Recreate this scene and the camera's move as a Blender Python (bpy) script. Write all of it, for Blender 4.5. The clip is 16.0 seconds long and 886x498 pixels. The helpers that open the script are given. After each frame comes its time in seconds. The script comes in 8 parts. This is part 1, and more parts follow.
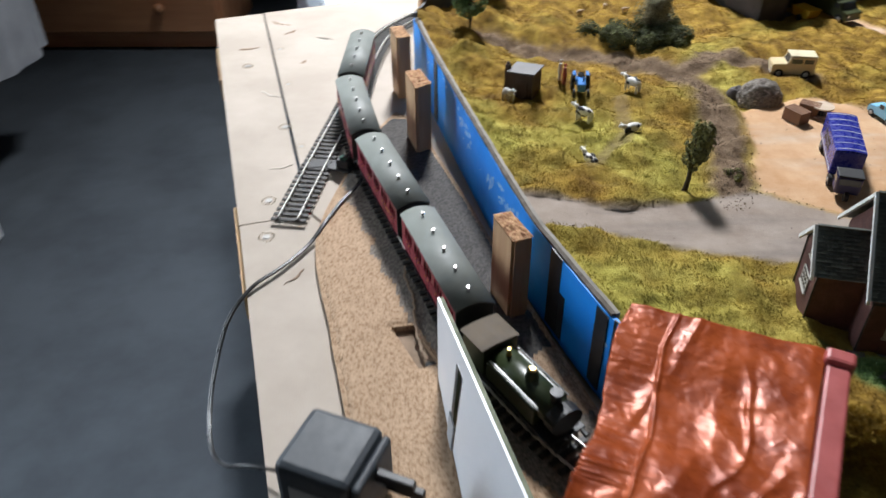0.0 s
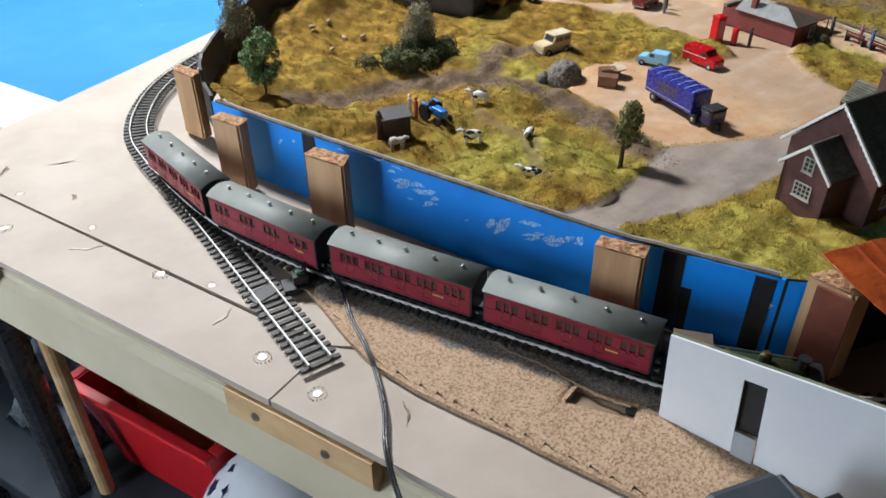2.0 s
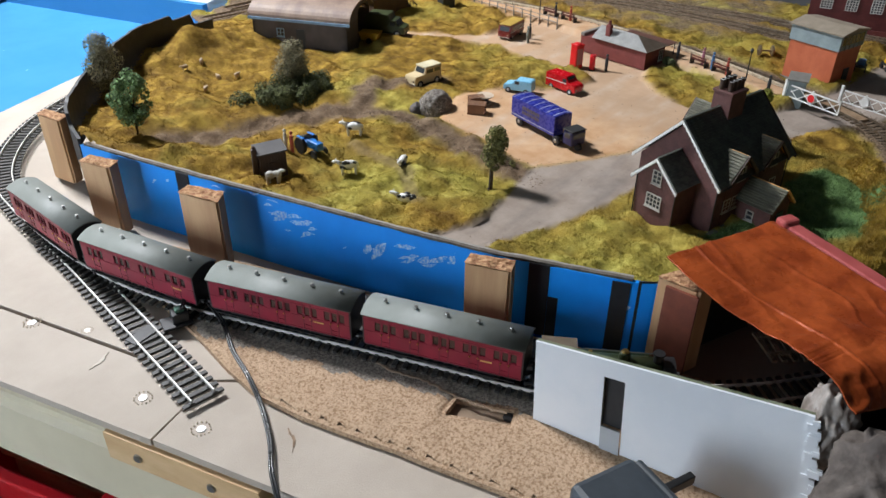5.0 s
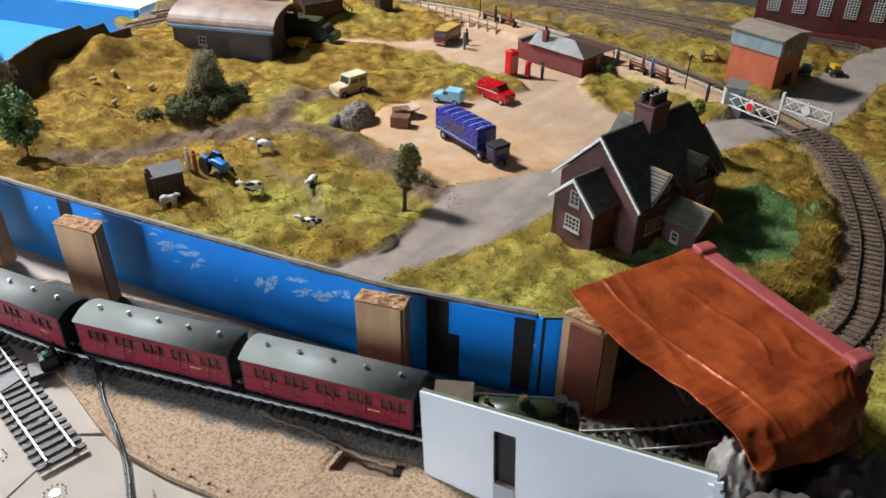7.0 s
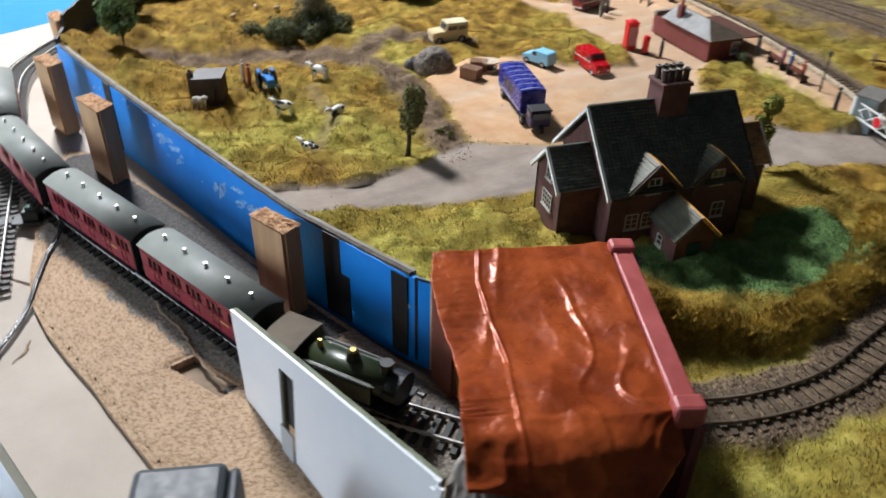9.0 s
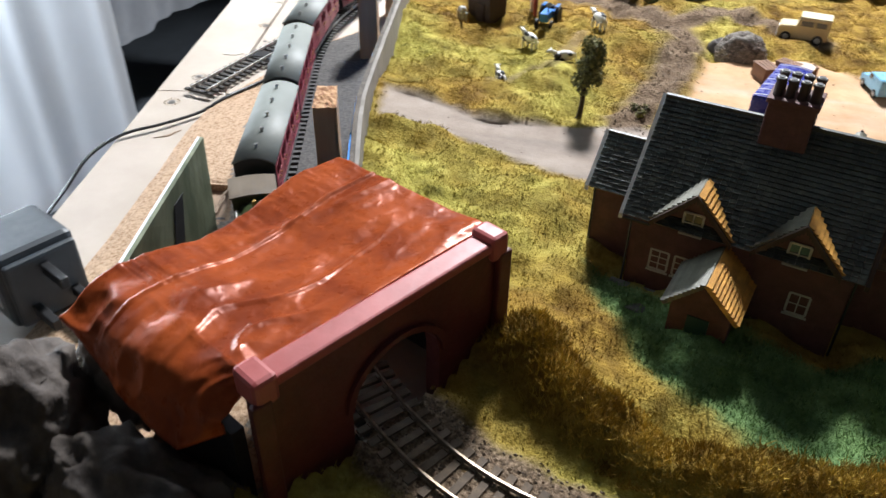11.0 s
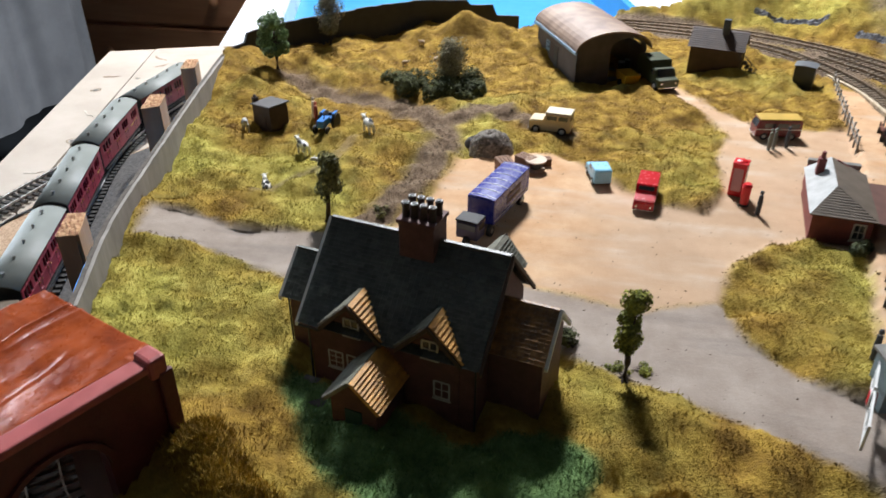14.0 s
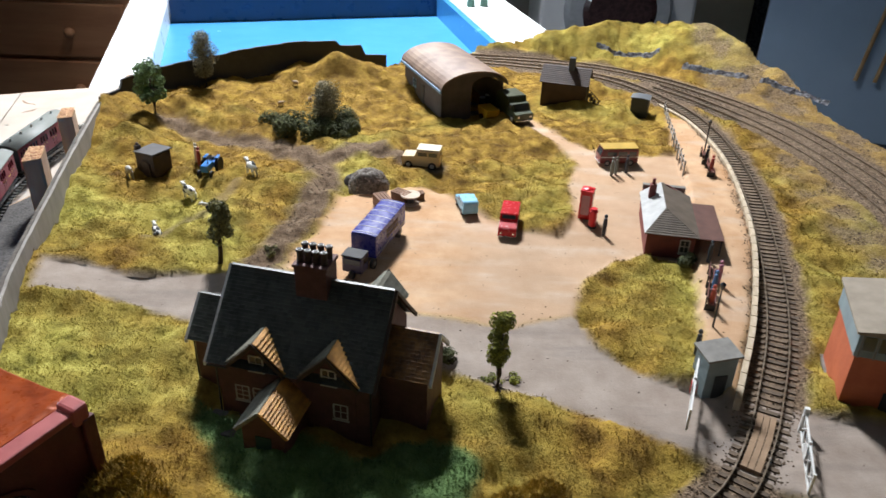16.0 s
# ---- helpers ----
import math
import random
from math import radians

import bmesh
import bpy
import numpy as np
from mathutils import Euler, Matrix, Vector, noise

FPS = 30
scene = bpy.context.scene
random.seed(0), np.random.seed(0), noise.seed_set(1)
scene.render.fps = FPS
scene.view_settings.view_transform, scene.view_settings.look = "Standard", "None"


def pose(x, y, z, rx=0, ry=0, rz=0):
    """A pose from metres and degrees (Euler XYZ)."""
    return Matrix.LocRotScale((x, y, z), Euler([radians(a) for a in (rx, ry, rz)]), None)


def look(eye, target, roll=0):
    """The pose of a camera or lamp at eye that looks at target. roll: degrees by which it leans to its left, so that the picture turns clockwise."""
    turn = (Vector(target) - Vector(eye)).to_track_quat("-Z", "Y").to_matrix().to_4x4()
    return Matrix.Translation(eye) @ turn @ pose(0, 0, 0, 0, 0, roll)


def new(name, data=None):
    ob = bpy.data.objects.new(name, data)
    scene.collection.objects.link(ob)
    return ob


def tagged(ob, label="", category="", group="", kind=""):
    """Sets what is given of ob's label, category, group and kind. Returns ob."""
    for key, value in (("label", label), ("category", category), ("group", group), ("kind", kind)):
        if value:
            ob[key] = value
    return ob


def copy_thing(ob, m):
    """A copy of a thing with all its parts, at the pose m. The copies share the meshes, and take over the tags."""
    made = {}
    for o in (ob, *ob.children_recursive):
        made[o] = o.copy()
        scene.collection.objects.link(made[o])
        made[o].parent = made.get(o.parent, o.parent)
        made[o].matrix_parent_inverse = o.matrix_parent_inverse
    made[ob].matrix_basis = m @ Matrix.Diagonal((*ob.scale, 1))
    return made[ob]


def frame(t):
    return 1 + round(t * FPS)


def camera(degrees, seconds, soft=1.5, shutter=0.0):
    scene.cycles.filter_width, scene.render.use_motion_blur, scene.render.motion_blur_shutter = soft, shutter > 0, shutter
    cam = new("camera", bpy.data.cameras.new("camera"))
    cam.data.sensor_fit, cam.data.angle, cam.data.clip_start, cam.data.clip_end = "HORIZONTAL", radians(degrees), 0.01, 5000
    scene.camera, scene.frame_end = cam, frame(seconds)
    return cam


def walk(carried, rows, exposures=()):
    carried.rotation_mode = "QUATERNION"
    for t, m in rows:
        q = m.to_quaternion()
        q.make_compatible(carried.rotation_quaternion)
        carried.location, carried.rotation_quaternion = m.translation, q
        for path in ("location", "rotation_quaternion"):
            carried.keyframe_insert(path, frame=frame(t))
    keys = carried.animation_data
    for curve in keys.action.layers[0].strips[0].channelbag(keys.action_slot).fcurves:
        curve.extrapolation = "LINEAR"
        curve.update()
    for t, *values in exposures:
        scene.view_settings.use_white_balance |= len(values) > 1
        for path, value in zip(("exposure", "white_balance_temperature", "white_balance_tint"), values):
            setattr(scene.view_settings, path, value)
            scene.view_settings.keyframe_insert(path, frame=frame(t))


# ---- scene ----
cam = camera(59.9, 16.0, shutter=0.4)
PATH = [      # seconds, eye, target, lean
    (0, (0.0, 0.0, 0.36), (-0.005, 1.6098, -0.8268), -0.3),
    (0.5, (-0.0825, 0.09, 0.3413), (0.2697, 1.6797, -0.8201), 0.4),
    (1, (-0.1652, 0.1658, 0.333), (0.5333, 1.6254, -0.8424), -0.51),
    (1.5, (-0.2605, 0.1946, 0.3381), (0.7303, 1.4597, -0.8527), -0.52),
    (2, (-0.3189, 0.1878, 0.3595), (0.7765, 1.4078, -0.7857), -0.61),
    (2.5, (-0.3475, 0.1778, 0.3675), (0.7752, 1.4142, -0.7329), -0.87),
    (3, (-0.3558, 0.1743, 0.3732), (0.8005, 1.4004, -0.7035), -0.95),
    (3.5, (-0.3364, 0.1581, 0.3666), (0.9029, 1.2994, -0.7112), -0.48),
    (6, (-0.305, 0.1633, 0.3658), (1.0121, 1.2131, -0.7128), 0.59),
    (6.5, (-0.2709, 0.1589, 0.3635), (1.0571, 1.1936, -0.7163), 0.56),
    (7, (-0.2438, 0.1471, 0.3616), (1.0912, 1.1719, -0.7188), 0.57),
    (7.5, (-0.2338, 0.1359, 0.3595), (1.0958, 1.1683, -0.7204), 0.73),
    (8, (-0.2246, 0.1294, 0.3528), (1.0901, 1.179, -0.7288), 0.74),
    (8.5, (-0.1684, 0.0734, 0.3391), (0.9676, 1.3071, -0.7505), 1.66),
    (9, (-0.0657, 0.0164, 0.3279), (0.7598, 1.4449, -0.8026), 1.3),
    (9.5, (0.0402, 0.0257, 0.2946), (0.5499, 1.5524, -0.8925), 3.08),
    (12, (0.3264, -0.0043, 0.2786), (-0.442, 1.465, -0.8427), -0.8),
    (12.5, (0.352, 0.009, 0.284), (-0.311, 1.534, -0.827), -0.9),
    (13, (0.377, 0.012, 0.292), (-0.175, 1.592, -0.803), -0.5),
    (13.5, (0.39, 0.018, 0.302), (-0.047, 1.657, -0.758), -0.4),
    (14, (0.39, 0.007, 0.335), (0.058, 1.686, -0.7), 0.0),
    (14.5, (0.387, -0.008, 0.358), (0.141, 1.7, -0.654), 0.1),
    (15, (0.384, -0.019, 0.369), (0.22, 1.707, -0.627), 0.6),
    (15.5, (0.385, -0.031, 0.374), (0.298, 1.704, -0.616), 1.3),
    (16, (0.392, -0.042, 0.379), (0.37, 1.693, -0.616), 1.9),
]
walk(cam, [(t, look(eye, target, roll)) for t, eye, target, roll in PATH],
     ((0.0, -0.34), (1.5, -0.52), (3.0, -0.55), (6.0, -0.45), (7.0, -0.38), (9.5, -0.20), (12.0, 0.40), (13.0, 0.15), (14.5, -0.20), (16.0, -0.12)))
# ---------------------------------------------------------------- world and light
world = bpy.data.worlds.new("sky")
scene.world = world
world.use_nodes = True
wn = world.node_tree
sky = wn.nodes.new("ShaderNodeTexSky")
sky.sky_type, sky.sun_disc, sky.sun_elevation, sky.sun_rotation = "NISHITA", False, radians(38), radians(-19)
wn.links.new(sky.outputs[0], wn.nodes["Background"].inputs[0])
wn.nodes["Background"].inputs[1].default_value = 0.10

ROOM = (-1.9, 2.3, -1.5, 3.6, -0.74, 1.66)      # x0 x1 y0 y1 floor ceiling
ASSUMED_ROOFLIGHT = (0.06, 2.12, 0.34)                  # centre x, y and half size of an assumed, unseen opening in the ceiling
PATIO = (0.30, 1.48, -0.70, 1.30)                # y0 y1 z0 z1 of the glazed opening in the west wall
HEM = -0.46                                      # lower edge of the short curtain
WX, WY = -1.15, 1.56                             # the west wall, and where the room widens beyond it


def area_lamp(name, m, sx, sy, watts, colour, spread=180):
    la = bpy.data.lights.new(name, "AREA")
    la.shape, la.size, la.size_y, la.energy, la.color, la.spread = "RECTANGLE", sx, sy, watts, colour, radians(spread)
    ob = new(name, la)
    ob.matrix_world = m
    return ob


# key light in an assumed rooflight, set to match the cast shadows
area_lamp("rooflight_daylight", look((ASSUMED_ROOFLIGHT[0], ASSUMED_ROOFLIGHT[1], 1.72), (0.28, 1.25, 0.0)), 0.32, 0.32, 61, (0.92, 0.95, 1.0), 112)
area_lamp("patio_daylight", look((WX - 0.06, 0.95, 0.26), (0.0, 0.60, 0.04)), 0.50, 0.60, 27, (0.76, 0.88, 1.0))
area_lamp("curtain_daylight", look((WX - 0.22, 1.22, 0.50), (WX + 1.0, 1.22, 0.2)), 0.5, 1.1, 3.2, (0.84, 0.92, 1.0))


# ---------------------------------------------------------------- mesh helpers
def part(name, bm, material, parent=None, label=""):
    me = bpy.data.meshes.new(name)
    bm.to_mesh(me)
    bm.free()
    ob = new(name, me)
    for m in (material if isinstance(material, (list, tuple)) else [material]):
        me.materials.append(m)
    if parent is not None:
        ob.parent = parent
    if label:
        tagged(ob, label)
    return ob


def thing(name, label, category, x=0, y=0, z=0, rz=0, group=""):
    ob = new(name)
    ob.empty_display_size = 0.01
    ob.matrix_basis = pose(x, y, z, 0, 0, rz)
    return tagged(ob, label, category, group)


def solid(name, bm, material, label, category, x=0, y=0, z=0, rz=0, group="", kind=""):
    ob = part(name, bm, material)
    ob.matrix_basis = pose(x, y, z, 0, 0, rz)
    return tagged(ob, label, category, group, kind)


def box(bm, x0, x1, y0, y1, z0, z1, bev=0.0, m=None):
    g = bmesh.ops.create_cube(bm, size=1, matrix=Matrix.LocRotScale(((x0 + x1) / 2, (y0 + y1) / 2, (z0 + z1) / 2), None, (x1 - x0, y1 - y0, z1 - z0)))
    vs = g["verts"]
    if bev > 0:
        es = list({e for v in vs for e in v.link_edges})
        r = bmesh.ops.bevel(bm, geom=es, offset=bev, segments=2, affect="EDGES", profile=0.5)
        vs = r["verts"]
    if m is not None:
        bmesh.ops.transform(bm, matrix=m, verts=list(set(vs)))
    return bm


def B(*a, **k):
    return box(bmesh.new(), *a, **k)


def prism(bm, pts, z0, z1, axis="z"):
    """A closed outline swept from z0 to z1: along z over (x, y), along x over (y, z), or along y over (x, z)."""
    def at(p, h):
        return {"z": (p[0], p[1], h), "x": (h, p[0], p[1]), "y": (p[0], h, p[1])}[axis]
    lo = [bm.verts.new(at(p, z0)) for p in pts]
    hi = [bm.verts.new(at(p, z1)) for p in pts]
    n = len(pts)
    fs = [bm.faces.new(lo), bm.faces.new(hi)] + [bm.faces.new((lo[i], lo[(i + 1) % n], hi[(i + 1) % n], hi[i])) for i in range(n)]
    bmesh.ops.recalc_face_normals(bm, faces=fs)
    return bm


def rod(bm, p, q, r0, r1=None, n=8):
    """A round bar from p to q."""
    p, q = Vector(p), Vector(q)
    d = q - p
    m = Matrix.Translation((p + q) / 2) @ d.to_track_quat("Z", "Y").to_matrix().to_4x4()
    bmesh.ops.create_cone(bm, cap_ends=True, segments=n, radius1=r0, radius2=r0 if r1 is None else r1, depth=d.length, matrix=m)
    return bm


def ball(bm, c, r, sx=1, sy=1, sz=1, sub=2):
    bmesh.ops.create_icosphere(bm, subdivisions=sub, radius=r, matrix=Matrix.LocRotScale(c, None, (sx, sy, sz)))
    return bm


def smooth(ob):
    for p in ob.data.polygons:
        p.use_smooth = True
    return ob


def tube(bm, pts, r, n=6):
    """A bent round wire through pts."""
    rings = []
    for i, p in enumerate(pts):
        a, b = Vector(pts[max(i - 1, 0)]), Vector(pts[min(i + 1, len(pts) - 1)])
        m = (b - a).to_track_quat("Z", "Y").to_matrix()
        rings.append([bm.verts.new(Vector(p) + m @ Vector((r * math.cos(2 * math.pi * k / n), r * math.sin(2 * math.pi * k / n), 0))) for k in range(n)])
    for s, t in zip(rings, rings[1:]):
        for k in range(n):
            bm.faces.new((s[k], s[(k + 1) % n], t[(k + 1) % n], t[k]))
    bm.faces.new(rings[0][::-1]), bm.faces.new(rings[-1])
    return bm


def catmull(pts, step):
    """Points every step metres along a smooth line through pts, each with its heading."""
    P = [Vector((*p, 0)[:3]) for p in pts]
    P = [2 * P[0] - P[1]] + P + [2 * P[-1] - P[-2]]
    fine = []
    for i in range(1, len(P) - 2):
        a, b, c, d = P[i - 1:i + 3]
        for k in range(40):
            t = k / 40
            fine.append(0.5 * (2 * b + (c - a) * t + (2 * a - 5 * b + 4 * c - d) * t * t + (3 * b - a - 3 * c + d) * t ** 3))
    fine.append(P[-2])
    out, run, last = [], 0.0, fine[0]
    want = 0.0
    for a, b in zip(fine, fine[1:]):
        seg = (b - a).length
        while want <= run + seg and seg > 0:
            out.append((a + (b - a) * ((want - run) / seg), (b - a).normalized()))
            want += step
        run += seg
    return out


# ---------------------------------------------------------------- materials
def mat(name, c1, c2=None, scale=60, rough=0.6, bump=0.0, metal=0.0, fine=0.0, spec=0.5, coat=0.0, wood=None, island=0.0, rand=0.0, detail=6, emit=0.0, trans=0.0, mid=(0.38, 0.62)):
    """A surface of two tones in soft patches (scale per metre), with finer grain of bump at fine per metre. wood: stretch of the grain."""
    m = bpy.data.materials.new(name)
    m.use_nodes = True
    t = m.node_tree
    N, L = t.nodes, t.links
    p = N["Principled BSDF"]
    c2 = c2 or tuple(v * 0.8 for v in c1)
    co = N.new("ShaderNodeTexCoord")
    mp = N.new("ShaderNodeMapping")
    L.new(co.outputs["Object"], mp.inputs[0])
    mp.inputs["Scale"].default_value = wood or (1, 1, 1)
    n1 = N.new("ShaderNodeTexNoise")
    n1.inputs["Scale"].default_value, n1.inputs["Detail"].default_value = scale, detail
    n1.inputs["Roughness"].default_value = 0.62
    L.new(mp.outputs[0], n1.inputs["Vector"])
    rr = N.new("ShaderNodeValToRGB")
    rr.color_ramp.elements[0].position, rr.color_ramp.elements[1].position = mid
    rr.color_ramp.elements[0].color, rr.color_ramp.elements[1].color = (*c2, 1), (*c1, 1)
    L.new(n1.outputs["Fac"], rr.inputs[0])
    col = rr.outputs[0]
    if island or rand:
        src = N.new("ShaderNodeNewGeometry" if island else "ShaderNodeObjectInfo")
        hs = N.new("ShaderNodeHueSaturation")
        mr = N.new("ShaderNodeMapRange")
        mr.inputs[3].default_value, mr.inputs[4].default_value = 1 - (island or rand), 1 + (island or rand)
        L.new(src.outputs["Random Per Island" if island else "Random"], mr.inputs[0])
        L.new(mr.outputs[0], hs.inputs["Value"])
        L.new(col, hs.inputs["Color"])
        col = hs.outputs[0]
    L.new(col, p.inputs["Base Color"])
    p.inputs["Metallic"].default_value = metal
    p.inputs["Specular IOR Level"].default_value = spec
    p.inputs["Coat Weight"].default_value = coat
    p.inputs["Coat Roughness"].default_value = 0.15
    p.inputs["Transmission Weight"].default_value = trans
    n2 = N.new("ShaderNodeTexNoise")
    n2.inputs["Scale"].default_value, n2.inputs["Detail"].default_value = fine or scale * 4, 4
    L.new(mp.outputs[0], n2.inputs["Vector"])
    mr2 = N.new("ShaderNodeMapRange")
    mr2.inputs[3].default_value, mr2.inputs[4].default_value = max(rough - 0.12, 0.02), min(rough + 0.12, 1)
    L.new(n2.outputs["Fac"], mr2.inputs[0])
    L.new(mr2.outputs[0], p.inputs["Roughness"])
    if bump:
        b = N.new("ShaderNodeBump")
        b.inputs["Strength"].default_value, b.inputs["Distance"].default_value = min(bump, 1.0), 0.001
        L.new(n2.outputs["Fac"], b.inputs["Height"])
        L.new(b.outputs[0], p.inputs["Normal"])
    if emit:
        p.inputs["Emission Color"].default_value, p.inputs["Emission Strength"].default_value = (*c1, 1), emit
    return m


M_carpet = mat("dark_grey_carpet", (0.045, 0.055, 0.065), (0.030, 0.037, 0.045), 5, 0.95, 0.6, fine=500)
M_plaster = mat("cream_plaster", (0.34, 0.32, 0.285), (0.29, 0.27, 0.24), 2, 0.85, 0.1, fine=120)
# for the unseen east and south walls, kept dark to cut bounced light
M_dimwall = mat("unseen_dark_wall", (0.16, 0.165, 0.175), (0.13, 0.134, 0.144), 2, 0.85, 0.1, fine=120)
M_white = mat("white_paint", (0.78, 0.79, 0.80), (0.72, 0.73, 0.75), 8, 0.5, 0.05)
M_hardboard = mat("beige_hardboard", (0.45, 0.385, 0.32), (0.38, 0.32, 0.26), 9, 0.7, 0.25, fine=900)
M_cream = mat("cream_painted_rail", (0.62, 0.55, 0.40), (0.54, 0.47, 0.33), 8, 0.35, 0.05)
M_pine = mat("pale_sawn_pine", (0.62, 0.42, 0.22), (0.46, 0.27, 0.12), 30, 0.65, 0.3, wood=(1, 0.16, 1), fine=300)
M_post = mat("pine_post", (0.58, 0.36, 0.19), (0.46, 0.265, 0.13), 60, 0.6, 0.15, wood=(1, 1, 0.12), fine=300)
M_endgrain = mat("rough_end_grain", (0.55, 0.33, 0.17), (0.26, 0.11, 0.05), 300, 0.9, 1.0, fine=700)
M_chest = mat("orange_pine", (0.52, 0.25, 0.12), (0.38, 0.16, 0.07), 14, 0.45, 0.1, wood=(0.12, 1, 1))
M_chip = mat("chipboard", (0.47, 0.325, 0.21), (0.25, 0.150, 0.08), 520, 0.9, 1.0, fine=600, mid=(0.36, 0.56), detail=3)
M_ballast = mat("fine_grey_ballast", (0.31, 0.265, 0.22), (0.13, 0.11, 0.09), 500, 0.95, 1.0, fine=800, detail=3)
M_bare = mat("bare_routed_wood", (0.33, 0.235, 0.16), (0.20, 0.135, 0.085), 40, 0.8, 0.2, fine=300)
M_blue = mat("bright_blue_paint", (0.001, 0.29, 0.90), (0.001, 0.24, 0.80), 14, 0.5, 0.08, fine=120)
M_smear = mat("white_paint_smear", (0.55, 0.70, 0.90), (0.04, 0.34, 0.88), 500, 0.6, mid=(0.40, 0.62))
M_tape = mat("black_tape", (0.012, 0.013, 0.016), (0.02, 0.02, 0.024), 40, 0.4, 0.1)
M_frayed = mat("frayed_dark_edge", (0.13, 0.11, 0.09), (0.07, 0.058, 0.048), 200, 0.9, 0.4)
M_ply = mat("grey_backed_board", (0.31, 0.285, 0.255), (0.22, 0.20, 0.175), 40, 0.85, 0.3, wood=(1, 1, 0.3), fine=260)
M_black = mat("matt_black_card", (0.014, 0.014, 0.016), (0.022, 0.021, 0.022), 30, 0.6, 0.1)
M_rail = mat("nickel_rail", (0.78, 0.76, 0.72), (0.62, 0.59, 0.54), 90, 0.35, metal=0.25)
M_rust = mat("weathered_rail", (0.38, 0.31, 0.235), (0.22, 0.16, 0.105), 120, 0.42, metal=0.85)
M_sleeper = mat("black_plastic_sleeper", (0.022, 0.020, 0.018), (0.034, 0.030, 0.027), 200, 0.55)
M_sleeper2 = mat("brown_sleeper", (0.15, 0.105, 0.065), (0.085, 0.058, 0.036), 200, 0.8, rand=0.3)
M_crimson = mat("crimson_plastic", (0.23, 0.010, 0.030), (0.18, 0.008, 0.024), 50, 0.38)
M_roofgrey = mat("grey_coach_roof", (0.20, 0.215, 0.195), (0.16, 0.172, 0.155), 40, 0.58, spec=0.5)
M_undr = mat("black_plastic", (0.010, 0.010, 0.011), (0.016, 0.016, 0.017), 80, 0.45)
M_glassdark = mat("smoked_glazing", (0.060, 0.026, 0.026), (0.03, 0.014, 0.014), 60, 0.12, spec=0.6)
M_brass = mat("brass", (0.62, 0.42, 0.16), (0.5, 0.32, 0.1), 90, 0.35, metal=1.0)
M_gold = mat("gold_lettering", (0.75, 0.55, 0.15), None, 90, 0.5)
M_locogreen = mat("dark_green_enamel", (0.030, 0.042, 0.016), (0.020, 0.030, 0.012), 60, 0.35)
M_foil = mat("copper_coloured_foil", (0.36, 0.072, 0.018), (0.20, 0.034, 0.009), 40, 0.30, 0.0, metal=0.10, fine=200, spec=0.17)


def crinkle(m, *layers):
    """Sharp folded relief for a sheet: ridged noise layers of (scale per metre, height in metres)."""
    N, L = m.node_tree.nodes, m.node_tree.links
    co = next(n for n in N if n.bl_idname == "ShaderNodeTexCoord")
    last = None
    for scale, height in layers:
        n = N.new("ShaderNodeTexNoise")
        n.noise_type = "RIDGED_MULTIFRACTAL"
        n.inputs["Scale"].default_value, n.inputs["Detail"].default_value, n.inputs["Distortion"].default_value = scale, 2.0, 0.6
        L.new(co.outputs["Object"], n.inputs["Vector"])
        b = N.new("ShaderNodeBump")
        b.inputs["Strength"].default_value, b.inputs["Distance"].default_value = 0.8, height
        L.new(n.outputs["Fac"], b.inputs["Height"])
        if last:
            L.new(last.outputs[0], b.inputs["Normal"])
        last = b
    L.new(last.outputs[0], N["Principled BSDF"].inputs["Normal"])


crinkle(M_foil, (26, 0.0018), (80, 0.0008), (190, 0.0003))
M_redbrick = mat("red_brick_card", (0.115, 0.018, 0.018), (0.08, 0.012, 0.012), 80, 0.55, 0.3, fine=400)
M_coping = mat("pink_red_coping", (0.40, 0.085, 0.08), (0.32, 0.06, 0.055), 60, 0.45, 0.1)
M_rock = mat("brown_grey_rock", (0.115, 0.094, 0.080), (0.050, 0.039, 0.033), 60, 0.8, 1.0, fine=220)
M_card = mat("white_card", (0.80, 0.82, 0.85), (0.75, 0.78, 0.82), 30, 0.4, 0.03)
M_cardback = mat("mossy_stone_paper", (0.19, 0.21, 0.13), (0.09, 0.11, 0.06), 60, 0.7, 0.2, wood=(1, 1, 0.25))
M_greycard = mat("grey_card", (0.40, 0.42, 0.44), (0.34, 0.36, 0.38), 40, 0.5)
M_plug = mat("black_adapter_plastic", (0.030, 0.038, 0.047), (0.040, 0.049, 0.058), 50, 0.50, spec=0.5)
M_steel = mat("dull_steel", (0.50, 0.49, 0.47), (0.38, 0.37, 0.35), 100, 0.35, metal=1.0)
M_cable = mat("black_cable", (0.012, 0.012, 0.013), None, 60, 0.3)
M_tray = mat("blue_play_surface", (0.06, 0.26, 0.52), (0.05, 0.24, 0.49), 6, 0.22)
M_traydark = mat("navy_inner_wall", (0.008, 0.035, 0.11), (0.006, 0.028, 0.09), 10, 0.3)
M_traywhite = mat("white_plastic_rail", (0.78, 0.80, 0.82), (0.72, 0.75, 0.78), 6, 0.3)
M_curtain = mat("white_curtain", (0.80, 0.81, 0.84), (0.74, 0.76, 0.80), 10, 0.9, 0.1)
tl_ = M_curtain.node_tree.nodes.new("ShaderNodeBsdfTranslucent")
tl_.inputs[0].default_value = (0.85, 0.87, 0.90, 1)
mx_ = M_curtain.node_tree.nodes.new("ShaderNodeMixShader")
mx_.inputs[0].default_value = 0.6
M_curtain.node_tree.links.new(M_curtain.node_tree.nodes["Principled BSDF"].outputs[0], mx_.inputs[1])
M_curtain.node_tree.links.new(tl_.outputs[0], mx_.inputs[2])
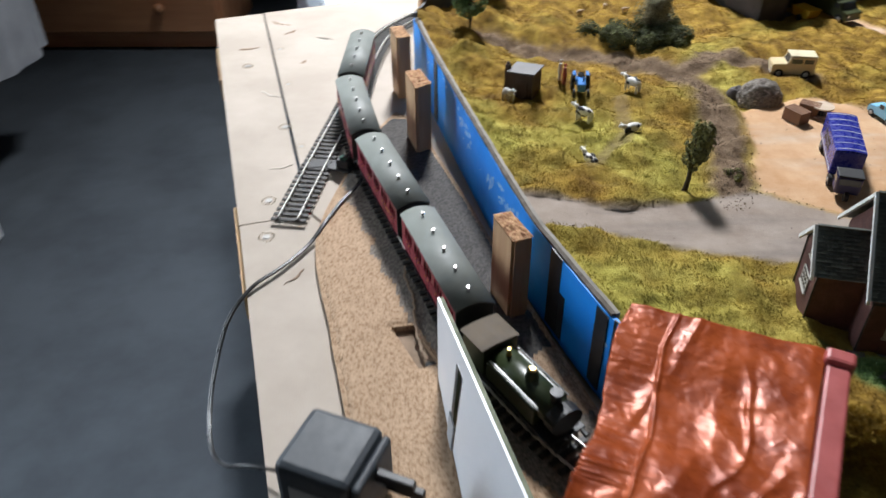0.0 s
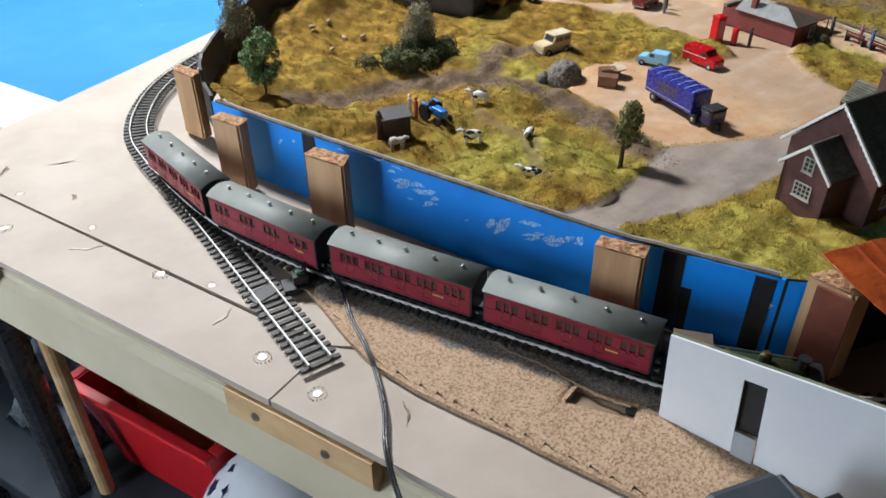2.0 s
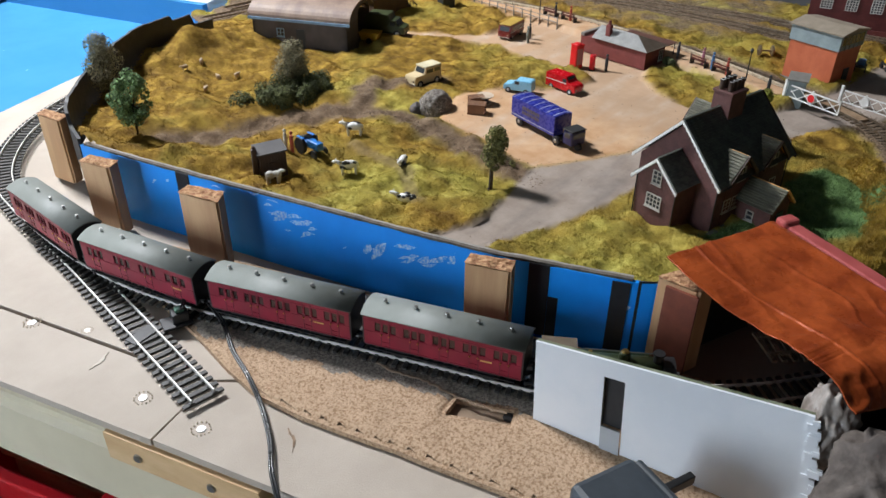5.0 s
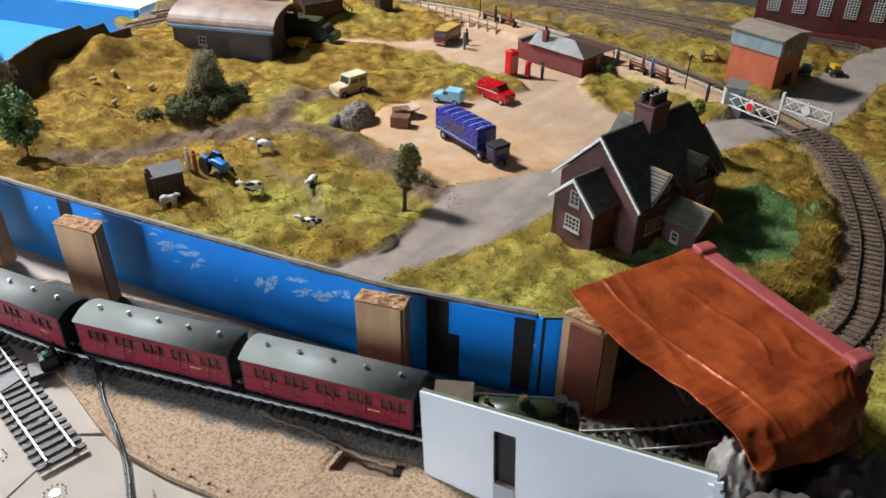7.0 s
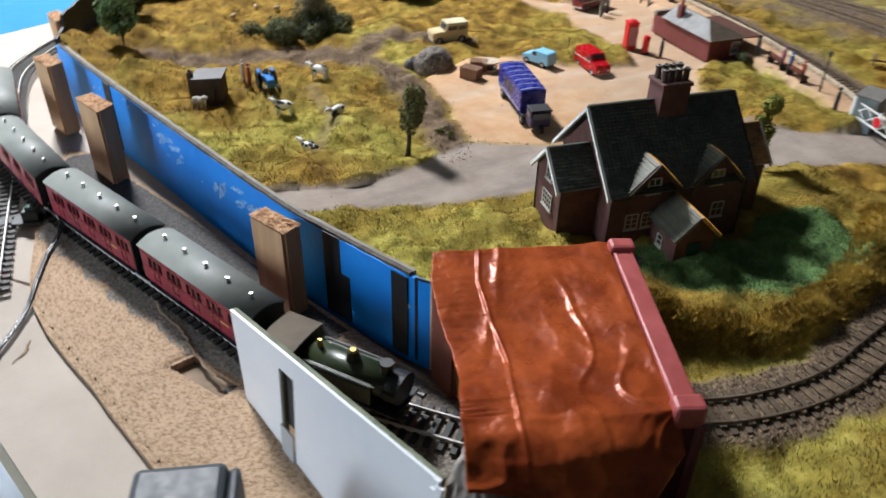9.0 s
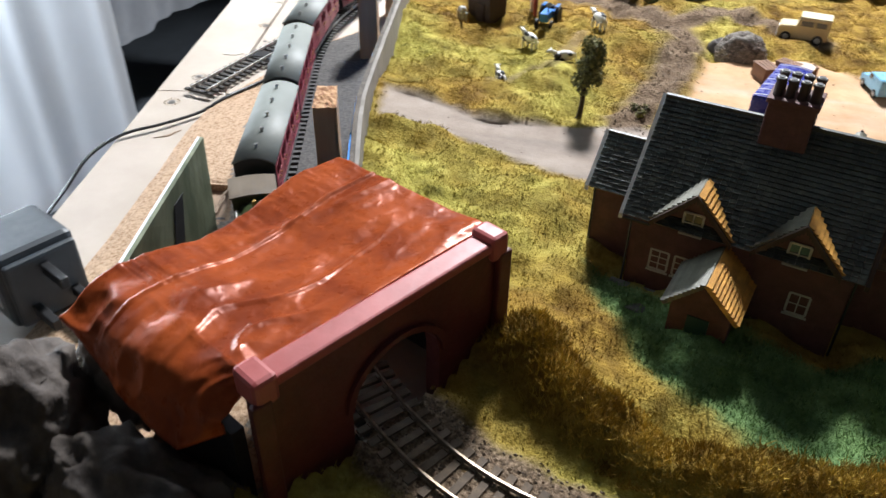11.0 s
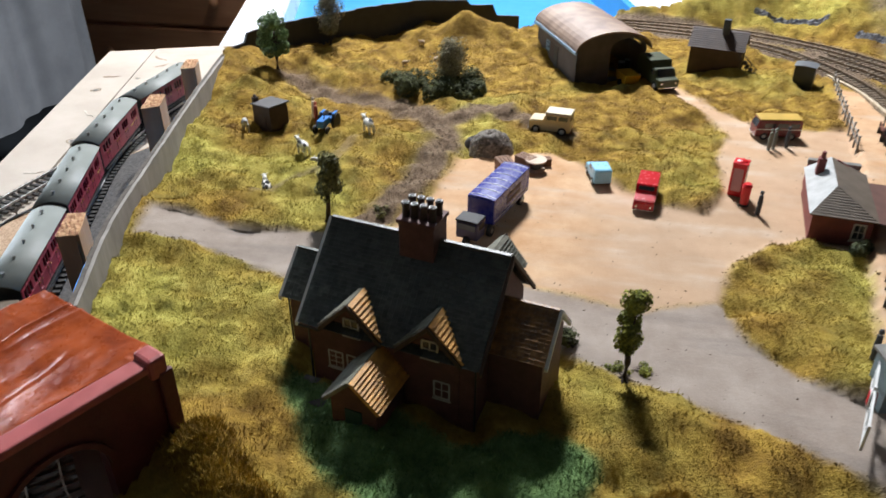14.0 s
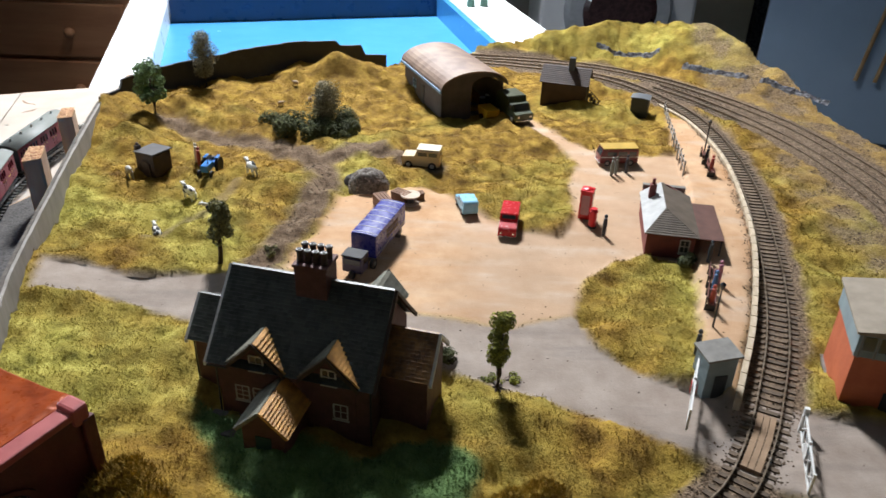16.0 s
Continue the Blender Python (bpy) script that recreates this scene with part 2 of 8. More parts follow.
M_curtain.node_tree.links.new(mx_.outputs[0], M_curtain.node_tree.nodes["Material Output"].inputs[0])
M_paleblue = mat("pale_blue_panel", (0.50, 0.66, 0.86), (0.46, 0.62, 0.82), 3, 0.5)
M_red = mat("red_plastic_crate", (0.55, 0.012, 0.018), (0.48, 0.010, 0.015), 20, 0.35)
M_fabric = mat("blue_grey_check_fabric", (0.30, 0.33, 0.38), (0.10, 0.12, 0.16), 90, 0.95, 0.4)
M_metalblack = mat("black_enamelled_tube", (0.02, 0.022, 0.026), (0.03, 0.032, 0.036), 30, 0.28)

# ---------------------------------------------------------------- the room
x0, x1, y0, y1, zf, zc = ROOM
solid("floor", B(x0, x1, y0, y1, zf - 0.06, zf), M_carpet, "dark grey short-pile carpet floor of the room", "floor", kind="structure")
bm = bmesh.new()
rx, ry, rh = ASSUMED_ROOFLIGHT
box(bm, x0, rx - rh, y0, y1, zc, zc + 0.1), box(bm, rx + rh, x1, y0, y1, zc, zc + 0.1)
box(bm, rx - rh, rx + rh, y0, ry - rh, zc, zc + 0.1), box(bm, rx - rh, rx + rh, ry + rh, y1, zc, zc + 0.1)
# unseen ceiling, greyed to limit bounce, its opening added for the key light
solid("ceiling", bm, mat("greyed_ceiling", (0.50, 0.50, 0.49), (0.46, 0.46, 0.45), 3, 0.9), "unseen greyed ceiling with an assumed rooflight opening", "ceiling", kind="structure")
bm = bmesh.new()
py0, py1, pz0, pz1 = PATIO
box(bm, WX - 0.12, WX, y0, py0, zf, zc), box(bm, WX - 0.12, WX, py1, WY, zf, zc)
box(bm, WX - 0.12, WX, py0, py1, zf, pz0), box(bm, WX - 0.12, WX, py0, py1, pz1, zc)
solid("wall_west", bm, M_plaster, "cream plastered wall with a tall glazed opening", "wall", kind="structure")
bm = B(x0, WX - 0.123, WY - 0.12, WY, zf, zc)
box(bm, x0 - 0.12, x0 - 0.003, WY - 0.12, y1, zf, zc)
solid("wall_alcove", bm, M_plaster, "cream plastered walls of the alcove", "wall", kind="structure")
solid("wall_east", B(x1, x1 + 0.12, y0, y1, zf, zc), M_dimwall, "unseen wall, darkened to hold down bounced light", "wall", kind="structure")
solid("wall_south", B(x0 - 0.12, x1 + 0.12, y0 - 0.12, y0, zf, zc), M_dimwall, "unseen wall, darkened to hold down bounced light", "wall", kind="structure")
solid("wall_north", B(x0 - 0.12, x1 + 0.12, y1, y1 + 0.12, zf, zc), M_plaster, "cream plastered wall behind the washing machine", "wall", kind="structure")
w1 = part("window_1", B(WX - 0.045, WX - 0.015, py0, py0 + 0.05, pz0, pz1), M_white)
tagged(w1, "white frame of the tall glazed door", "window", kind="structure")
part("window_frame", B(WX - 0.045, WX - 0.015, py1 - 0.05, py1, pz0, pz1), M_white, w1)
part("window_frame", B(WX - 0.045, WX - 0.015, py0 + 0.05, py1 - 0.05, pz0, pz0 + 0.05), M_white, w1)
part("window_frame", B(WX - 0.045, WX - 0.015, py0 + 0.05, py1 - 0.05, pz1 - 0.05, pz1), M_white, w1)


def curtain(ya, yb, x, z0, z1):
    bm = bmesh.new()
    n, rows = 60, 8
    grid = []
    for i in range(n + 1):
        y = ya + (yb - ya) * i / n
        col = []
        for k in range(rows + 1):
            f = k / rows
            w = (0.004 + 0.002 * (1 - f)) * math.sin(i * 0.55 + 0.9 * math.sin(i * 0.21)) + 0.016 * math.sin(i * 0.17 + 0.8 * f)
            col.append(bm.verts.new((x + w, y, z0 + (z1 - z0) * f)))
        grid.append(col)
    for a, b in zip(grid, grid[1:]):
        for k in range(rows):
            bm.faces.new((a[k], b[k], b[k + 1], a[k + 1]))
    return bm


smooth(solid("curtain", curtain(0.95, 1.54, WX + 0.07, zf + 0.01, zc - 0.06), M_curtain, "floor-length white curtain hanging in soft folds", "curtain"))
# the second curtain's grey stands in for the shade on it
smooth(solid("curtain", curtain(1.565, 2.10, WX + 0.03, HEM, zc - 0.06), mat("shaded_curtain", (0.30, 0.31, 0.33), (0.24, 0.25, 0.27), 10, 0.9, 0.1), "short curtain hanging at the end of the wall, its shade put into a dull grey", "curtain"))
solid("door_post", B(WX + 0.004, WX + 0.05, 0.885, 0.935, zf, zc), M_pine, "bare pine post beside the curtain", "post", kind="structure")

# chest of drawers
ch = thing("chest_of_drawers", "orange pine chest of drawers with round knobs", "chest", -1.26, 2.98, zf)
part("carcass", B(-0.46, 0.46, -0.22, 0.25, 0.05, 0.92, 0.006), M_chest, ch)
part("plinth", B(-0.45, 0.45, -0.20, 0.24, 0, 0.05), M_chest, ch)
for k in range(4):
    d = part("drawer", B(-0.44, 0.44, -0.245, -0.22, 0.07 + k * 0.21, 0.07 + k * 0.21 + 0.195, 0.006), M_chest, ch)
    for s in (-0.24, 0.24):
        smooth(part("knob", ball(bmesh.new(), (s, -0.262, 0.165 + k * 0.21), 0.020, 1, 0.9, 1), M_chest, d))

# washing machine
wm = thing("washing_machine", "white washing machine with a round dark door", "washing machine", 1.0, 3.28, zf)
part("body", B(-0.30, 0.30, -0.26, 0.28, 0, 0.85, 0.015), M_white, wm)
bm = bmesh.new()
rod(bm, (0, -0.26, 0.46), (0, -0.30, 0.46), 0.21, 0.19, 40)
part("door_ring", bm, M_greycard, wm)
part("door_glass", rod(bmesh.new(), (0, -0.298, 0.46), (0, -0.312, 0.46), 0.145, 0.12, 40), M_glassdark, wm)
part("control_panel", B(-0.29, 0.29, -0.268, -0.258, 0.72, 0.83, 0.003), M_greycard, wm)
# door frame and pale blue panel on the far side
solid("door_frame", B(1.36, 1.62, 3.30, 3.42, zf, zc - 0.2, 0.008), M_cream, "cream painted door frame beside the washing machine", "door frame", kind="structure")
solid("dark_door_edge", B(1.628, 1.67, 3.28, 3.40, zf, zc - 0.2), M_metalblack, "dark strip along the door frame", "trim", kind="structure")
pb = thing("pale_blue_screen", "pale blue panel with two hanging brown cords", "screen", 1.98, 2.92, zf, -12)
part("panel", B(-0.42, 0.5, -0.01, 0.01, 0.0, 1.9, 0.004), M_paleblue, pb)
for dx in (-0.05, 0.02):
    part("cord", rod(bmesh.new(), (dx + 0.16, -0.022, 1.5), (dx, -0.022, 0.25), 0.008), M_pine, pb)

# games table with a blue bed
gt = thing("games_table", "blue-bedded games table with thick white plastic rails", "table", -0.165, 1.075, 0, 15.5)
part("bed", B(0.05, 0.80, 0.0, 0.62, -0.075, -0.055), M_tray, gt)
part("side_rail", B(-0.005, 0.075, -0.01, 0.62, -0.09, 0.0, 0.012), M_traywhite, gt)
part("side_rail", B(0.70, 0.83, 0.10, 0.62, -0.09, 0.0, 0.012), M_traywhite, gt)
part("end_rail", B(-0.005, 0.83, 0.622, 0.74, -0.09, 0.0, 0.012), M_traywhite, gt)
part("inner_wall", B(0.078, 0.697, 0.606, 0.619, -0.055, -0.004), M_traydark, gt)
part("inner_wall", B(0.684, 0.697, 0.10, 0.60, -0.055, -0.004), M_tray, gt)
part("front_rail", B(-0.005, 0.80, -0.022, -0.012, -0.09, -0.045, 0.003), M_traywhite, gt)
for sx in (0.02, 0.76):
    for sy in (0.04, 0.68):
        part("leg", B(sx, sx + 0.05, sy, sy + 0.05, zf, -0.091), M_traywhite, gt)
for sx in (0.725, 0.755):
    part("green_peg", rod(bmesh.new(), (sx, 0.45, 0), (sx, 0.45, 0.022), 0.009, 0.008, 12), mat("green_peg_plastic", (0.10, 0.22, 0.16), None, 40, 0.4), gt)

# ---------------------------------------------------------------- the baseboard
# front edge runs from E0 to E1; AX along it away from the viewer, AN across it to the right
E0, E1 = Vector((-0.030, 0.020, 0)), Vector((-0.305, 1.005, 0))
bb = thing("baseboard", "beige hardboard railway baseboard on a cream timber frame", "baseboard")


def slab(bm, pts, z0, z1):
    return prism(bm, pts, z0, z1)


part("front_panel", slab(bmesh.new(), [(-0.170, 0.5225), (-0.305, 1.005), (-0.2452, 1.027), (-0.1155, 0.538)], -0.006, 0.0), M_hardboard, bb)
part("near_panel", slab(bmesh.new(), [(-0.040, 0.05), (-0.1692, 0.521), (-0.113, 0.5375), (-0.02, 0.42), (0.06, 0.05)], -0.006, 0.0), M_hardboard, bb)
part("rear_panel", slab(bmesh.new(), [(-0.1120, 0.5388), (-0.2435, 1.0278), (0.2, 1.196), (0.55, 1.24), (0.30, 0.52), (-0.01, 0.425)], -0.006, 0.0005), M_hardboard, bb)
part("under_deck", slab(bmesh.new(), [(0.0, 0.06), (-0.03, 0.5), (-0.15, 0.95), (0.2, 1.19), (0.46, 1.215), (0.60, 1.24), (0.72, 1.245), (0.80, 1.20), (0.865, 1.06), (0.895, 0.93), (0.935, 0.75), (1.05, 0.45), (1.05, 0.06)], -0.02, -0.0065), M_hardboard, bb)
ang = math.degrees(math.atan2(-(E1 - E0).x, (E1 - E0).y))
AX = (E1 - E0).normalized()
AN = Vector((AX.y, -AX.x, 0))


def along(s, w=0.0, z=0.0):
    return E0 + AX * s + AN * w + Vector((0, 0, z))


fm = Matrix.Translation(E0) @ pose(0, 0, 0, 0, 0, ang)
# the moulded cream rail, set back under the edge
prof = [(0.014, -0.007), (0.014, -0.018), (0.008, -0.022), (0.008, -0.028), (0.003, -0.032), (0.003, -0.085), (0.030, -0.085), (0.030, -0.007)]
bm = prism(bmesh.new(), prof, 0.36, 1.02, "y")
bmesh.ops.transform(bm, matrix=fm, verts=bm.verts[:])
part("moulded_rail", bm, M_cream, bb, "cream painted moulded timber rail")
for s0, s1 in ((0.438, 0.560), (0.835, 0.935)):
    blk = prism(bmesh.new(), [(-0.003, -0.0065), (-0.003, -0.030), (0.002, -0.037), (0.013, -0.037), (0.013, -0.0065)], s0, s1, "y")
    bmesh.ops.transform(blk, matrix=fm, verts=blk.verts[:])
    b_ = part("timber_block", blk, M_pine, bb, "pale pine batten screwed under the edge")
    for f in (0.3, 0.78):
        p = along(s0 + (s1 - s0) * f, -0.0028, -0.019)
        part("screw_head", rod(bmesh.new(), p, p - AN * 0.0016, 0.0034, 0.003, 12), M_steel, b_)
for s, w in ((0.36, 0.06), (1.0, 0.40), (0.2, 0.9), (1.0, 0.9)):
    q = along(s, w)
    part("leg", B(q.x - 0.02, q.x + 0.02, q.y - 0.02, q.y + 0.02, zf, -0.021), M_pine, bb)
for x, y, r in ((-0.229, 0.849, 0.0042), (-0.16, 0.696, 0.0045), (-0.152, 0.559, 0.0042), (-0.144, 0.505, 0.0042), (-0.174, 0.798, 0.003), (-0.138, 0.655, 0.003), (-0.20, 0.90, 0.003)):
    sc = part("screw_head", rod(bmesh.new(), (x, y, -0.001), (x, y, 0.0006), r * 0.8, r * 0.7, 12), M_steel, bb)
    bm = bmesh.new()
    for k in range(14):
        a = 2 * math.pi * k / 14
        rr_ = r * (1.25 + 0.25 * random.random())
        rod(bm, (x + rr_ * math.cos(a), y + rr_ * math.sin(a), -0.0005), (x + rr_ * 1.05 * math.cos(a), y + rr_ * 1.05 * math.sin(a), 0.0008 + 0.0006 * random.random()), r * 0.22, r * 0.05, 5)
    part("burr", bm, mat("torn_board", (0.58, 0.48, 0.36), None, 200, 0.9) if "torn_board" not in bpy.data.materials else bpy.data.materials["torn_board"], bb)

# scuffs and torn patches in the board's skin
M_scuff = mat("brown_scuff", (0.30, 0.21, 0.14), (0.17, 0.11, 0.07), 160, 0.9, 0.3)
M_scuffpale = mat("pale_scuff", (0.60, 0.55, 0.48), (0.50, 0.45, 0.38), 160, 0.9, 0.3)
rs = random.Random(12)
for x, y, L_, wd, a0, pale in ((-0.215, 0.985, 0.030, 0.005, -0.5, 0), (-0.195, 0.955, 0.022, 0.004, 0.9, 0), (-0.150, 0.930, 0.034, 0.003, -0.35, 1), (-0.240, 0.900, 0.022, 0.004, 0.2, 0), (-0.165, 0.860, 0.016, 0.005, 1.2, 0), (-0.190, 0.770, 0.026, 0.0025, -0.6, 1), (-0.150, 0.615, 0.018, 0.003, 0.4, 1), (-0.112, 0.452, 0.020, 0.002, 1.0, 0)):
    bm = bmesh.new()
    n = 16
    ring = []
    for k in range(n):
        a = 2 * math.pi * k / n
        f = rs.uniform(0.55, 1.25)
        u, v = L_ / 2 * f * math.cos(a), wd / 2 * f * math.sin(a) + 0.12 * L_ * math.cos(a) ** 2
        ring.append((x + u * math.cos(a0) - v * math.sin(a0), y + u * math.sin(a0) + v * math.cos(a0)))
    prism(bm, ring, -0.0006, 0.0006)
    part("scuff", bm, M_scuffpale if pale else M_scuff, bb)

# chipboard trackbed
cb = [(-0.085, 0.640), (-0.092, 0.580), (-0.100, 0.535), (-0.1035, 0.500), (-0.098, 0.462), (-0.090, 0.430), (-0.080, 0.395), (-0.070, 0.352), (-0.060, 0.312), (-0.050, 0.26), (-0.036, 0.18), (-0.02, 0.09),
      (0.06, 0.115), (0.10, 0.15), (0.125, 0.20), (0.095, 0.31), (0.065, 0.40), (0.02, 0.55), (-0.03, 0.70), (-0.05, 0.72)]
rec = [(-0.036, 0.390), (-0.017, 0.352), (-0.004, 0.357), (-0.022, 0.393)]
keyed = cb[:7] + [(-0.0758, 0.3745)] + [rec[0], rec[3], rec[2], rec[1], (rec[0][0], rec[0][1] - 0.0002)] + [(-0.0757, 0.3743)] + cb[7:]
bm = prism(bmesh.new(), keyed, 0.0006, 0.0048)
bmesh.ops.triangulate(bm, faces=[f for f in bm.faces if len(f.verts) > 4])
tb = part("trackbed", bm, M_chip)
part("recess_floor", prism(bmesh.new(), rec, 0.0005, 0.0016), M_bare, tb)
tagged(tb, "coarse orange-brown chipboard trackbed with a routed recess", "trackbed", kind="structure")


def in_poly(x, y, poly):
    c, n = False, len(poly)
    for i in range(n):
        (xa, ya), (xb, yb) = poly[i], poly[(i + 1) % n]
        if (ya > y) != (yb > y) and x < (xb - xa) * (y - ya) / (yb - ya) + xa:
            c = not c
    return c


def seg_dist(x, y, line):
    best = 9
    for (xa, ya), (xb, yb) in zip(line, line[1:]):
        dx, dy = xb - xa, yb - ya
        t = max(0, min(1, ((x - xa) * dx + (y - ya) * dy) / (dx * dx + dy * dy)))
        best = min(best, math.hypot(x - xa - t * dx, y - ya - t * dy))
    return best


LOWER = [(0.150, 0.205), (0.112, 0.236), (0.072, 0.280), (0.045, 0.316), (0.0217, 0.357), (-0.0013, 0.421), (-0.0243, 0.482), (-0.0493, 0.549), (-0.0735, 0.619), (-0.088, 0.681), (-0.0925, 0.745), (-0.0910, 0.802), (-0.0855, 0.864), (-0.0745, 0.920),
         (-0.0475, 0.972), (-0.0045, 1.023), (0.052, 1.064), (0.13, 1.10), (0.22, 1.13)]


def y_side(x, y):
    """How far x lies beyond the lower line at y."""
    for (xa, ya), (xb, yb) in zip(LOWER, LOWER[1:]):
        if ya <= y <= yb:
            return x - (xa + (xb - xa) * (y - ya) / (yb - ya))
    return -1


bm = bmesh.new()
step, vs = 0.0032, {}
for i in range(int(0.30 / step)):
    for j in range(int(0.66 / step)):
        x, y = -0.125 + i * step, 0.085 + j * step
        if in_poly(x, y, cb) and seg_dist(x, y, cb + cb[:1]) > 0.0012:
            d = min(seg_dist(x, y, cb + cb[:1]), 0.006)
            z = 0.0066 - 0.0052 * (1 - d / 0.006) ** 2 + d / 0.006 * (0.0007 * noise.noise((x * 400, y * 400, 1)) + 0.0006 * noise.noise((x * 60, y * 60, 4)))
            dr = seg_dist(x, y, rec + rec[:1])
            if in_poly(x, y, rec):
                continue
            z -= 0.0032 * max(0, 1 - dr / 0.0045) ** 0.7
            vs[i, j] = bm.verts.new((x, y, z))
for (i, j), v in vs.items():
    q = [v] + [vs.get(k) for k in ((i + 1, j), (i + 1, j + 1), (i, j + 1))]
    if all(q):
        f = bm.faces.new(q)
        cx, cy = v.co.x + step / 2, v.co.y + step / 2
        if in_poly(cx, cy, rec):
            f.material_index = 1
        elif y_side(cx, cy) > 0.010 + 0.006 * noise.noise((cx * 50, cy * 50, 2)) and 0.37 + 0.03 * noise.noise((cx * 30, 1, 0)) < cy < 0.70:
            f.material_index = 3
        elif seg_dist(cx, cy, LOWER) < 0.030 + 0.010 * noise.noise((cx * 60, cy * 60, 0)):
            f.material_index = 2
# the last material is a darker ballast between the line and the wall
smooth(part("chipboard_top", bm, [M_chip, M_bare, M_ballast, mat("dark_ballast", (0.10, 0.092, 0.085), (0.045, 0.042, 0.040), 420, 0.95, 0.8, fine=800, detail=3)], tb))
# flat black disc stands in for the shade down a hole
part("recess_hole", rod(bmesh.new(), (-0.0095, 0.358, 0.0012), (-0.0095, 0.358, 0.0020), 0.0042, 0.0042, 14), M_black, tb)
rg = random.Random(17)
gl = [(p.x + rg.uniform(-0.0009, 0.0009), p.y, 0.0071) for p, h in catmull([(-0.0291, 0.4674), (-0.0296, 0.4475), (-0.0225, 0.4179), (-0.0211, 0.3960), (-0.0165, 0.3720), (-0.0120, 0.3580)], 0.003)]
bm = tube(bmesh.new(), gl, 0.0011, 6)
for v in bm.verts:
    v.co.z = 0.0071 + (v.co.z - 0.0071) * 0.4
part("routed_groove", bm, M_bare, tb, "dark broken groove beside the rails")
part("recess_wall", prism(bmesh.new(), [(-0.0365, 0.3895), (-0.0355, 0.3915), (-0.0215, 0.3945), (-0.0225, 0.392)], 0.002, 0.0068), M_chip, tb)


# ---------------------------------------------------------------- track
def track(name, label, line, z, rail_m, slp_m, pitch=0.0075, slp_len=0.030, ballast=None, bw=0.022):
    """Two rails on sleepers; z is the rail top."""
    tr = thing(name, label, "railway track")
    pts = catmull(line, 0.004)
    for side in (-1, 1):
        bm = bmesh.new()
        prof = ((-0.0005, 0), (0.0005, 0), (0.0005, -0.0024), (-0.0005, -0.0024))
        rings = []
        for p, h in pts:
            nrm = Vector((h.y, -h.x, 0))
            rings.append([bm.verts.new(p + nrm * (side * 0.00825 + a) + Vector((0, 0, z + b))) for a, b in prof])
        for r, s in zip(rings, rings[1:]):
            for k in range(4):
                bm.faces.new((r[k], r[(k + 1) % 4], s[(k + 1) % 4], s[k]))
        bm.faces.new(rings[0]), bm.faces.new(rings[-1][::-1])
        bmesh.ops.recalc_face_normals(bm, faces=bm.faces[:])
        part("rail", bm, rail_m, tr)
    bm = B(-0.0017, 0.0017, -slp_len / 2, slp_len / 2, -0.0042, -0.0024)
    for s in (-0.00825, 0.00825):
        box(bm, -0.0012, 0.0012, s - 0.0018, s + 0.0018, -0.00235, -0.0016)
    me = bpy.data.meshes.new("sleeper")
    bm.to_mesh(me)
    bm.free()
    me.materials.append(slp_m)
    for p, h in catmull(line, pitch):
        o = new("sleeper", me)
        o.parent = tr
        o.matrix_basis = pose(p.x, p.y, z + p.z, 0, 0, math.degrees(math.atan2(h.y, h.x)) + random.uniform(-1, 1))
    return tr


track("railway_track", "black-sleepered flexible track with bright nickel rails", LOWER, 0.0115, M_rail, M_sleeper)
SIDING = [(-0.1285, 0.523), (-0.1180, 0.600), (-0.1065, 0.682), (-0.0985, 0.745), (-0.0945, 0.795)]
sd = track("siding_track", "short turnout siding ending on bare board", SIDING, 0.0080, M_rail, M_sleeper, slp_len=0.029)
part("point_plate", B(-0.012, 0.012, -0.006, 0.006, 0.0052, 0.0064, 0.0004, Matrix.Translation((-0.1165, 0.612, 0)) @ pose(0, 0, 0, 0, 0, 8)), M_undr, sd)
UPPER = [(0.128, 0.247), (0.155, 0.2195), (0.198, 0.1915), (0.240, 0.1785), (0.280, 0.1755), (0.320, 0.1815), (0.370, 0.1905), (0.415, 0.2035), (0.475, 0.2270), (0.523, 0.2500), (0.5621, 0.2800), (0.5917, 0.3243), (0.6149, 0.3717), (0.6431, 0.4383), (0.6689, 0.5206), (0.6878, 0.6019), (0.7064, 0.7022),
         (0.7144, 0.8108), (0.7070, 0.9120), (0.678, 1.000), (0.628, 1.077), (0.555, 1.122), (0.450, 1.150), (0.34, 1.165)]
track("branch_track", "weathered brown-sleepered branch line track", UPPER, 0.0365, M_rust, M_sleeper2)
OUTER = [(0.905, 0.33), (0.895, 0.52), (0.876, 0.66), (0.868, 0.750), (0.848, 0.840), (0.815, 0.930), (0.752, 1.030), (0.686, 1.100), (0.61, 1.146), (0.52, 1.172), (0.40, 1.185)]
track("main_track", "weathered outer main line track", OUTER, 0.0365, M_rust, M_sleeper2)
MID = [(0.835, 0.40), (0.838, 0.55), (0.838, 0.66), (0.824, 0.78), (0.792, 0.885), (0.735, 0.99), (0.68, 1.065)]
track("loop_track", "weathered loop line track", MID, 0.0365, M_rust, M_sleeper2)

# point motor block and wire
pm = thing("point_motor", "small black point motor with a green terminal", "point motor", -0.0905, 0.603, 0.0066, -20)
part("base_plate", B(-0.014, 0.008, -0.008, 0.008, 0, 0.002, 0.0005), M_undr, pm)
part("block", B(-0.006, 0.006, -0.005, 0.006, 0.002, 0.010, 0.001), M_undr, pm)
part("terminal", B(-0.003, 0.004, -0.003, 0.003, 0.010, 0.013, 0.001), mat("dark_green_plastic", (0.03, 0.12, 0.08), None, 60, 0.4), pm)
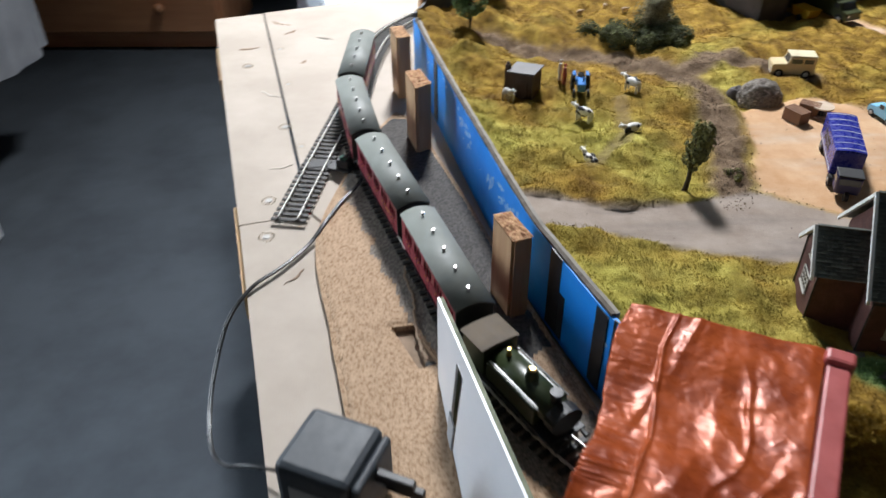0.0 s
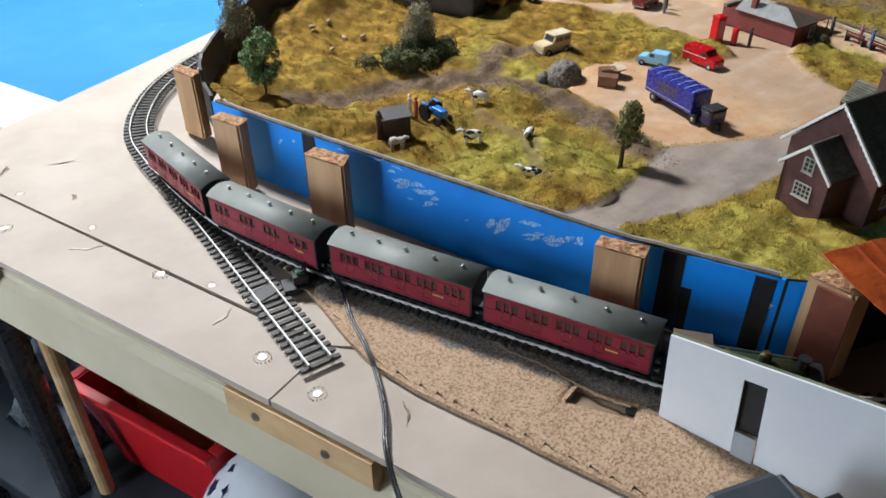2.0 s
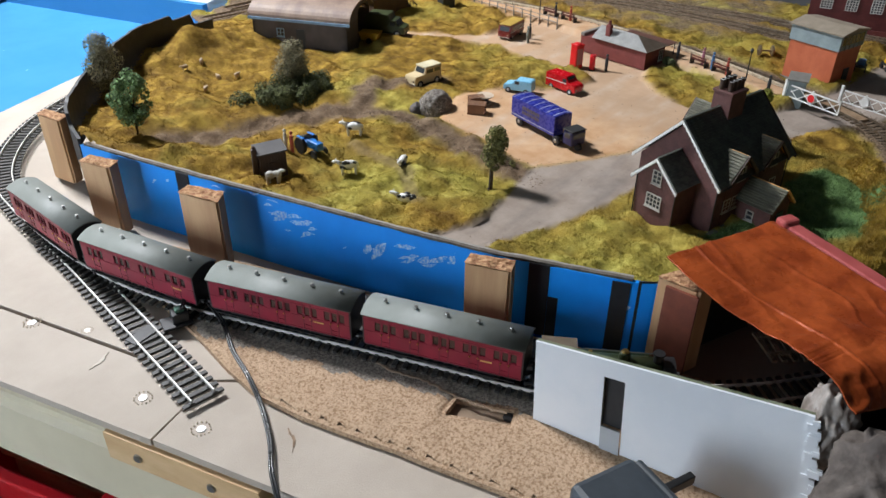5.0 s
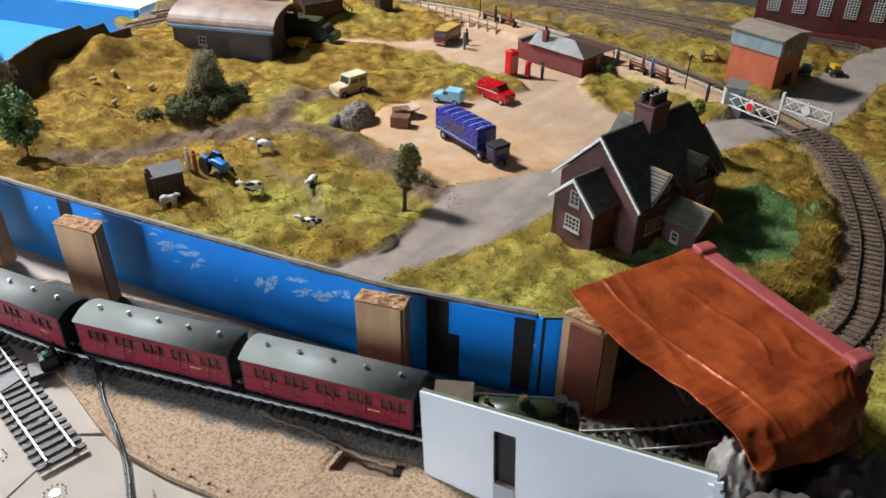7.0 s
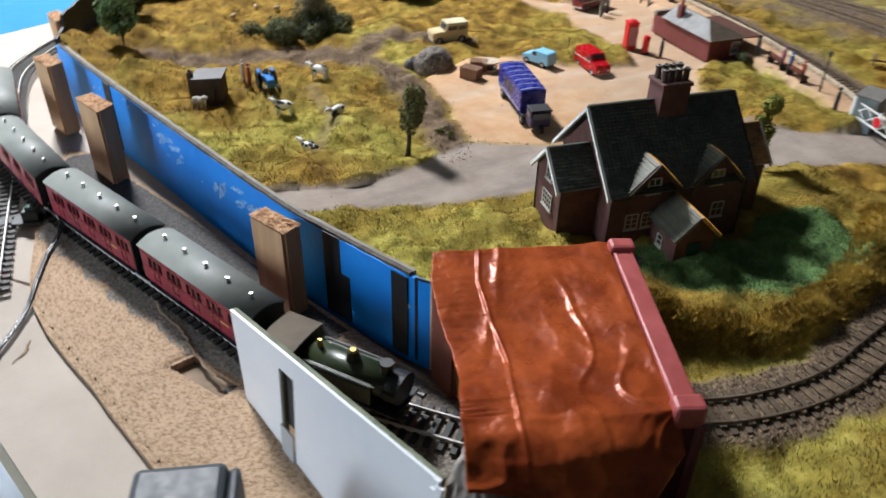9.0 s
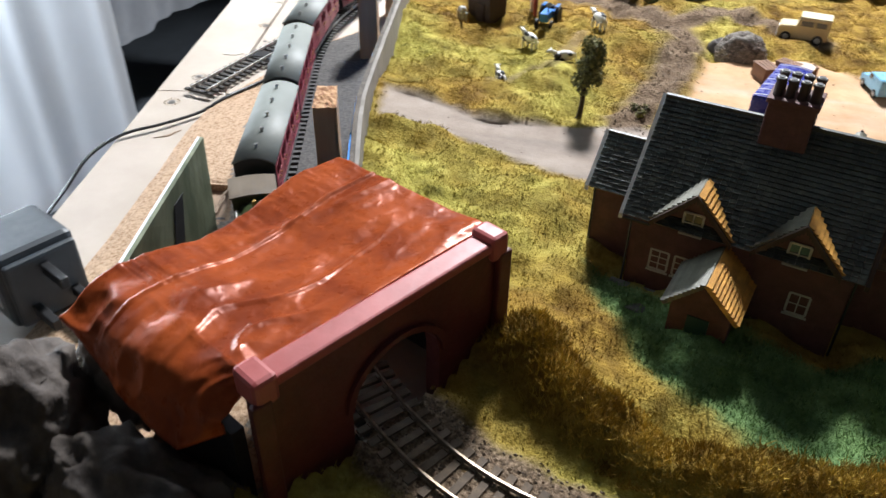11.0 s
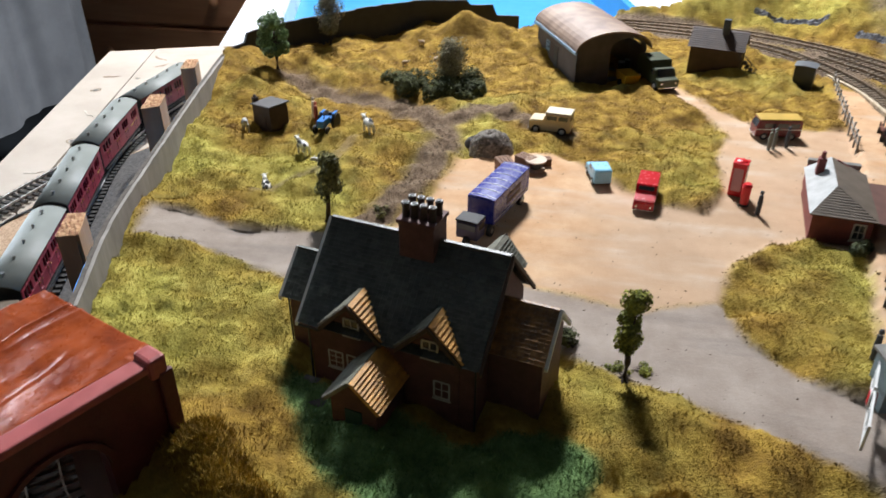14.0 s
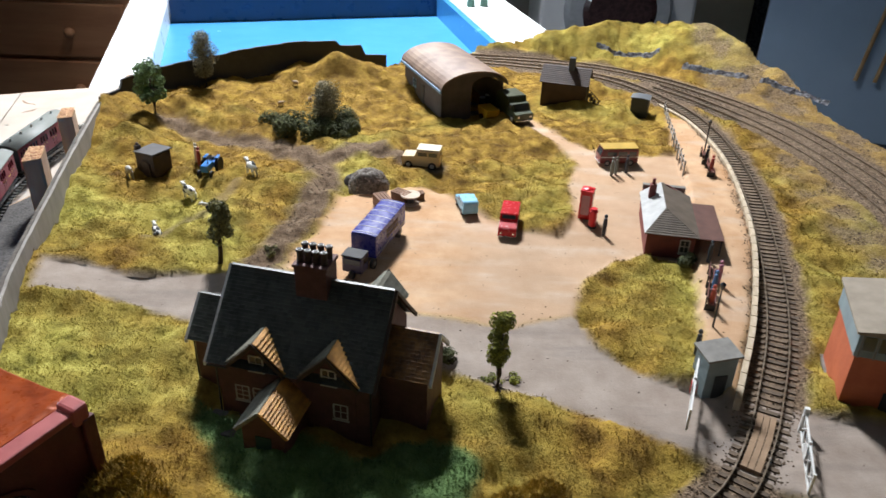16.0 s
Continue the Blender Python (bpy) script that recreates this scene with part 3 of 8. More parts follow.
# ---------------------------------------------------------------- the scenic board
WALL = [(0.117, 0.309), (0.098, 0.334), (0.067, 0.416), (0.053, 0.464), (0.028, 0.566), (0.000, 0.683), (-0.020, 0.772), (-0.031, 0.826)]
BACK = [(-0.031, 0.826), (-0.010, 0.884), (0.034, 0.936), (0.062, 0.962), (0.116, 1.005), (0.168, 1.036), (0.250, 1.058), (0.292, 1.062)]
FIELD = [(0.117, 0.309), (0.098, 0.334), (0.067, 0.416), (0.053, 0.464), (0.028, 0.566), (0.000, 0.683), (-0.020, 0.772), (-0.031, 0.826), (-0.010, 0.884), (0.034, 0.936), (0.116, 1.005), (0.168, 1.036), (0.250, 1.058), (0.292, 1.062),
         (0.34, 1.20), (0.46, 1.215), (0.60, 1.245), (0.72, 1.25), (0.80, 1.205), (0.865, 1.065), (0.895, 0.935), (0.935, 0.755), (1.05, 0.45), (1.05, 0.08), (0.06, 0.08), (0.06, 0.13), (0.14, 0.16), (0.195, 0.27)]
ROAD = [(0.053, 0.500), (0.090, 0.503), (0.135, 0.493), (0.202, 0.505), (0.247, 0.515), (0.34, 0.49), (0.44, 0.475), (0.492, 0.463), (0.503, 0.418), (0.528, 0.393), (0.562, 0.377), (0.60, 0.368), (0.66, 0.352), (0.76, 0.340), (0.90, 0.315), (1.05, 0.26),
        (1.05, 0.20), (0.88, 0.255), (0.76, 0.272), (0.66, 0.272), (0.600, 0.283), (0.544, 0.318), (0.494, 0.343), (0.435, 0.366), (0.388, 0.388), (0.30, 0.415), (0.19, 0.434), (0.130, 0.456), (0.093, 0.457), (0.065, 0.450)]
YARD = [(0.247, 0.515), (0.266, 0.58), (0.276, 0.655), (0.299, 0.672), (0.345, 0.690), (0.385, 0.675), (0.445, 0.602), (0.490, 0.592), (0.512, 0.635), (0.512, 0.70), (0.530, 0.765), (0.508, 0.83), (0.478, 0.875), (0.455, 0.91), (0.47, 0.925), (0.500, 0.882), (0.535, 0.825), (0.560, 0.800),
        (0.615, 0.790), (0.648, 0.80), (0.662, 0.91), (0.686, 0.90), (0.697, 0.80), (0.690, 0.70), (0.667, 0.58), (0.628, 0.456), (0.590, 0.366), (0.572, 0.385), (0.580, 0.43), (0.597, 0.503), (0.604, 0.545), (0.565, 0.556), (0.540, 0.546), (0.506, 0.513), (0.492, 0.463), (0.44, 0.44), (0.34, 0.46)]
PLAT = [(0.589, 0.365), (0.628, 0.456), (0.667, 0.577), (0.690, 0.700), (0.697, 0.800), (0.686, 0.895), (0.662, 0.955), (0.652, 0.945), (0.652, 0.802), (0.641, 0.721), (0.62, 0.60), (0.601, 0.515), (0.582, 0.43), (0.572, 0.375)]
MUD = [(0.225, 0.505), (0.242, 0.57), (0.252, 0.63), (0.258, 0.70), (0.235, 0.752), (0.165, 0.792), (0.105, 0.803), (0.050, 0.83)]
MUD2 = [(0.245, 0.745), (0.29, 0.778), (0.37, 0.735)]
PATH = [(0.12, 0.55), (0.158, 0.60), (0.17, 0.68)]
GARDEN = [(0.225, 0.345), (0.235, 0.32), (0.262, 0.275), (0.31, 0.235), (0.40, 0.235), (0.415, 0.29), (0.385, 0.325), (0.34, 0.30), (0.25, 0.335)]
LINES = [UPPER, OUTER, MID]
FOOT = [(0.42, 1.190), (0.639, 1.184), (0.73, 1.106), (0.826, 1.024), (0.90, 0.96)]
RIDGE = [(0.44, 1.213, 0.046), (0.57, 1.235, 0.066), (0.66, 1.247, 0.080), (0.72, 1.247, 0.090), (0.78, 1.216, 0.096), (0.82, 1.160, 0.084), (0.85, 1.095, 0.066), (0.88, 1.00, 0.044)]
HEDGE = [(0.212, 0.262), (0.232, 0.243), (0.262, 0.227), (0.300, 0.218), (0.345, 0.222), (0.40, 0.240), (0.45, 0.268)]


def sstep(a, b, v):
    t = max(0.0, min(1.0, (v - a) / (b - a)))
    return t * t * (3 - 2 * t)


def signed(x, y, poly):
    d = seg_dist(x, y, poly + poly[:1])
    return d if in_poly(x, y, poly) else -d


def ground(x, y):
    """Height of the ground and the shares of road, sand, mud, ballast and bright green there."""
    w = 0.004 * noise.noise((x * 45, y * 45, 7)) + 0.002 * noise.noise((x * 130, y * 130, 2))
    road = sstep(-0.002, 0.003, signed(x, y, ROAD) + w * 0.6)
    yard = sstep(-0.004, 0.005, signed(x, y, YARD) + w)
    plat = sstep(-0.001, 0.001, signed(x, y, PLAT))
    mud = sstep(0.025, 0.009, min(seg_dist(x, y, MUD), seg_dist(x, y, MUD2) * 1.15) + w * 1.6)
    mud = max(mud, 0.6 * sstep(0.010, 0.004, seg_dist(x, y, PATH) + w))
    tr = min(seg_dist(x, y, l) for l in LINES)
    bal = sstep(0.028, 0.020, tr + w)
    outer = sstep(0.745, 0.775, x + 0.02 * noise.noise((x * 25, y * 25, 3)) - 0.35 * max(0, 0.55 - y)) * sstep(0.50, 0.56, y)
    bal = max(bal, outer * 0.8 * (0.5 + 0.5 * sstep(-0.2, 0.25, noise.noise((x * 30, y * 30, 9)))))
    gard = sstep(-0.004, 0.006, signed(x, y, GARDEN) + w)
    flat = max(road, yard, bal)
    z = 0.0345 + (1 - flat) * (0.0022 + 0.0080 * noise.noise((x * 16, y * 16, 0.5)) + 0.0072 * noise.noise((x * 42, y * 42, 1.5)) + 0.0028 * noise.noise((x * 95, y * 95, 4.5)))
    z += flat * 0.0004 * noise.noise((x * 60, y * 60, 5))
    # the bank up to the retaining wall
    dw = seg_dist(x, y, WALL)
    z += 0.010 * sstep(0.085, 0.004, dw + (0.0 if road > 0.5 else w * 3))
    # mounds in the far corner and along the black strip
    db = seg_dist(x, y, BACK)
    z += (0.016 + 0.010 * noise.noise((x * 22, y * 22, 11))) * sstep(0.11, 0.01, db)
    z += 0.016 * math.exp(-((x - 0.045) ** 2 + (y - 0.765) ** 2) / 0.0012) * (1 - mud)
    z += 0.011 * math.exp(-((x - 0.13) ** 2 + (y - 0.865) ** 2) / 0.0016)
    z += 0.022 * math.exp(-((x - 0.235) ** 2 / 0.0022 + (y - 1.020) ** 2 / 0.0008))
    # bank between the tunnel and the house, falling to the line
    z += 0.010 * math.exp(-((x - 0.205) ** 2 + (y - 0.275) ** 2) / 0.0012) * (1 - bal)
    hd = seg_dist(x, y, HEDGE) + w * 1.5
    z += (0.0085 + 0.006 * noise.noise((x * 60, y * 60, 8))) * sstep(0.016, 0.003, hd) * (1 - bal)
    z -= 0.006 * sstep(0.055, 0.020, tr) * (1 - flat) * (1 if y < 0.35 else 0.2)
    # far hill behind the sidings: from its foot up to the board's edge
    if y > 0.93 and x > 0.42:
        side = (y > 1.190 - 0.03 * (x - 0.43)) if x < 0.64 else (y > 1.184 - 0.86 * (x - 0.64))
        if side:
            df = seg_dist(x, y, FOOT)
            dr = seg_dist(x, y, [q[:2] for q in RIDGE])
            wsum = sum(1 / (0.0004 + (q[0] - x) ** 2 + (q[1] - y) ** 2) for q in RIDGE)
            zr = sum(q[2] / (0.0004 + (q[0] - x) ** 2 + (q[1] - y) ** 2) for q in RIDGE) / wsum
            f = (df / max(df + dr, 1e-5)) ** 0.8
            z += (zr - 0.035) * f * (1 + 0.22 * noise.noise((x * 18, y * 18, 21)))
    if plat > 0:
        z = z * (1 - plat) + 0.0425 * plat
    z -= bal * (1 - outer) * 0.0014
    bright = 0.36 - 0.42 * sstep(0.60, 0.82, y) + 0.9 * noise.noise((x * 9, y * 9, 31)) + 0.35 * noise.noise((x * 40, y * 40, 33)) + 0.35 * sstep(0.07, 0.02, dw)
    bright -= 0.45 * sstep(0.10, 0.03, db)
    bright += 0.6 * sstep(1.12, 1.20, y + 0.5 * max(0, x - 0.66))
    bright -= 0.5 * sstep(0.020, 0.004, seg_dist(x, y, HEDGE))
    orange = sstep(0.44, 0.36, x) * 0.7 + 0.5 * plat + 0.25 * sstep(0.62, 0.75, y) + 0.25 * noise.noise((x * 14, y * 14, 41)) + 0.25
    return z, road * (1 - yard * 0.92), yard, mud, bal, gard, max(0, min(1, bright)), max(0, min(1, orange)), plat


def build_ground():
    st = 0.0034
    nx, ny = int(1.09 / st), int(1.37 / st)
    verts, faces, idx, data = [], [], {}, []
    field = FIELD
    for i in range(nx):
        for j in range(ny):
            x, y = -0.035 + i * st, 0.08 + j * st
            if in_poly(x, y, field):
                g = ground(x, y)
                idx[i, j] = len(verts)
                verts.append((x, y, g[0]))
                data.append(g)
    for (i, j), a in idx.items():
        q = (a, idx.get((i + 1, j)), idx.get((i + 1, j + 1)), idx.get((i, j + 1)))
        if None not in q:
            faces.append(q)
    me = bpy.data.meshes.new("ground")
    me.from_pydata(verts, [], faces)
    for name, cols in (("cover", (1, 2, 3)), ("cover2", (4, 5, 6)), ("cover3", (7, 8, 8))):
        at = me.color_attributes.new(name, "FLOAT_COLOR", "POINT")
        flat = np.ones((len(verts), 4), dtype=np.float32)
        arr = np.array(data, dtype=np.float32)
        for k, c in enumerate(cols):
            flat[:, k] = arr[:, c]
        at.data.foreach_set("color", flat.ravel())
    for p in me.polygons:
        p.use_smooth = True
    return me, verts, data


def ground_material():
    m = bpy.data.materials.new("scenic_ground")
    m.use_nodes = True
    t = m.node_tree
    N, L = t.nodes, t.links
    p = N["Principled BSDF"]
    co = N.new("ShaderNodeTexCoord")

    def nz(scale, detail=5):
        n = N.new("ShaderNodeTexNoise")
        n.inputs["Scale"].default_value, n.inputs["Detail"].default_value, n.inputs["Roughness"].default_value = scale, detail, 0.65
        L.new(co.outputs["Object"], n.inputs["Vector"])
        return n.outputs["Fac"]

    def ramp(src, *stops):
        r = N.new("ShaderNodeValToRGB")
        r.color_ramp.elements[0].position, r.color_ramp.elements[0].color = stops[0][0], (*stops[0][1], 1)
        r.color_ramp.elements[1].position, r.color_ramp.elements[1].color = stops[-1][0], (*stops[-1][1], 1)
        for s in stops[1:-1]:
            e = r.color_ramp.elements.new(s[0])
            e.color = (*s[1], 1)
        L.new(src, r.inputs[0])
        return r.outputs[0]

    def mix(f, a, b):
        x = N.new("ShaderNodeMix")
        x.data_type = "RGBA"
        L.new(f, x.inputs["Factor"]), L.new(a, x.inputs["A"]), L.new(b, x.inputs["B"])
        return x.outputs["Result"]

    at = {}
    for name in ("cover", "cover2", "cover3"):
        a = N.new("ShaderNodeAttribute")
        a.attribute_name = name
        s = N.new("ShaderNodeSeparateColor")
        L.new(a.outputs["Color"], s.inputs[0])
        at[name] = s.outputs
    dull = ramp(nz(55), (0.3, (0.115, 0.060, 0.010)), (0.5, (0.27, 0.160, 0.026)), (0.68, (0.45, 0.290, 0.052)))
    lush = ramp(nz(70), (0.3, (0.150, 0.136, 0.023)), (0.5, (0.345, 0.302, 0.058)), (0.68, (0.58, 0.515, 0.130)))
    grass = mix(at["cover2"][2], dull, lush)
    grass = mix(at["cover2"][1], grass, ramp(nz(90), (0.3, (0.050, 0.100, 0.034)), (0.7, (0.16, 0.26, 0.090))))
    mpn = N.new("ShaderNodeMapping")
    mpn.inputs["Scale"].default_value, mpn.inputs["Rotation"].default_value = (1, 5, 1), (0, 0, -0.5)
    L.new(co.outputs["Object"], mpn.inputs[0])
    sn = N.new("ShaderNodeTexNoise")
    sn.inputs["Scale"].default_value, sn.inputs["Detail"].default_value = 9, 6
    L.new(mpn.outputs[0], sn.inputs["Vector"])
    streak = ramp(sn.outputs["Fac"], (0.50, (0, 0, 0)), (0.72, (0.8, 0.8, 0.8)))
    mud = ramp(nz(90), (0.3, (0.085, 0.052, 0.030)), (0.6, (0.18, 0.122, 0.076)), (0.75, (0.28, 0.21, 0.145)))
    col = mix(at["cover"][2], grass, mud)
    col = mix(at["cover2"][0], col, ramp(nz(420, 3), (0.35, (0.055, 0.038, 0.025)), (0.5, (0.16, 0.11, 0.07)), (0.66, (0.30, 0.22, 0.15))))
    col = mix(at["cover"][0], col, mix(streak, ramp(nz(26), (0.3, (0.24, 0.190, 0.155)), (0.7, (0.37, 0.310, 0.262))), ramp(nz(60), (0.3, (0.15, 0.125, 0.11)), (0.7, (0.25, 0.215, 0.19)))))
    sand = mix(at["cover3"][0], ramp(nz(20), (0.3, (0.34, 0.235, 0.155)), (0.7, (0.47, 0.33, 0.225))), ramp(nz(28), (0.3, (0.42, 0.23, 0.11)), (0.7, (0.58, 0.39, 0.24))))
    sand = mix(streak, sand, ramp(nz(34), (0.3, (0.52, 0.43, 0.35)), (0.7, (0.38, 0.25, 0.15))))
    col = mix(at["cover"][1], col, sand)
    L.new(col, p.inputs["Base Color"])
    p.inputs["Roughness"].default_value, p.inputs["Specular IOR Level"].default_value = 0.92, 0.2
    b = N.new("ShaderNodeBump")
    b.inputs["Strength"].default_value, b.inputs["Distance"].default_value = 0.9, 0.0016
    hard = N.new("ShaderNodeMath")
    hard.operation = "MAXIMUM"
    L.new(at["cover"][0], hard.inputs[0]), L.new(at["cover"][1], hard.inputs[1])
    soft_ = N.new("ShaderNodeMapRange")
    soft_.inputs[3].default_value, soft_.inputs[4].default_value = 1.0, 0.22
    L.new(hard.outputs[0], soft_.inputs[0]), L.new(soft_.outputs[0], b.inputs["Strength"])
    L.new(nz(520, 4), b.inputs["Height"])
    L.new(b.outputs[0], p.inputs["Normal"])
    return m


gme, gverts, gdata = build_ground()
M_ground = ground_material()
gme.materials.append(M_ground)
tagged(new("ground", gme), "modelled landscape of yellow-green grass, sandy yard, grey road and mud", "ground", kind="structure")
gv, gd = np.array(gverts), np.array(gdata)


def gz(x, y):
    return ground(x, y)[0]


# static grass: short fibres over all grassy ground
M_fibre2 = mat("green_static_grass", (0.16, 0.27, 0.095), (0.065, 0.125, 0.042), 40, 0.85, island=0.3, spec=0.2)


def fibres(name, label, keep, count, length, material, lean=0.8):
    rng = np.random.default_rng(5)
    ok = np.where(keep)[0]
    pick = rng.choice(ok, count)
    base = gv[pick] + np.c_[rng.uniform(-0.0022, 0.0022, (count, 2)), np.full(count, -0.0006)]
    a = rng.uniform(0, 2 * np.pi, count)
    ln = length * rng.uniform(0.5, 1.2, count)
    off = np.c_[np.cos(a), np.sin(a)] * (ln * rng.uniform(0.1, lean, count))[:, None]
    b = a + rng.uniform(0, 3.1, count)
    w = 0.00032
    v = np.empty((count, 3, 3))
    v[:, 0] = base + np.c_[np.cos(b) * w, np.sin(b) * w, np.zeros(count)]
    v[:, 1] = base - np.c_[np.cos(b) * w, np.sin(b) * w, np.zeros(count)]
    v[:, 2] = base + np.c_[off, ln * 0.75]
    me = bpy.data.meshes.new(name)
    me.from_pydata(v.reshape(-1, 3).tolist(), [], np.arange(count * 3).reshape(-1, 3).tolist())
    for nm, cols in (("cover", (1, 2, 3)), ("cover2", (4, 5, 6)), ("cover3", (7, 8, 8))):
        at = me.color_attributes.new(nm, "FLOAT_COLOR", "POINT")
        flat = np.ones((count, 4), dtype=np.float32)
        flat[:, :3] = gd[pick][:, cols]
        at.data.foreach_set("color", np.repeat(flat, 3, axis=0).ravel())
    me.materials.append(material)
    return tagged(new(name, me), label, "grass", kind="stuff")


grassy = (gd[:, 1] < 0.3) & (gd[:, 2] < 0.25) & (gd[:, 3] < 0.5) & (gd[:, 4] < 0.4) & (gd[:, 8] < 0.2) & (gd[:, 5] < 0.4)
clump = np.array([noise.noise((x * 70, y * 70, 3)) for x, y, _ in gverts]) > -0.25
far_part = np.array([y + 0.10 * noise.noise((x * 11, y * 11, 6)) - 0.25 * max(0, x - 0.3) > 0.735 for x, y, _ in gverts])
fibres("static_grass", "short yellow-green static grass fibres", grassy & clump & ~far_part, 190000, 0.0031, M_ground)
fibres("straw_grass", "short golden-brown static grass fibres", grassy & clump & far_part, 120000, 0.0027, M_ground)
hedgy = np.array([seg_dist(x, y, HEDGE) < 0.017 for x, y, _ in gverts]) & (gd[:, 4] < 0.4)
fibres("hedge_growth", "long mustard-yellow tufts on the bank above the line", hedgy, 26000, 0.0052, mat("mustard_fibre", (0.50, 0.35, 0.065), (0.24, 0.15, 0.026), 50, 0.85, island=0.35, spec=0.2))
fibres("garden_grass", "dark green static grass round the house", gd[:, 5] > 0.5, 9000, 0.0036, M_fibre2)

# loose stones along the lines and in the mud
def stones(name, label, keep, count, r0, r1, material):
    rng = np.random.default_rng(8)
    pick = rng.choice(np.where(keep)[0], count)
    t = np.array([(1, 0, 0), (-1, 0, 0), (0, 1, 0), (0, -1, 0), (0, 0, 1), (0, 0, -1)])
    f = np.array([(0, 2, 4), (2, 1, 4), (1, 3, 4), (3, 0, 4), (2, 0, 5), (1, 2, 5), (3, 1, 5), (0, 3, 5)])
    c = gv[pick] + np.c_[rng.uniform(-0.002, 0.002, (count, 2)), np.zeros(count)]
    r = rng.uniform(r0, r1, count)
    v = c[:, None] + t[None] * r[:, None, None] * rng.uniform(0.6, 1.2, (count, 6, 1))
    me = bpy.data.meshes.new(name)
    me.from_pydata(v.reshape(-1, 3).tolist(), [], (f[None] + 6 * np.arange(count)[:, None, None]).reshape(-1, 3).tolist())
    me.materials.append(material)
    return tagged(new(name, me), label, "stones", kind="stuff")


stones("ballast", "loose brown and grey ballast stones", gd[:, 4] > 0.5, 22000, 0.0005, 0.0012, mat("ballast_stone", (0.26, 0.19, 0.13), (0.10, 0.07, 0.05), 300, 0.95, island=0.5))
stones("rubble", "small rubble on the muddy track", (gd[:, 3] > 0.6) & (gd[:, 2] < 0.3), 1800, 0.0004, 0.0010, mat("rubble_stone", (0.22, 0.165, 0.115), (0.10, 0.07, 0.045), 300, 0.95, island=0.5))

# ---------------------------------------------------------------- the blue retaining wall
def strip(line, z0, z1, th, jag=0.0):
    """A thin upright board along line, its top slightly uneven; the left face looks towards the viewer."""
    bm = bmesh.new()
    pts = catmull(line, 0.006)
    rings = []
    for k, (p, h) in enumerate(pts):
        nrm = Vector((-h.y, h.x, 0))
        top = (z1 if not isinstance(z1, list) else z1[min(int(k * len(z1) / len(pts)), len(z1) - 1)]) + jag * noise.noise((k * 0.35, 3, 0))
        rings.append([bm.verts.new(p + Vector((0, 0, z0))), bm.verts.new(p + Vector((0, 0, top))), bm.verts.new(p - nrm * th * -1 + Vector((0, 0, top))), bm.verts.new(p + nrm * th + Vector((0, 0, z0)))])
    for r, s in zip(rings, rings[1:]):
        for k in range(4):
            bm.faces.new((r[k], r[(k + 1) % 4], s[(k + 1) % 4], s[k]))
    bm.faces.new(rings[0]), bm.faces.new(rings[-1][::-1])
    bmesh.ops.recalc_face_normals(bm, faces=bm.faces[:])
    return bm


rw = part("retaining_wall", strip(WALL, 0.0, 0.0655, 0.003, 0.0010), M_blue)
tagged(rw, "bright blue painted board wall smeared with white", "wall", kind="structure")
part("grey_liner", strip([(x + 0.0006, y + 0.0002) for x, y in WALL[1:]], 0.03, 0.0668, -0.0026, 0.0012), M_ply, rw)
part("ragged_cap", strip([(x - 0.0024, y - 0.0006) for x, y in WALL[1:]], 0.0648, 0.0672, -0.003, 0.0010), M_frayed, rw, "frayed dark grey-brown board edge")


def on_wall(s, z, off=0.0):
    """A place on the blue face at y = s."""
    for (xa, ya), (xb, yb) in zip(WALL, WALL[1:]):
        if ya <= s <= yb:
            f = (s - ya) / (yb - ya)
            h = Vector((xb - xa, yb - ya, 0)).normalized()
            return Vector((xa + (xb - xa) * f, s, z)) + Vector((-h.y, h.x, 0)) * (0.003 + off), h
    return Vector((WALL[-1][0], s, z)), Vector((0, 1, 0))


def patch(name, ya, yb, za, zb, material, off=0.0006):
    bm = bmesh.new()
    p, h = on_wall((ya + yb) / 2, (za + zb) / 2, off)
    box(bm, -0.0004, 0.0004, (ya - yb) / 2, (yb - ya) / 2, (za - zb) / 2, (zb - za) / 2)
    bmesh.ops.transform(bm, matrix=Matrix.Translation(p) @ pose(0, 0, 0, 0, 0, math.degrees(math.atan2(-h.x, h.y))), verts=bm.verts[:])
    return part(name, bm, material, rw)


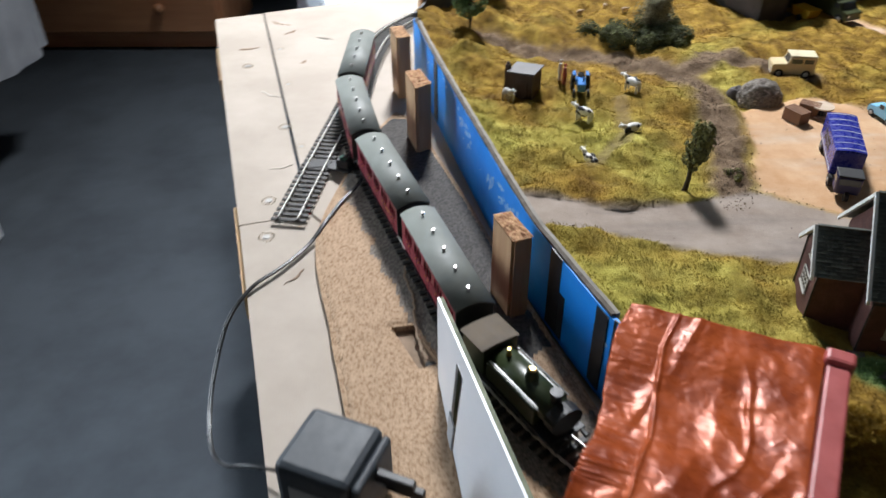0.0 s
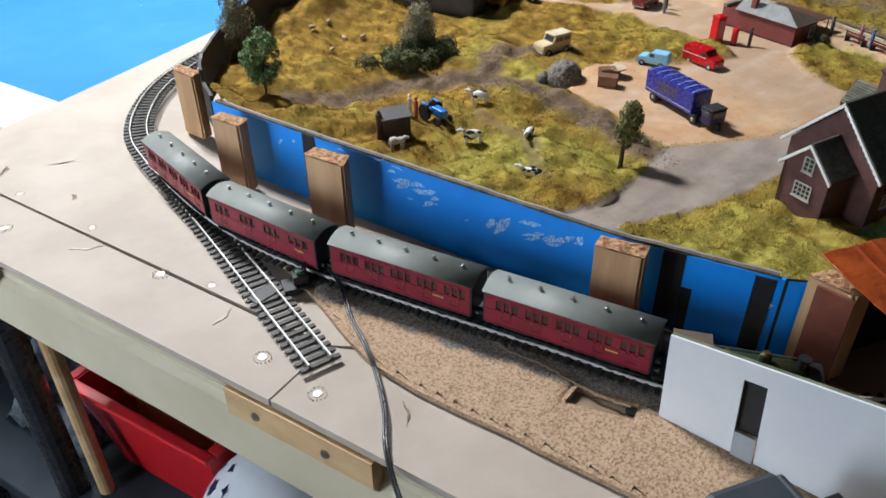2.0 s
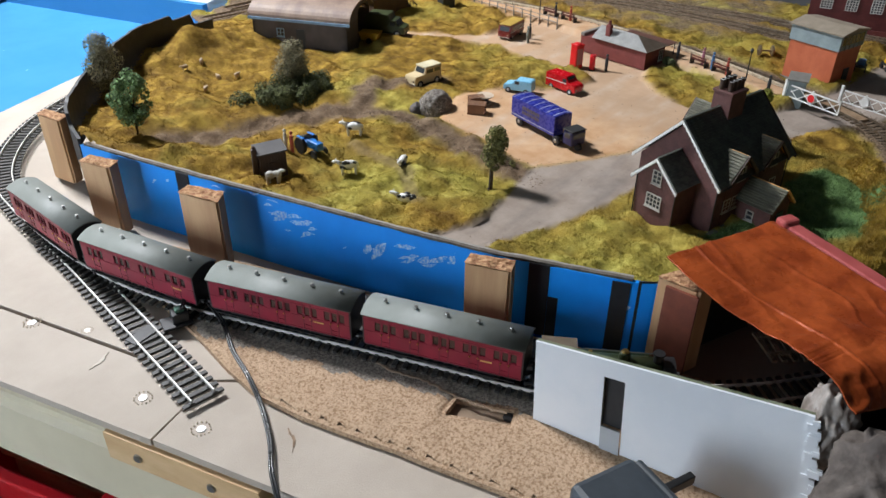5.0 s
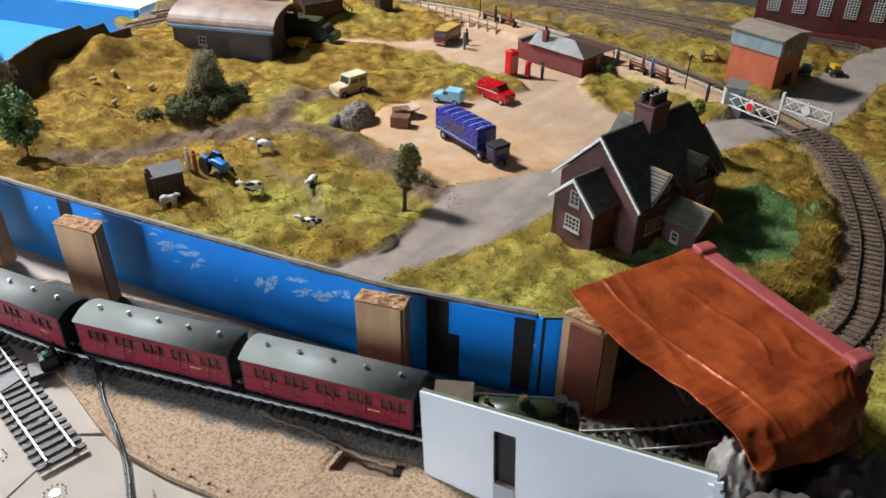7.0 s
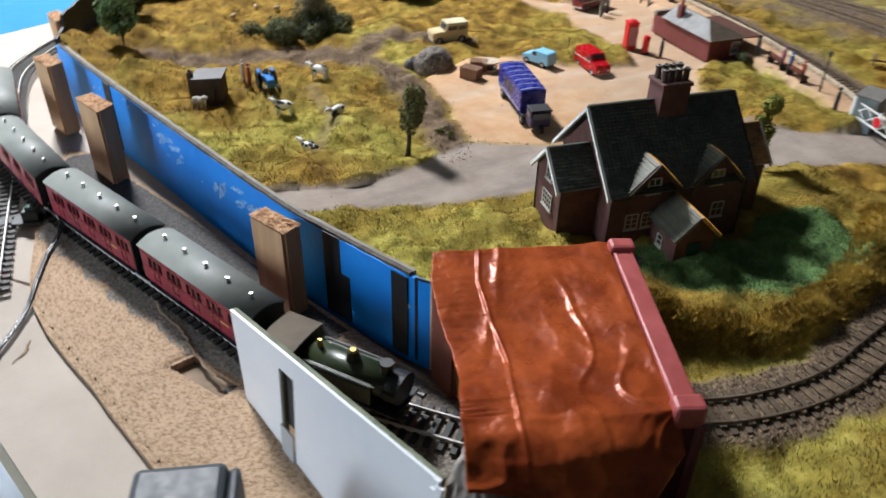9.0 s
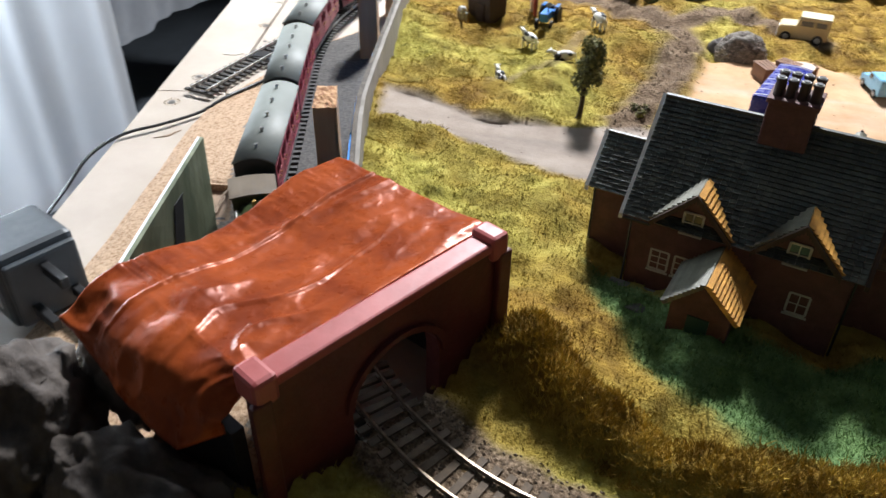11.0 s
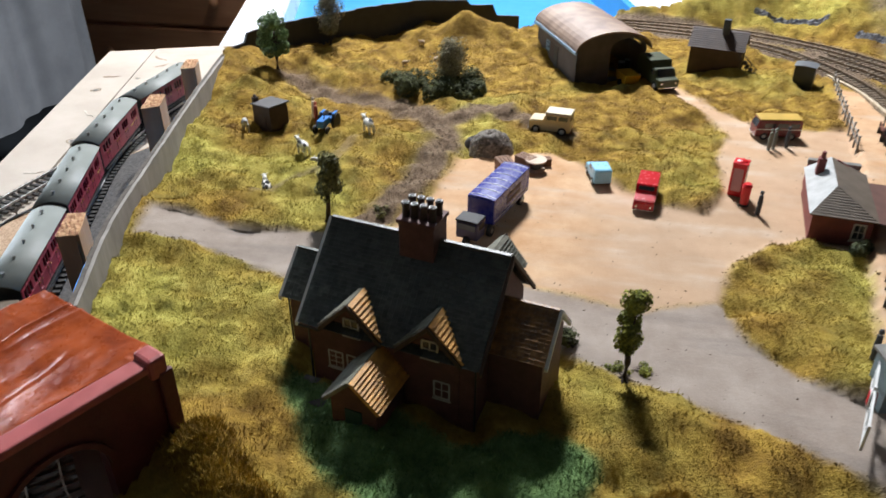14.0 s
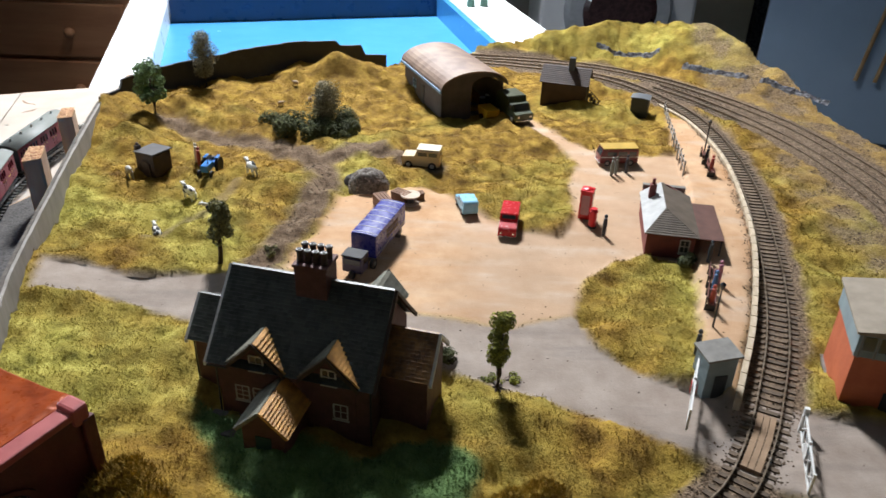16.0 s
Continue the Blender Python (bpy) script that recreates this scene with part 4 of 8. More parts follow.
patch("black_tape", 0.387, 0.402, 0.004, 0.066, M_tape)
patch("black_tape", 0.380, 0.3875, 0.004, 0.040, M_tape)
patch("black_tape", 0.698, 0.712, 0.004, 0.066, M_tape)
patch("black_tape", 0.318, 0.333, 0.004, 0.0665, M_tape)
patch("black_tape", 0.3345, 0.3470, 0.004, 0.0640, M_tape)
rnd = random.Random(4)
for yc, zc_, n, slant, big in ((0.347, 0.052, 6, 0.5, 1.0), (0.352, 0.037, 4, 1.1, 1.6), (0.470, 0.050, 5, 1.3, 1.0), (0.484, 0.044, 6, 0.9, 1.1), (0.505, 0.049, 4, 0.3, 1.0), (0.528, 0.046, 2, 1.5, 1.9), (0.600, 0.050, 6, 0.75, 1.7), (0.588, 0.042, 3, 0.7, 1.2), (0.445, 0.056, 4, 0.2, 1.0), (0.55, 0.034, 1, 0.9, 0.7), (0.625, 0.060, 3, 0.2, 0.9), (0.660, 0.058, 2, 0.4, 0.8), (0.735, 0.050, 2, 1.0, 0.8)):
    for k in range(n):
        bm = bmesh.new()
        p, h = on_wall(yc + rnd.uniform(-0.014, 0.014), zc_ + rnd.uniform(-0.005, 0.005), 0.0003)
        L_, wd, tilt = rnd.uniform(0.005, 0.014) * big, rnd.uniform(0.0012, 0.0040) * big, math.pi - 0.55 * slant + rnd.uniform(-0.25, 0.25)
        bend = rnd.uniform(-0.3, 0.3)
        top, bot = [], []
        for q in range(9):
            f = q / 8 - 0.5
            ww = wd * (1 - (2 * f) ** 2) * 0.5 * rnd.uniform(0.7, 1.2) + 0.0001
            u, v = f * L_, bend * L_ * f * f * 2
            c, s = math.cos(tilt), math.sin(tilt)
            top.append(bm.verts.new(p + h * (u * c - (v + ww) * s) + Vector((0, 0, u * s + (v + ww) * c))))
            bot.append(bm.verts.new(p + h * (u * c - (v - ww) * s) + Vector((0, 0, u * s + (v - ww) * c))))
        for q in range(8):
            bm.faces.new((top[q], top[q + 1], bot[q + 1], bot[q]))
        part("paint_smear", bm, M_smear, rw)


def post(a, b, c, d, top, lean=(0, 0)):
    """A sawn timber post standing on the corners a b c d."""
    t = thing("timber_post", "sawn pine post with a rough broken top", "post", group="posts along the retaining wall")
    bm = bmesh.new()
    lo = [bm.verts.new((x, y, 0.004)) for x, y in (a, b, c, d)]
    hi = [bm.verts.new((x + lean[0], y + lean[1], top)) for x, y in (a, b, c, d)]
    fs = [bm.faces.new(lo), bm.faces.new(hi)] + [bm.faces.new((lo[i], lo[(i + 1) % 4], hi[(i + 1) % 4], hi[i])) for i in range(4)]
    bmesh.ops.recalc_face_normals(bm, faces=fs)
    bmesh.ops.bevel(bm, geom=[e for e in bm.edges if abs(e.verts[0].co.z - e.verts[1].co.z) > 0.02], offset=0.002, segments=2, affect="EDGES")
    part("shaft", bm, M_post, t)
    bm = bmesh.new()
    n = 9
    A, B_, C, D = [Vector((p[0] + lean[0], p[1] + lean[1], top)) for p in (a, b, c, d)]
    g = [[bm.verts.new((A.lerp(B_, i / n)).lerp(D.lerp(C, i / n), j / n) * 1.0 + Vector((0, 0, 0.0006 + 0.0022 * max(0, noise.noise((i * 0.9 + a[0] * 99, j * 0.9, 0)) + 0.3) * (0.4 if i in (0, n) or j in (0, n) else 1)))) for j in range(n + 1)] for i in range(n + 1)]
    for i in range(n):
        for j in range(n):
            bm.faces.new((g[i][j], g[i + 1][j], g[i + 1][j + 1], g[i][j + 1]))
    bmesh.ops.recalc_face_normals(bm, faces=bm.faces[:])
    part("broken_top", bm, M_endgrain, t, "rough splintered end grain")
    return t


post((0.032, 0.430), (0.0445, 0.434), (0.0575, 0.404), (0.0435, 0.3985), 0.071)
post((-0.0365, 0.668), (-0.0225, 0.672), (-0.0115, 0.640), (-0.0255, 0.630), 0.071)
post((-0.057, 0.783), (-0.044, 0.787), (-0.034, 0.757), (-0.048, 0.751), 0.070)
post((-0.031, 0.908), (-0.019, 0.914), (-0.013, 0.882), (-0.026, 0.876), 0.071)
post((0.1005, 0.3190), (0.1165, 0.3110), (0.1165, 0.2840), (0.1005, 0.2890), 0.073)

bs = part("backscene_strip", strip(BACK, 0.03, [0.070, 0.080, 0.082, 0.083, 0.084, 0.086, 0.087, 0.088, 0.087, 0.080, 0.066], 0.003, 0.001), M_black)
tagged(bs, "low black card strip edging the far corner of the field", "edging", kind="structure")

# ---------------------------------------------------------------- tunnel mouth with its foil hill
tn = thing("tunnel", "red brick tunnel mouth roofed with crumpled copper foil", "tunnel")
P0, P1 = Vector((0.193, 0.271, 0)), Vector((0.1375, 0.160, 0))
pu = (P1 - P0).normalized()
pn = Vector((-pu.y, pu.x, 0))
if pn.x < 0:
    pn = -pn
W_ = (P1 - P0).length
bm = bmesh.new()
out = [(0, 0.015), (0.037, 0.015)]
for k in range(13):
    a = math.pi * (1 - k / 12)
    out.append((0.061 + 0.024 * math.cos(a), 0.054 + 0.021 * math.sin(a)))
out += [(0.085, 0.015), (W_, 0.015), (W_, 0.0895), (0, 0.0895)]
prism(bm, out, -0.004, 0.004, "y")
pm4 = Matrix((( pu.x, pn.x, 0, P0.x), (pu.y, pn.y, 0, P0.y), (0, 0, 1, 0), (0, 0, 0, 1)))
bmesh.ops.transform(bm, matrix=pm4, verts=bm.verts[:])
bmesh.ops.recalc_face_normals(bm, faces=bm.faces[:])
part("portal_wall", bm, M_redbrick, tn)
bm = B(0.0, W_, -0.0055, 0.0055, 0.0897, 0.0945, 0.0012)
bmesh.ops.transform(bm, matrix=pm4, verts=bm.verts[:])
part("coping", bm, M_coping, tn, "pinkish red coping along the top")
for s in (0.003, W_ - 0.003):
    bm = B(s - 0.005, s + 0.005, -0.007, 0.007, 0.085, 0.0975, 0.002)
    bmesh.ops.transform(bm, matrix=pm4, verts=bm.verts[:])
    part("end_cap", bm, M_coping, tn)
bm = bmesh.new()
ring = []
for k in range(13):
    a = math.pi * (1 - k / 12)
    ring.append((0.061 + 0.0245 * math.cos(a), 0.054 + 0.0215 * math.sin(a)))
pts_o = [(0.061 + (x - 0.061) * 1.13, 0.054 + (z - 0.054) * 1.13) for x, z in ring]
prism(bm, ring + pts_o[::-1], 0.0042, 0.0062, "y")
bmesh.ops.transform(bm, matrix=pm4, verts=bm.verts[:])
bmesh.ops.recalc_face_normals(bm, faces=bm.faces[:])
part("arch_ring", bm, M_redbrick, tn)
for s in (-0.004, W_ - 0.004):
    bm = B(s, s + 0.008, 0.004, 0.0075, 0.016, 0.088, 0.001)
    bmesh.ops.transform(bm, matrix=pm4, verts=bm.verts[:])
    part("buttress", bm, M_redbrick, tn)


FOIL_COPING = [(0.189, 0.277, 0.0930), (0.168, 0.236, 0.0935), (0.147, 0.192, 0.0930), (0.136, 0.163, 0.0925)]
FOIL_EDGE = [(0.1005, 0.3150, 0.0915), (0.0870, 0.2925, 0.0905), (0.0775, 0.2634, 0.0850), (0.0700, 0.2360, 0.0850), (0.0580, 0.2132, 0.0900), (0.0525, 0.2027, 0.0905)]
FOIL_HEM = [(0.0420, 0.1800, 0.0790), (0.0600, 0.1720, 0.0740), (0.0770, 0.1650, 0.0680), (0.0950, 0.1560, 0.0650), (0.1130, 0.1480, 0.0640), (0.1300, 0.1540, 0.0720)]


def line_at(pts, f):
    """A place along a bent line, f from 0 to 1."""
    f = max(0.0, min(0.99999, f)) * (len(pts) - 1)
    k = int(f)
    return Vector(pts[k]).lerp(Vector(pts[k + 1]), f - k)


def crease(u, v, seed):
    """Sharp folds: thin ridges where a slow noise passes zero."""
    return max(0.0, 1 - 9 * abs(noise.noise((u, v, seed))))


def foil():
    """The crumpled sheet from the coping over the line, folded down at the near end onto the rock."""
    bm = bmesh.new()
    n, m = 130, 150
    g = []
    for i in range(n + 1):
        u = i / n
        row = []
        for j in range(m + 1):
            v = j / m
            p = line_at(FOIL_COPING, v).lerp(line_at(FOIL_EDGE, v), u)
            loose = sstep(0, 0.06, u)
            w = 0.7 * noise.noise((u * 3, v * 3, 8))
            h = 0.0030 * noise.noise((u * 1.8 + w, v * 2.0, 1)) + 0.0010 * noise.noise((u * 5 + v * 2, v * 3.0 + w, 5)) + 0.0006 * noise.noise((u * 3 + w, v * 15, 3)) * sstep(0.5, 0.9, u)
            h += 0.0008 * crease(u * 2.6 + w, v * 0.9 - u * 0.4, 21) + 0.0006 * crease(u * 1.1 + v, v * 1.6 + w, 33)
            h += 0.00012 * noise.noise((u * 22, v * 26, 2)) + 0.0003 * noise.noise((u * 7, v * 50, 6)) * sstep(0.7, 0.85, u)
            h += 0.0009 * sstep(0.016, 0.004, abs(u - 0.74 - 0.012 * noise.noise((v * 3, 0, 0)))) - 0.0022 * math.sin(math.pi * u) * math.sin(math.pi * v)
            p.z += h * loose
            p.x += 0.0016 * noise.noise((v * 11, 2, 9)) * sstep(0.85, 1, u)
            row.append(bm.verts.new(p))
        g.append(row)
    for i in range(n):
        for j in range(m):
            bm.faces.new((g[i][j], g[i + 1][j], g[i + 1][j + 1], g[i][j + 1]))
    last = [g[i][m] for i in range(n + 1)]
    prev, k_ = last, 26
    for k in range(1, k_ + 1):
        f = k / k_
        cur = []
        for i, v in enumerate(last):
            u = i / n
            p = v.co.lerp(line_at(FOIL_HEM, 1 - u), f)
            out = math.sin(math.pi * min(1, f * 0.9))
            p += Vector((-0.002, -0.006, 0.004)) * out * (0.4 + 0.6 * math.sin(math.pi * u))
            q = 0.0040 * noise.noise((u * 4, f * 2.0, 2)) + 0.0016 * crease(u * 2.4, f * 1.4, 51) + 0.0004 * noise.noise((u * 14, f * 8, 5))
            p += Vector((-0.3, -0.8, 0.4)) * q * sstep(0, 0.15, f)
            cur.append(bm.verts.new(p))
        for i in range(n):
            bm.faces.new((prev[i], cur[i], cur[i + 1], prev[i + 1]))
        prev = cur
    bmesh.ops.recalc_face_normals(bm, faces=bm.faces[:])
    bmesh.ops.solidify(bm, geom=bm.faces[:], thickness=0.0006)
    return bm


smooth(part("foil_sheet", foil(), M_foil, tn, "glossy crumpled copper-brown foil sheet"))


def rock(cx, cy, cz, rx, ry, rz, seed, n=60, amp=0.28):
    bm = bmesh.new()
    bmesh.ops.create_icosphere(bm, subdivisions=5, radius=1)
    for v in bm.verts:
        d = v.co.copy()
        k = 1 + amp * noise.noise(d * 1.7 + Vector((seed, 0, 0))) + 0.16 * noise.noise(d * 4.5 + Vector((0, seed, 0))) + 0.06 * noise.noise(d * 14)
        v.co = Vector((cx + d.x * rx * k, cy + d.y * ry * k, max(cz + d.z * rz * k, 0.002)))
    return bm


smooth(solid("rock_mound", rock(0.030, 0.150, 0.030, 0.036, 0.034, 0.046, 3), M_rock, "rough brown-grey plaster rock beside the tunnel", "rock"))
smooth(solid("plaster_mound", rock(0.094, 0.142, 0.018, 0.046, 0.026, 0.042, 9), M_rock, "dark brown plaster rock under the foil", "rock"))
smooth(solid("boulder", rock(0.0585, 0.1900, 0.050, 0.0190, 0.0150, 0.0330, 5, amp=0.14), mat("smooth_pale_plaster", (0.34, 0.30, 0.27), (0.20, 0.165, 0.14), 70, 0.6, 0.4, fine=260), "smooth pale plaster knob under the foil edge", "rock"))

# ---------------------------------------------------------------- white card screen
cs = thing("card_screen", "white card screen with a cut doorway beside the line", "screen")


def card(y_a, y_b, z_a, z_b, off, th):
    """A piece of the screen between two places along it (0 to 1) and two heights."""
    bm = bmesh.new()
    def at(s, z, o):
        b = Vector((-0.0035, 0.343, 0)).lerp(Vector((0.0215, 0.180, 0)), s)
        t = Vector((-0.0035, 0.346, 0)).lerp(Vector((0.0400, 0.196, 0)), s)
        p = b.lerp(t, (z - 0.008) / 0.062)
        h = (Vector((0.0215, 0.180, 0)) - Vector((-0.0035, 0.343, 0))).normalized()
        return p + Vector((-h.y, h.x, 0)) * o + Vector((0, 0, z))
    q = [(y_a, z_a), (y_b, z_a), (y_b, z_b), (y_a, z_b)]
    lo = [bm.verts.new(at(s, z, off)) for s, z in q]
    hi = [bm.verts.new(at(s, z, off + th)) for s, z in q]
    bm.faces.new(lo), bm.faces.new(hi)
    for i in range(4):
        bm.faces.new((lo[i], lo[(i + 1) % 4], hi[(i + 1) % 4], hi[i]))
    bmesh.ops.recalc_face_normals(bm, faces=bm.faces[:])
    bmesh.ops.subdivide_edges(bm, edges=bm.edges[:], cuts=7, use_grid_fill=True)
    return bm


for nm, a, b, c, d in (("card_panel", 0, 0.272, 0.0067, 0.0695), ("card_panel", 0.352, 1, 0.0067, 0.0695), ("card_lintel", 0.272, 0.352, 0.058, 0.0695)):
    part(nm, card(a, b, c, d, -0.0012, 0.0015), M_card, cs)
    part("paper_backing", card(a, b, c, d, 0.0004, 0.0022), M_cardback, cs, "green stone-printed paper backing")
# black sheet stands in for the darkness beyond the doorway
part("doorway_backing", card(0.272, 0.352, 0.022, 0.058, 0.0020, 0.0010), M_black, cs)
rt = random.Random(31)
for k in range(26):
    sa = rt.uniform(0.985, 1.015)
    za = 0.012 + 0.0565 * k / 25
    part("torn_edge", card(sa - 0.012, sa + rt.uniform(0.006, 0.030), za - 0.0016, za + rt.uniform(0.0005, 0.0020), -0.0016 - 0.0008 * rt.random(), 0.0016), M_card, cs)
part("door_flap", card(0.275, 0.349, 0.0067, 0.0235, -0.0026, 0.0010), M_greycard, cs)

# thin added plate that colours the nearest post's west face red-brown
part("side_board", B(0.0982, 0.1002, 0.2880, 0.3110, 0.004, 0.0705), mat("red_brown_face", (0.24, 0.065, 0.035), (0.17, 0.04, 0.022), 60, 0.6, 0.2), tn)
# added black panels that keep light out of the tunnel
part("tunnel_lining", prism(bmesh.new(), [(0.1175, 0.3000), (0.1175, 0.3060), (0.186, 0.2800), (0.184, 0.2735)], 0.004, 0.088), M_black, tn)
part("tunnel_lining", prism(bmesh.new(), [(0.060, 0.190), (0.064, 0.193), (0.130, 0.163), (0.128, 0.158)], 0.004, 0.066), M_black, tn)
# specks and grit on the yard and roads
stones("grit", "dark grit and crumbs on the yard and road", ((gd[:, 1] > 0.8) | (gd[:, 2] > 0.8)), 400, 0.00025, 0.0008, mat("grit_stone", (0.22, 0.16, 0.11), (0.08, 0.06, 0.045), 300, 0.95, island=0.5))
stones("verge_litter", "earth crumbs along the yard and road edges", ((gd[:, 1] > 0.15) & (gd[:, 1] < 0.85)) | ((gd[:, 2] > 0.15) & (gd[:, 2] < 0.85)), 1300, 0.0003, 0.0010, mat("verge_crumb", (0.28, 0.20, 0.11), (0.12, 0.08, 0.04), 300, 0.95, island=0.5))
# ---------------------------------------------------------------- the train
def wheel(r, w, material, n=16):
    bm = bmesh.new()
    rod(bm, (0, -w / 2, 0), (0, w / 2, 0), r, r, n)
    rod(bm, (0, -w / 2 - 0.0004, 0), (0, -w / 2, 0), r * 0.72, r * 0.8, n)
    return bm


def arc_profile(hw, z_eave, z_top, n=10):
    """An arched roof outline over (y, z)."""
    return [(hw * math.cos(math.pi * k / n), z_eave + (z_top - z_eave) * (1 - math.cos(math.pi * k / n) ** 2)) for k in range(n + 1)]


def coach(label, windows):
    L_, W2 = 0.112, 0.0128
    ZB, ZW0, ZW1, ZE, ZT = 0.0100, 0.0225, 0.0300, 0.0350, 0.0392
    c = thing("railway_coach", label, "coach", group="coaches of the train")
    h = L_ / 2
    bm = bmesh.new()
    for s in (-1, 1):
        ya, yb = sorted((s * W2, s * (W2 - 0.0012)))
        box(bm, -h, h, ya, yb, ZB, ZW0)
        box(bm, -h, h, ya, yb, ZW1, ZE)
        edges = [-h] + [v for w in windows for v in w] + [h]
        for a, b in zip(edges[0::2], edges[1::2]):
            box(bm, a, b, ya, yb, ZW0, ZW1)
        # raised beading along the waist and under the eaves
        ya, yb = sorted((s * W2, s * (W2 + 0.00025)))
        box(bm, -h, h, ya, yb, ZW0 - 0.0012, ZW0 - 0.0008)
        box(bm, -h, h, ya, yb, ZW1 + 0.0010, ZW1 + 0.0014)
        box(bm, -h, h, ya, yb, ZB + 0.0006, ZB + 0.0010)
    part("body", bm, M_crimson, c, "crimson panelled body sides")
    part("solebar", B(-h, h, -W2 + 0.0012, W2 - 0.0012, 0.0080, ZB), M_undr, c)
    for s in (-1, 1):
        prof = [(-W2 + 0.0002, ZB)] + [(W2 - 0.0002, ZB)] + arc_profile(W2 - 0.0002, ZE, ZT - 0.0006)
        a, b = sorted((s * h, s * (h + 0.0012)))
        part("end_panel", prism(bmesh.new(), prof, a, b, "x"), M_undr, c, "plain black coach end")
    prof = arc_profile(W2 + 0.0008, ZE - 0.0002, ZT, 14) + [(y * 0.96, z - 0.0009) for y, z in arc_profile(W2 + 0.0008, ZE - 0.0002, ZT, 14)[::-1]]
    bm = bmesh.new()
    ring0 = [bm.verts.new((-h - 0.002, y, z)) for y, z in prof]
    ring1 = [bm.verts.new((h + 0.002, y, z)) for y, z in prof]
    m_ = len(prof)
    for k in range(m_):
        bm.faces.new((ring0[k], ring0[(k + 1) % m_], ring1[(k + 1) % m_], ring1[k]))
    half = len(prof) // 2
    for k in range(half - 1):
        bm.faces.new((ring0[k], ring0[k + 1], ring0[m_ - 2 - k], ring0[m_ - 1 - k]))
        bm.faces.new((ring1[k], ring1[k + 1], ring1[m_ - 2 - k], ring1[m_ - 1 - k]))
    bmesh.ops.recalc_face_normals(bm, faces=bm.faces[:])
    roof = smooth(part("roof", bm, M_roofgrey, c, "dark grey arched roof"))
    for k in range(5):
        x = -h + L_ * (k + 0.5) / 5
        bm = bmesh.new()
        rod(bm, (x, 0, ZT - 0.001), (x, 0, ZT + 0.0022), 0.0009, 0.0009, 8)
        rod(bm, (x, 0, ZT + 0.0018), (x, 0, ZT + 0.0026), 0.0015, 0.0012, 10)
        box(bm, x - 0.0016, x + 0.0016, -0.0005, 0.0005, ZT - 0.0006, ZT + 0.0010)
        part("ventilator", bm, M_steel, roof, "small bright roof ventilator")
    for s in (-1, 1):
        for a, b in windows:
            ya, yb = sorted((s * (W2 - 0.0008), s * (W2 - 0.0012)))
            part("window", B(a, b, ya, yb, ZW0, ZW1), M_glassdark, c)
        for a, b in windows[1::3]:
            for xk in (a - 0.0008, b + 0.0008):
                part("door_handle", ball(rod(bmesh.new(), (xk, s * W2, 0.0205), (xk, s * (W2 + 0.0007), 0.0205), 0.0004, 0.0004, 8), (xk, s * (W2 + 0.0008), 0.0205), 0.0006), M_brass, c)
            for xk in (a - 0.0011, b + 0.0011):
                part("door_seam", B(xk - 0.0001, xk + 0.0001, *sorted((s * W2, s * (W2 + 0.0002))), ZB, ZE), M_undr, c)
            part("hinge", B(a - 0.0004, b + 0.0004, *sorted((s * W2, s * (W2 + 0.0004))), 0.0140, 0.0146), M_crimson, c)
        ya, yb = sorted((s * W2, s * (W2 + 0.0002)))
        for k in range(6):
            part("lettering_bar", B(-s * 0.036 + k * 0.0014, -s * 0.036 + 0.0010 + k * 0.0014, ya, yb, 0.0182, 0.0194), M_gold, c)
        ya, yb = sorted((s * (W2 - 0.0012), s * (W2 + 0.0004)))
        part("footboard", B(-h + 0.004, h - 0.004, ya, yb, 0.0064, 0.0071), M_undr, c)
        for x in (-0.032, 0.032):
            ya, yb = sorted((s * 0.0098, s * 0.0112))
            bm = prism(bmesh.new(), [(x - 0.009, 0.0080), (x + 0.009, 0.0080), (x + 0.0035, 0.0035), (x - 0.0035, 0.0035)], ya, yb, "y")
            part("axle_guard", bm, M_undr, c)
            bm = wheel(0.0060, 0.0026, M_undr)
            bmesh.ops.translate(bm, vec=(x, s * 0.0082, 0.0060), verts=bm.verts[:])
            part("wheel", bm, M_undr, c)
    for s in (-1, 1):
        for y in (-0.0085, 0.0085):
            part("buffer", rod(bmesh.new(), (s * (h + 0.001), y, 0.0118), (s * (h + 0.0055), y, 0.0118), 0.0008, 0.0017, 8), M_undr, c)
        part("coupling", B(min(s * h, s * (h + 0.007)), max(s * h, s * (h + 0.007)), -0.002, 0.002, 0.0065, 0.0078), M_undr, c)
    return c


def place_on(line, s):
    pts = catmull(line, 0.001)
    a, b = pts[max(int(s * 1000) - 32, 0)][0], pts[min(int(s * 1000) + 32, len(pts) - 1)][0]
    p = (a + b) / 2
    return p, math.degrees(math.atan2(b.y - a.y, b.x - a.x))


plain = [(-0.0525 + 0.0212 * g + 0.0058 * k, -0.0525 + 0.0212 * g + 0.0058 * k + 0.0040) for g in range(5) for k in range(3)]
brake = [(-0.050 + 0.0060 * k, -0.050 + 0.0060 * k + 0.0042) for k in range(3)] + [(-0.022 + 0.0060 * k, -0.022 + 0.0060 * k + 0.0042) for k in range(3)] + [(0.004 + 0.006 * k, 0.004 + 0.006 * k + 0.0042) for k in range(3)] + [(0.030 + 0.0072 * k, 0.030 + 0.0072 * k + 0.0048) for k in range(3)]
c_plain = coach("crimson model railway coach with a grey arched roof", plain)
c_brake = coach("crimson brake coach with fewer windows and grey roof", brake)
S0 = 0.266
RAIL = 0.0115
p, a = place_on(LOWER, S0)
c_plain.matrix_basis = pose(p.x, p.y, RAIL, 0, 0, a)
p, a = place_on(LOWER, S0 + 0.1235)
copy_thing(c_plain, pose(p.x, p.y, RAIL, 0, 0, a))
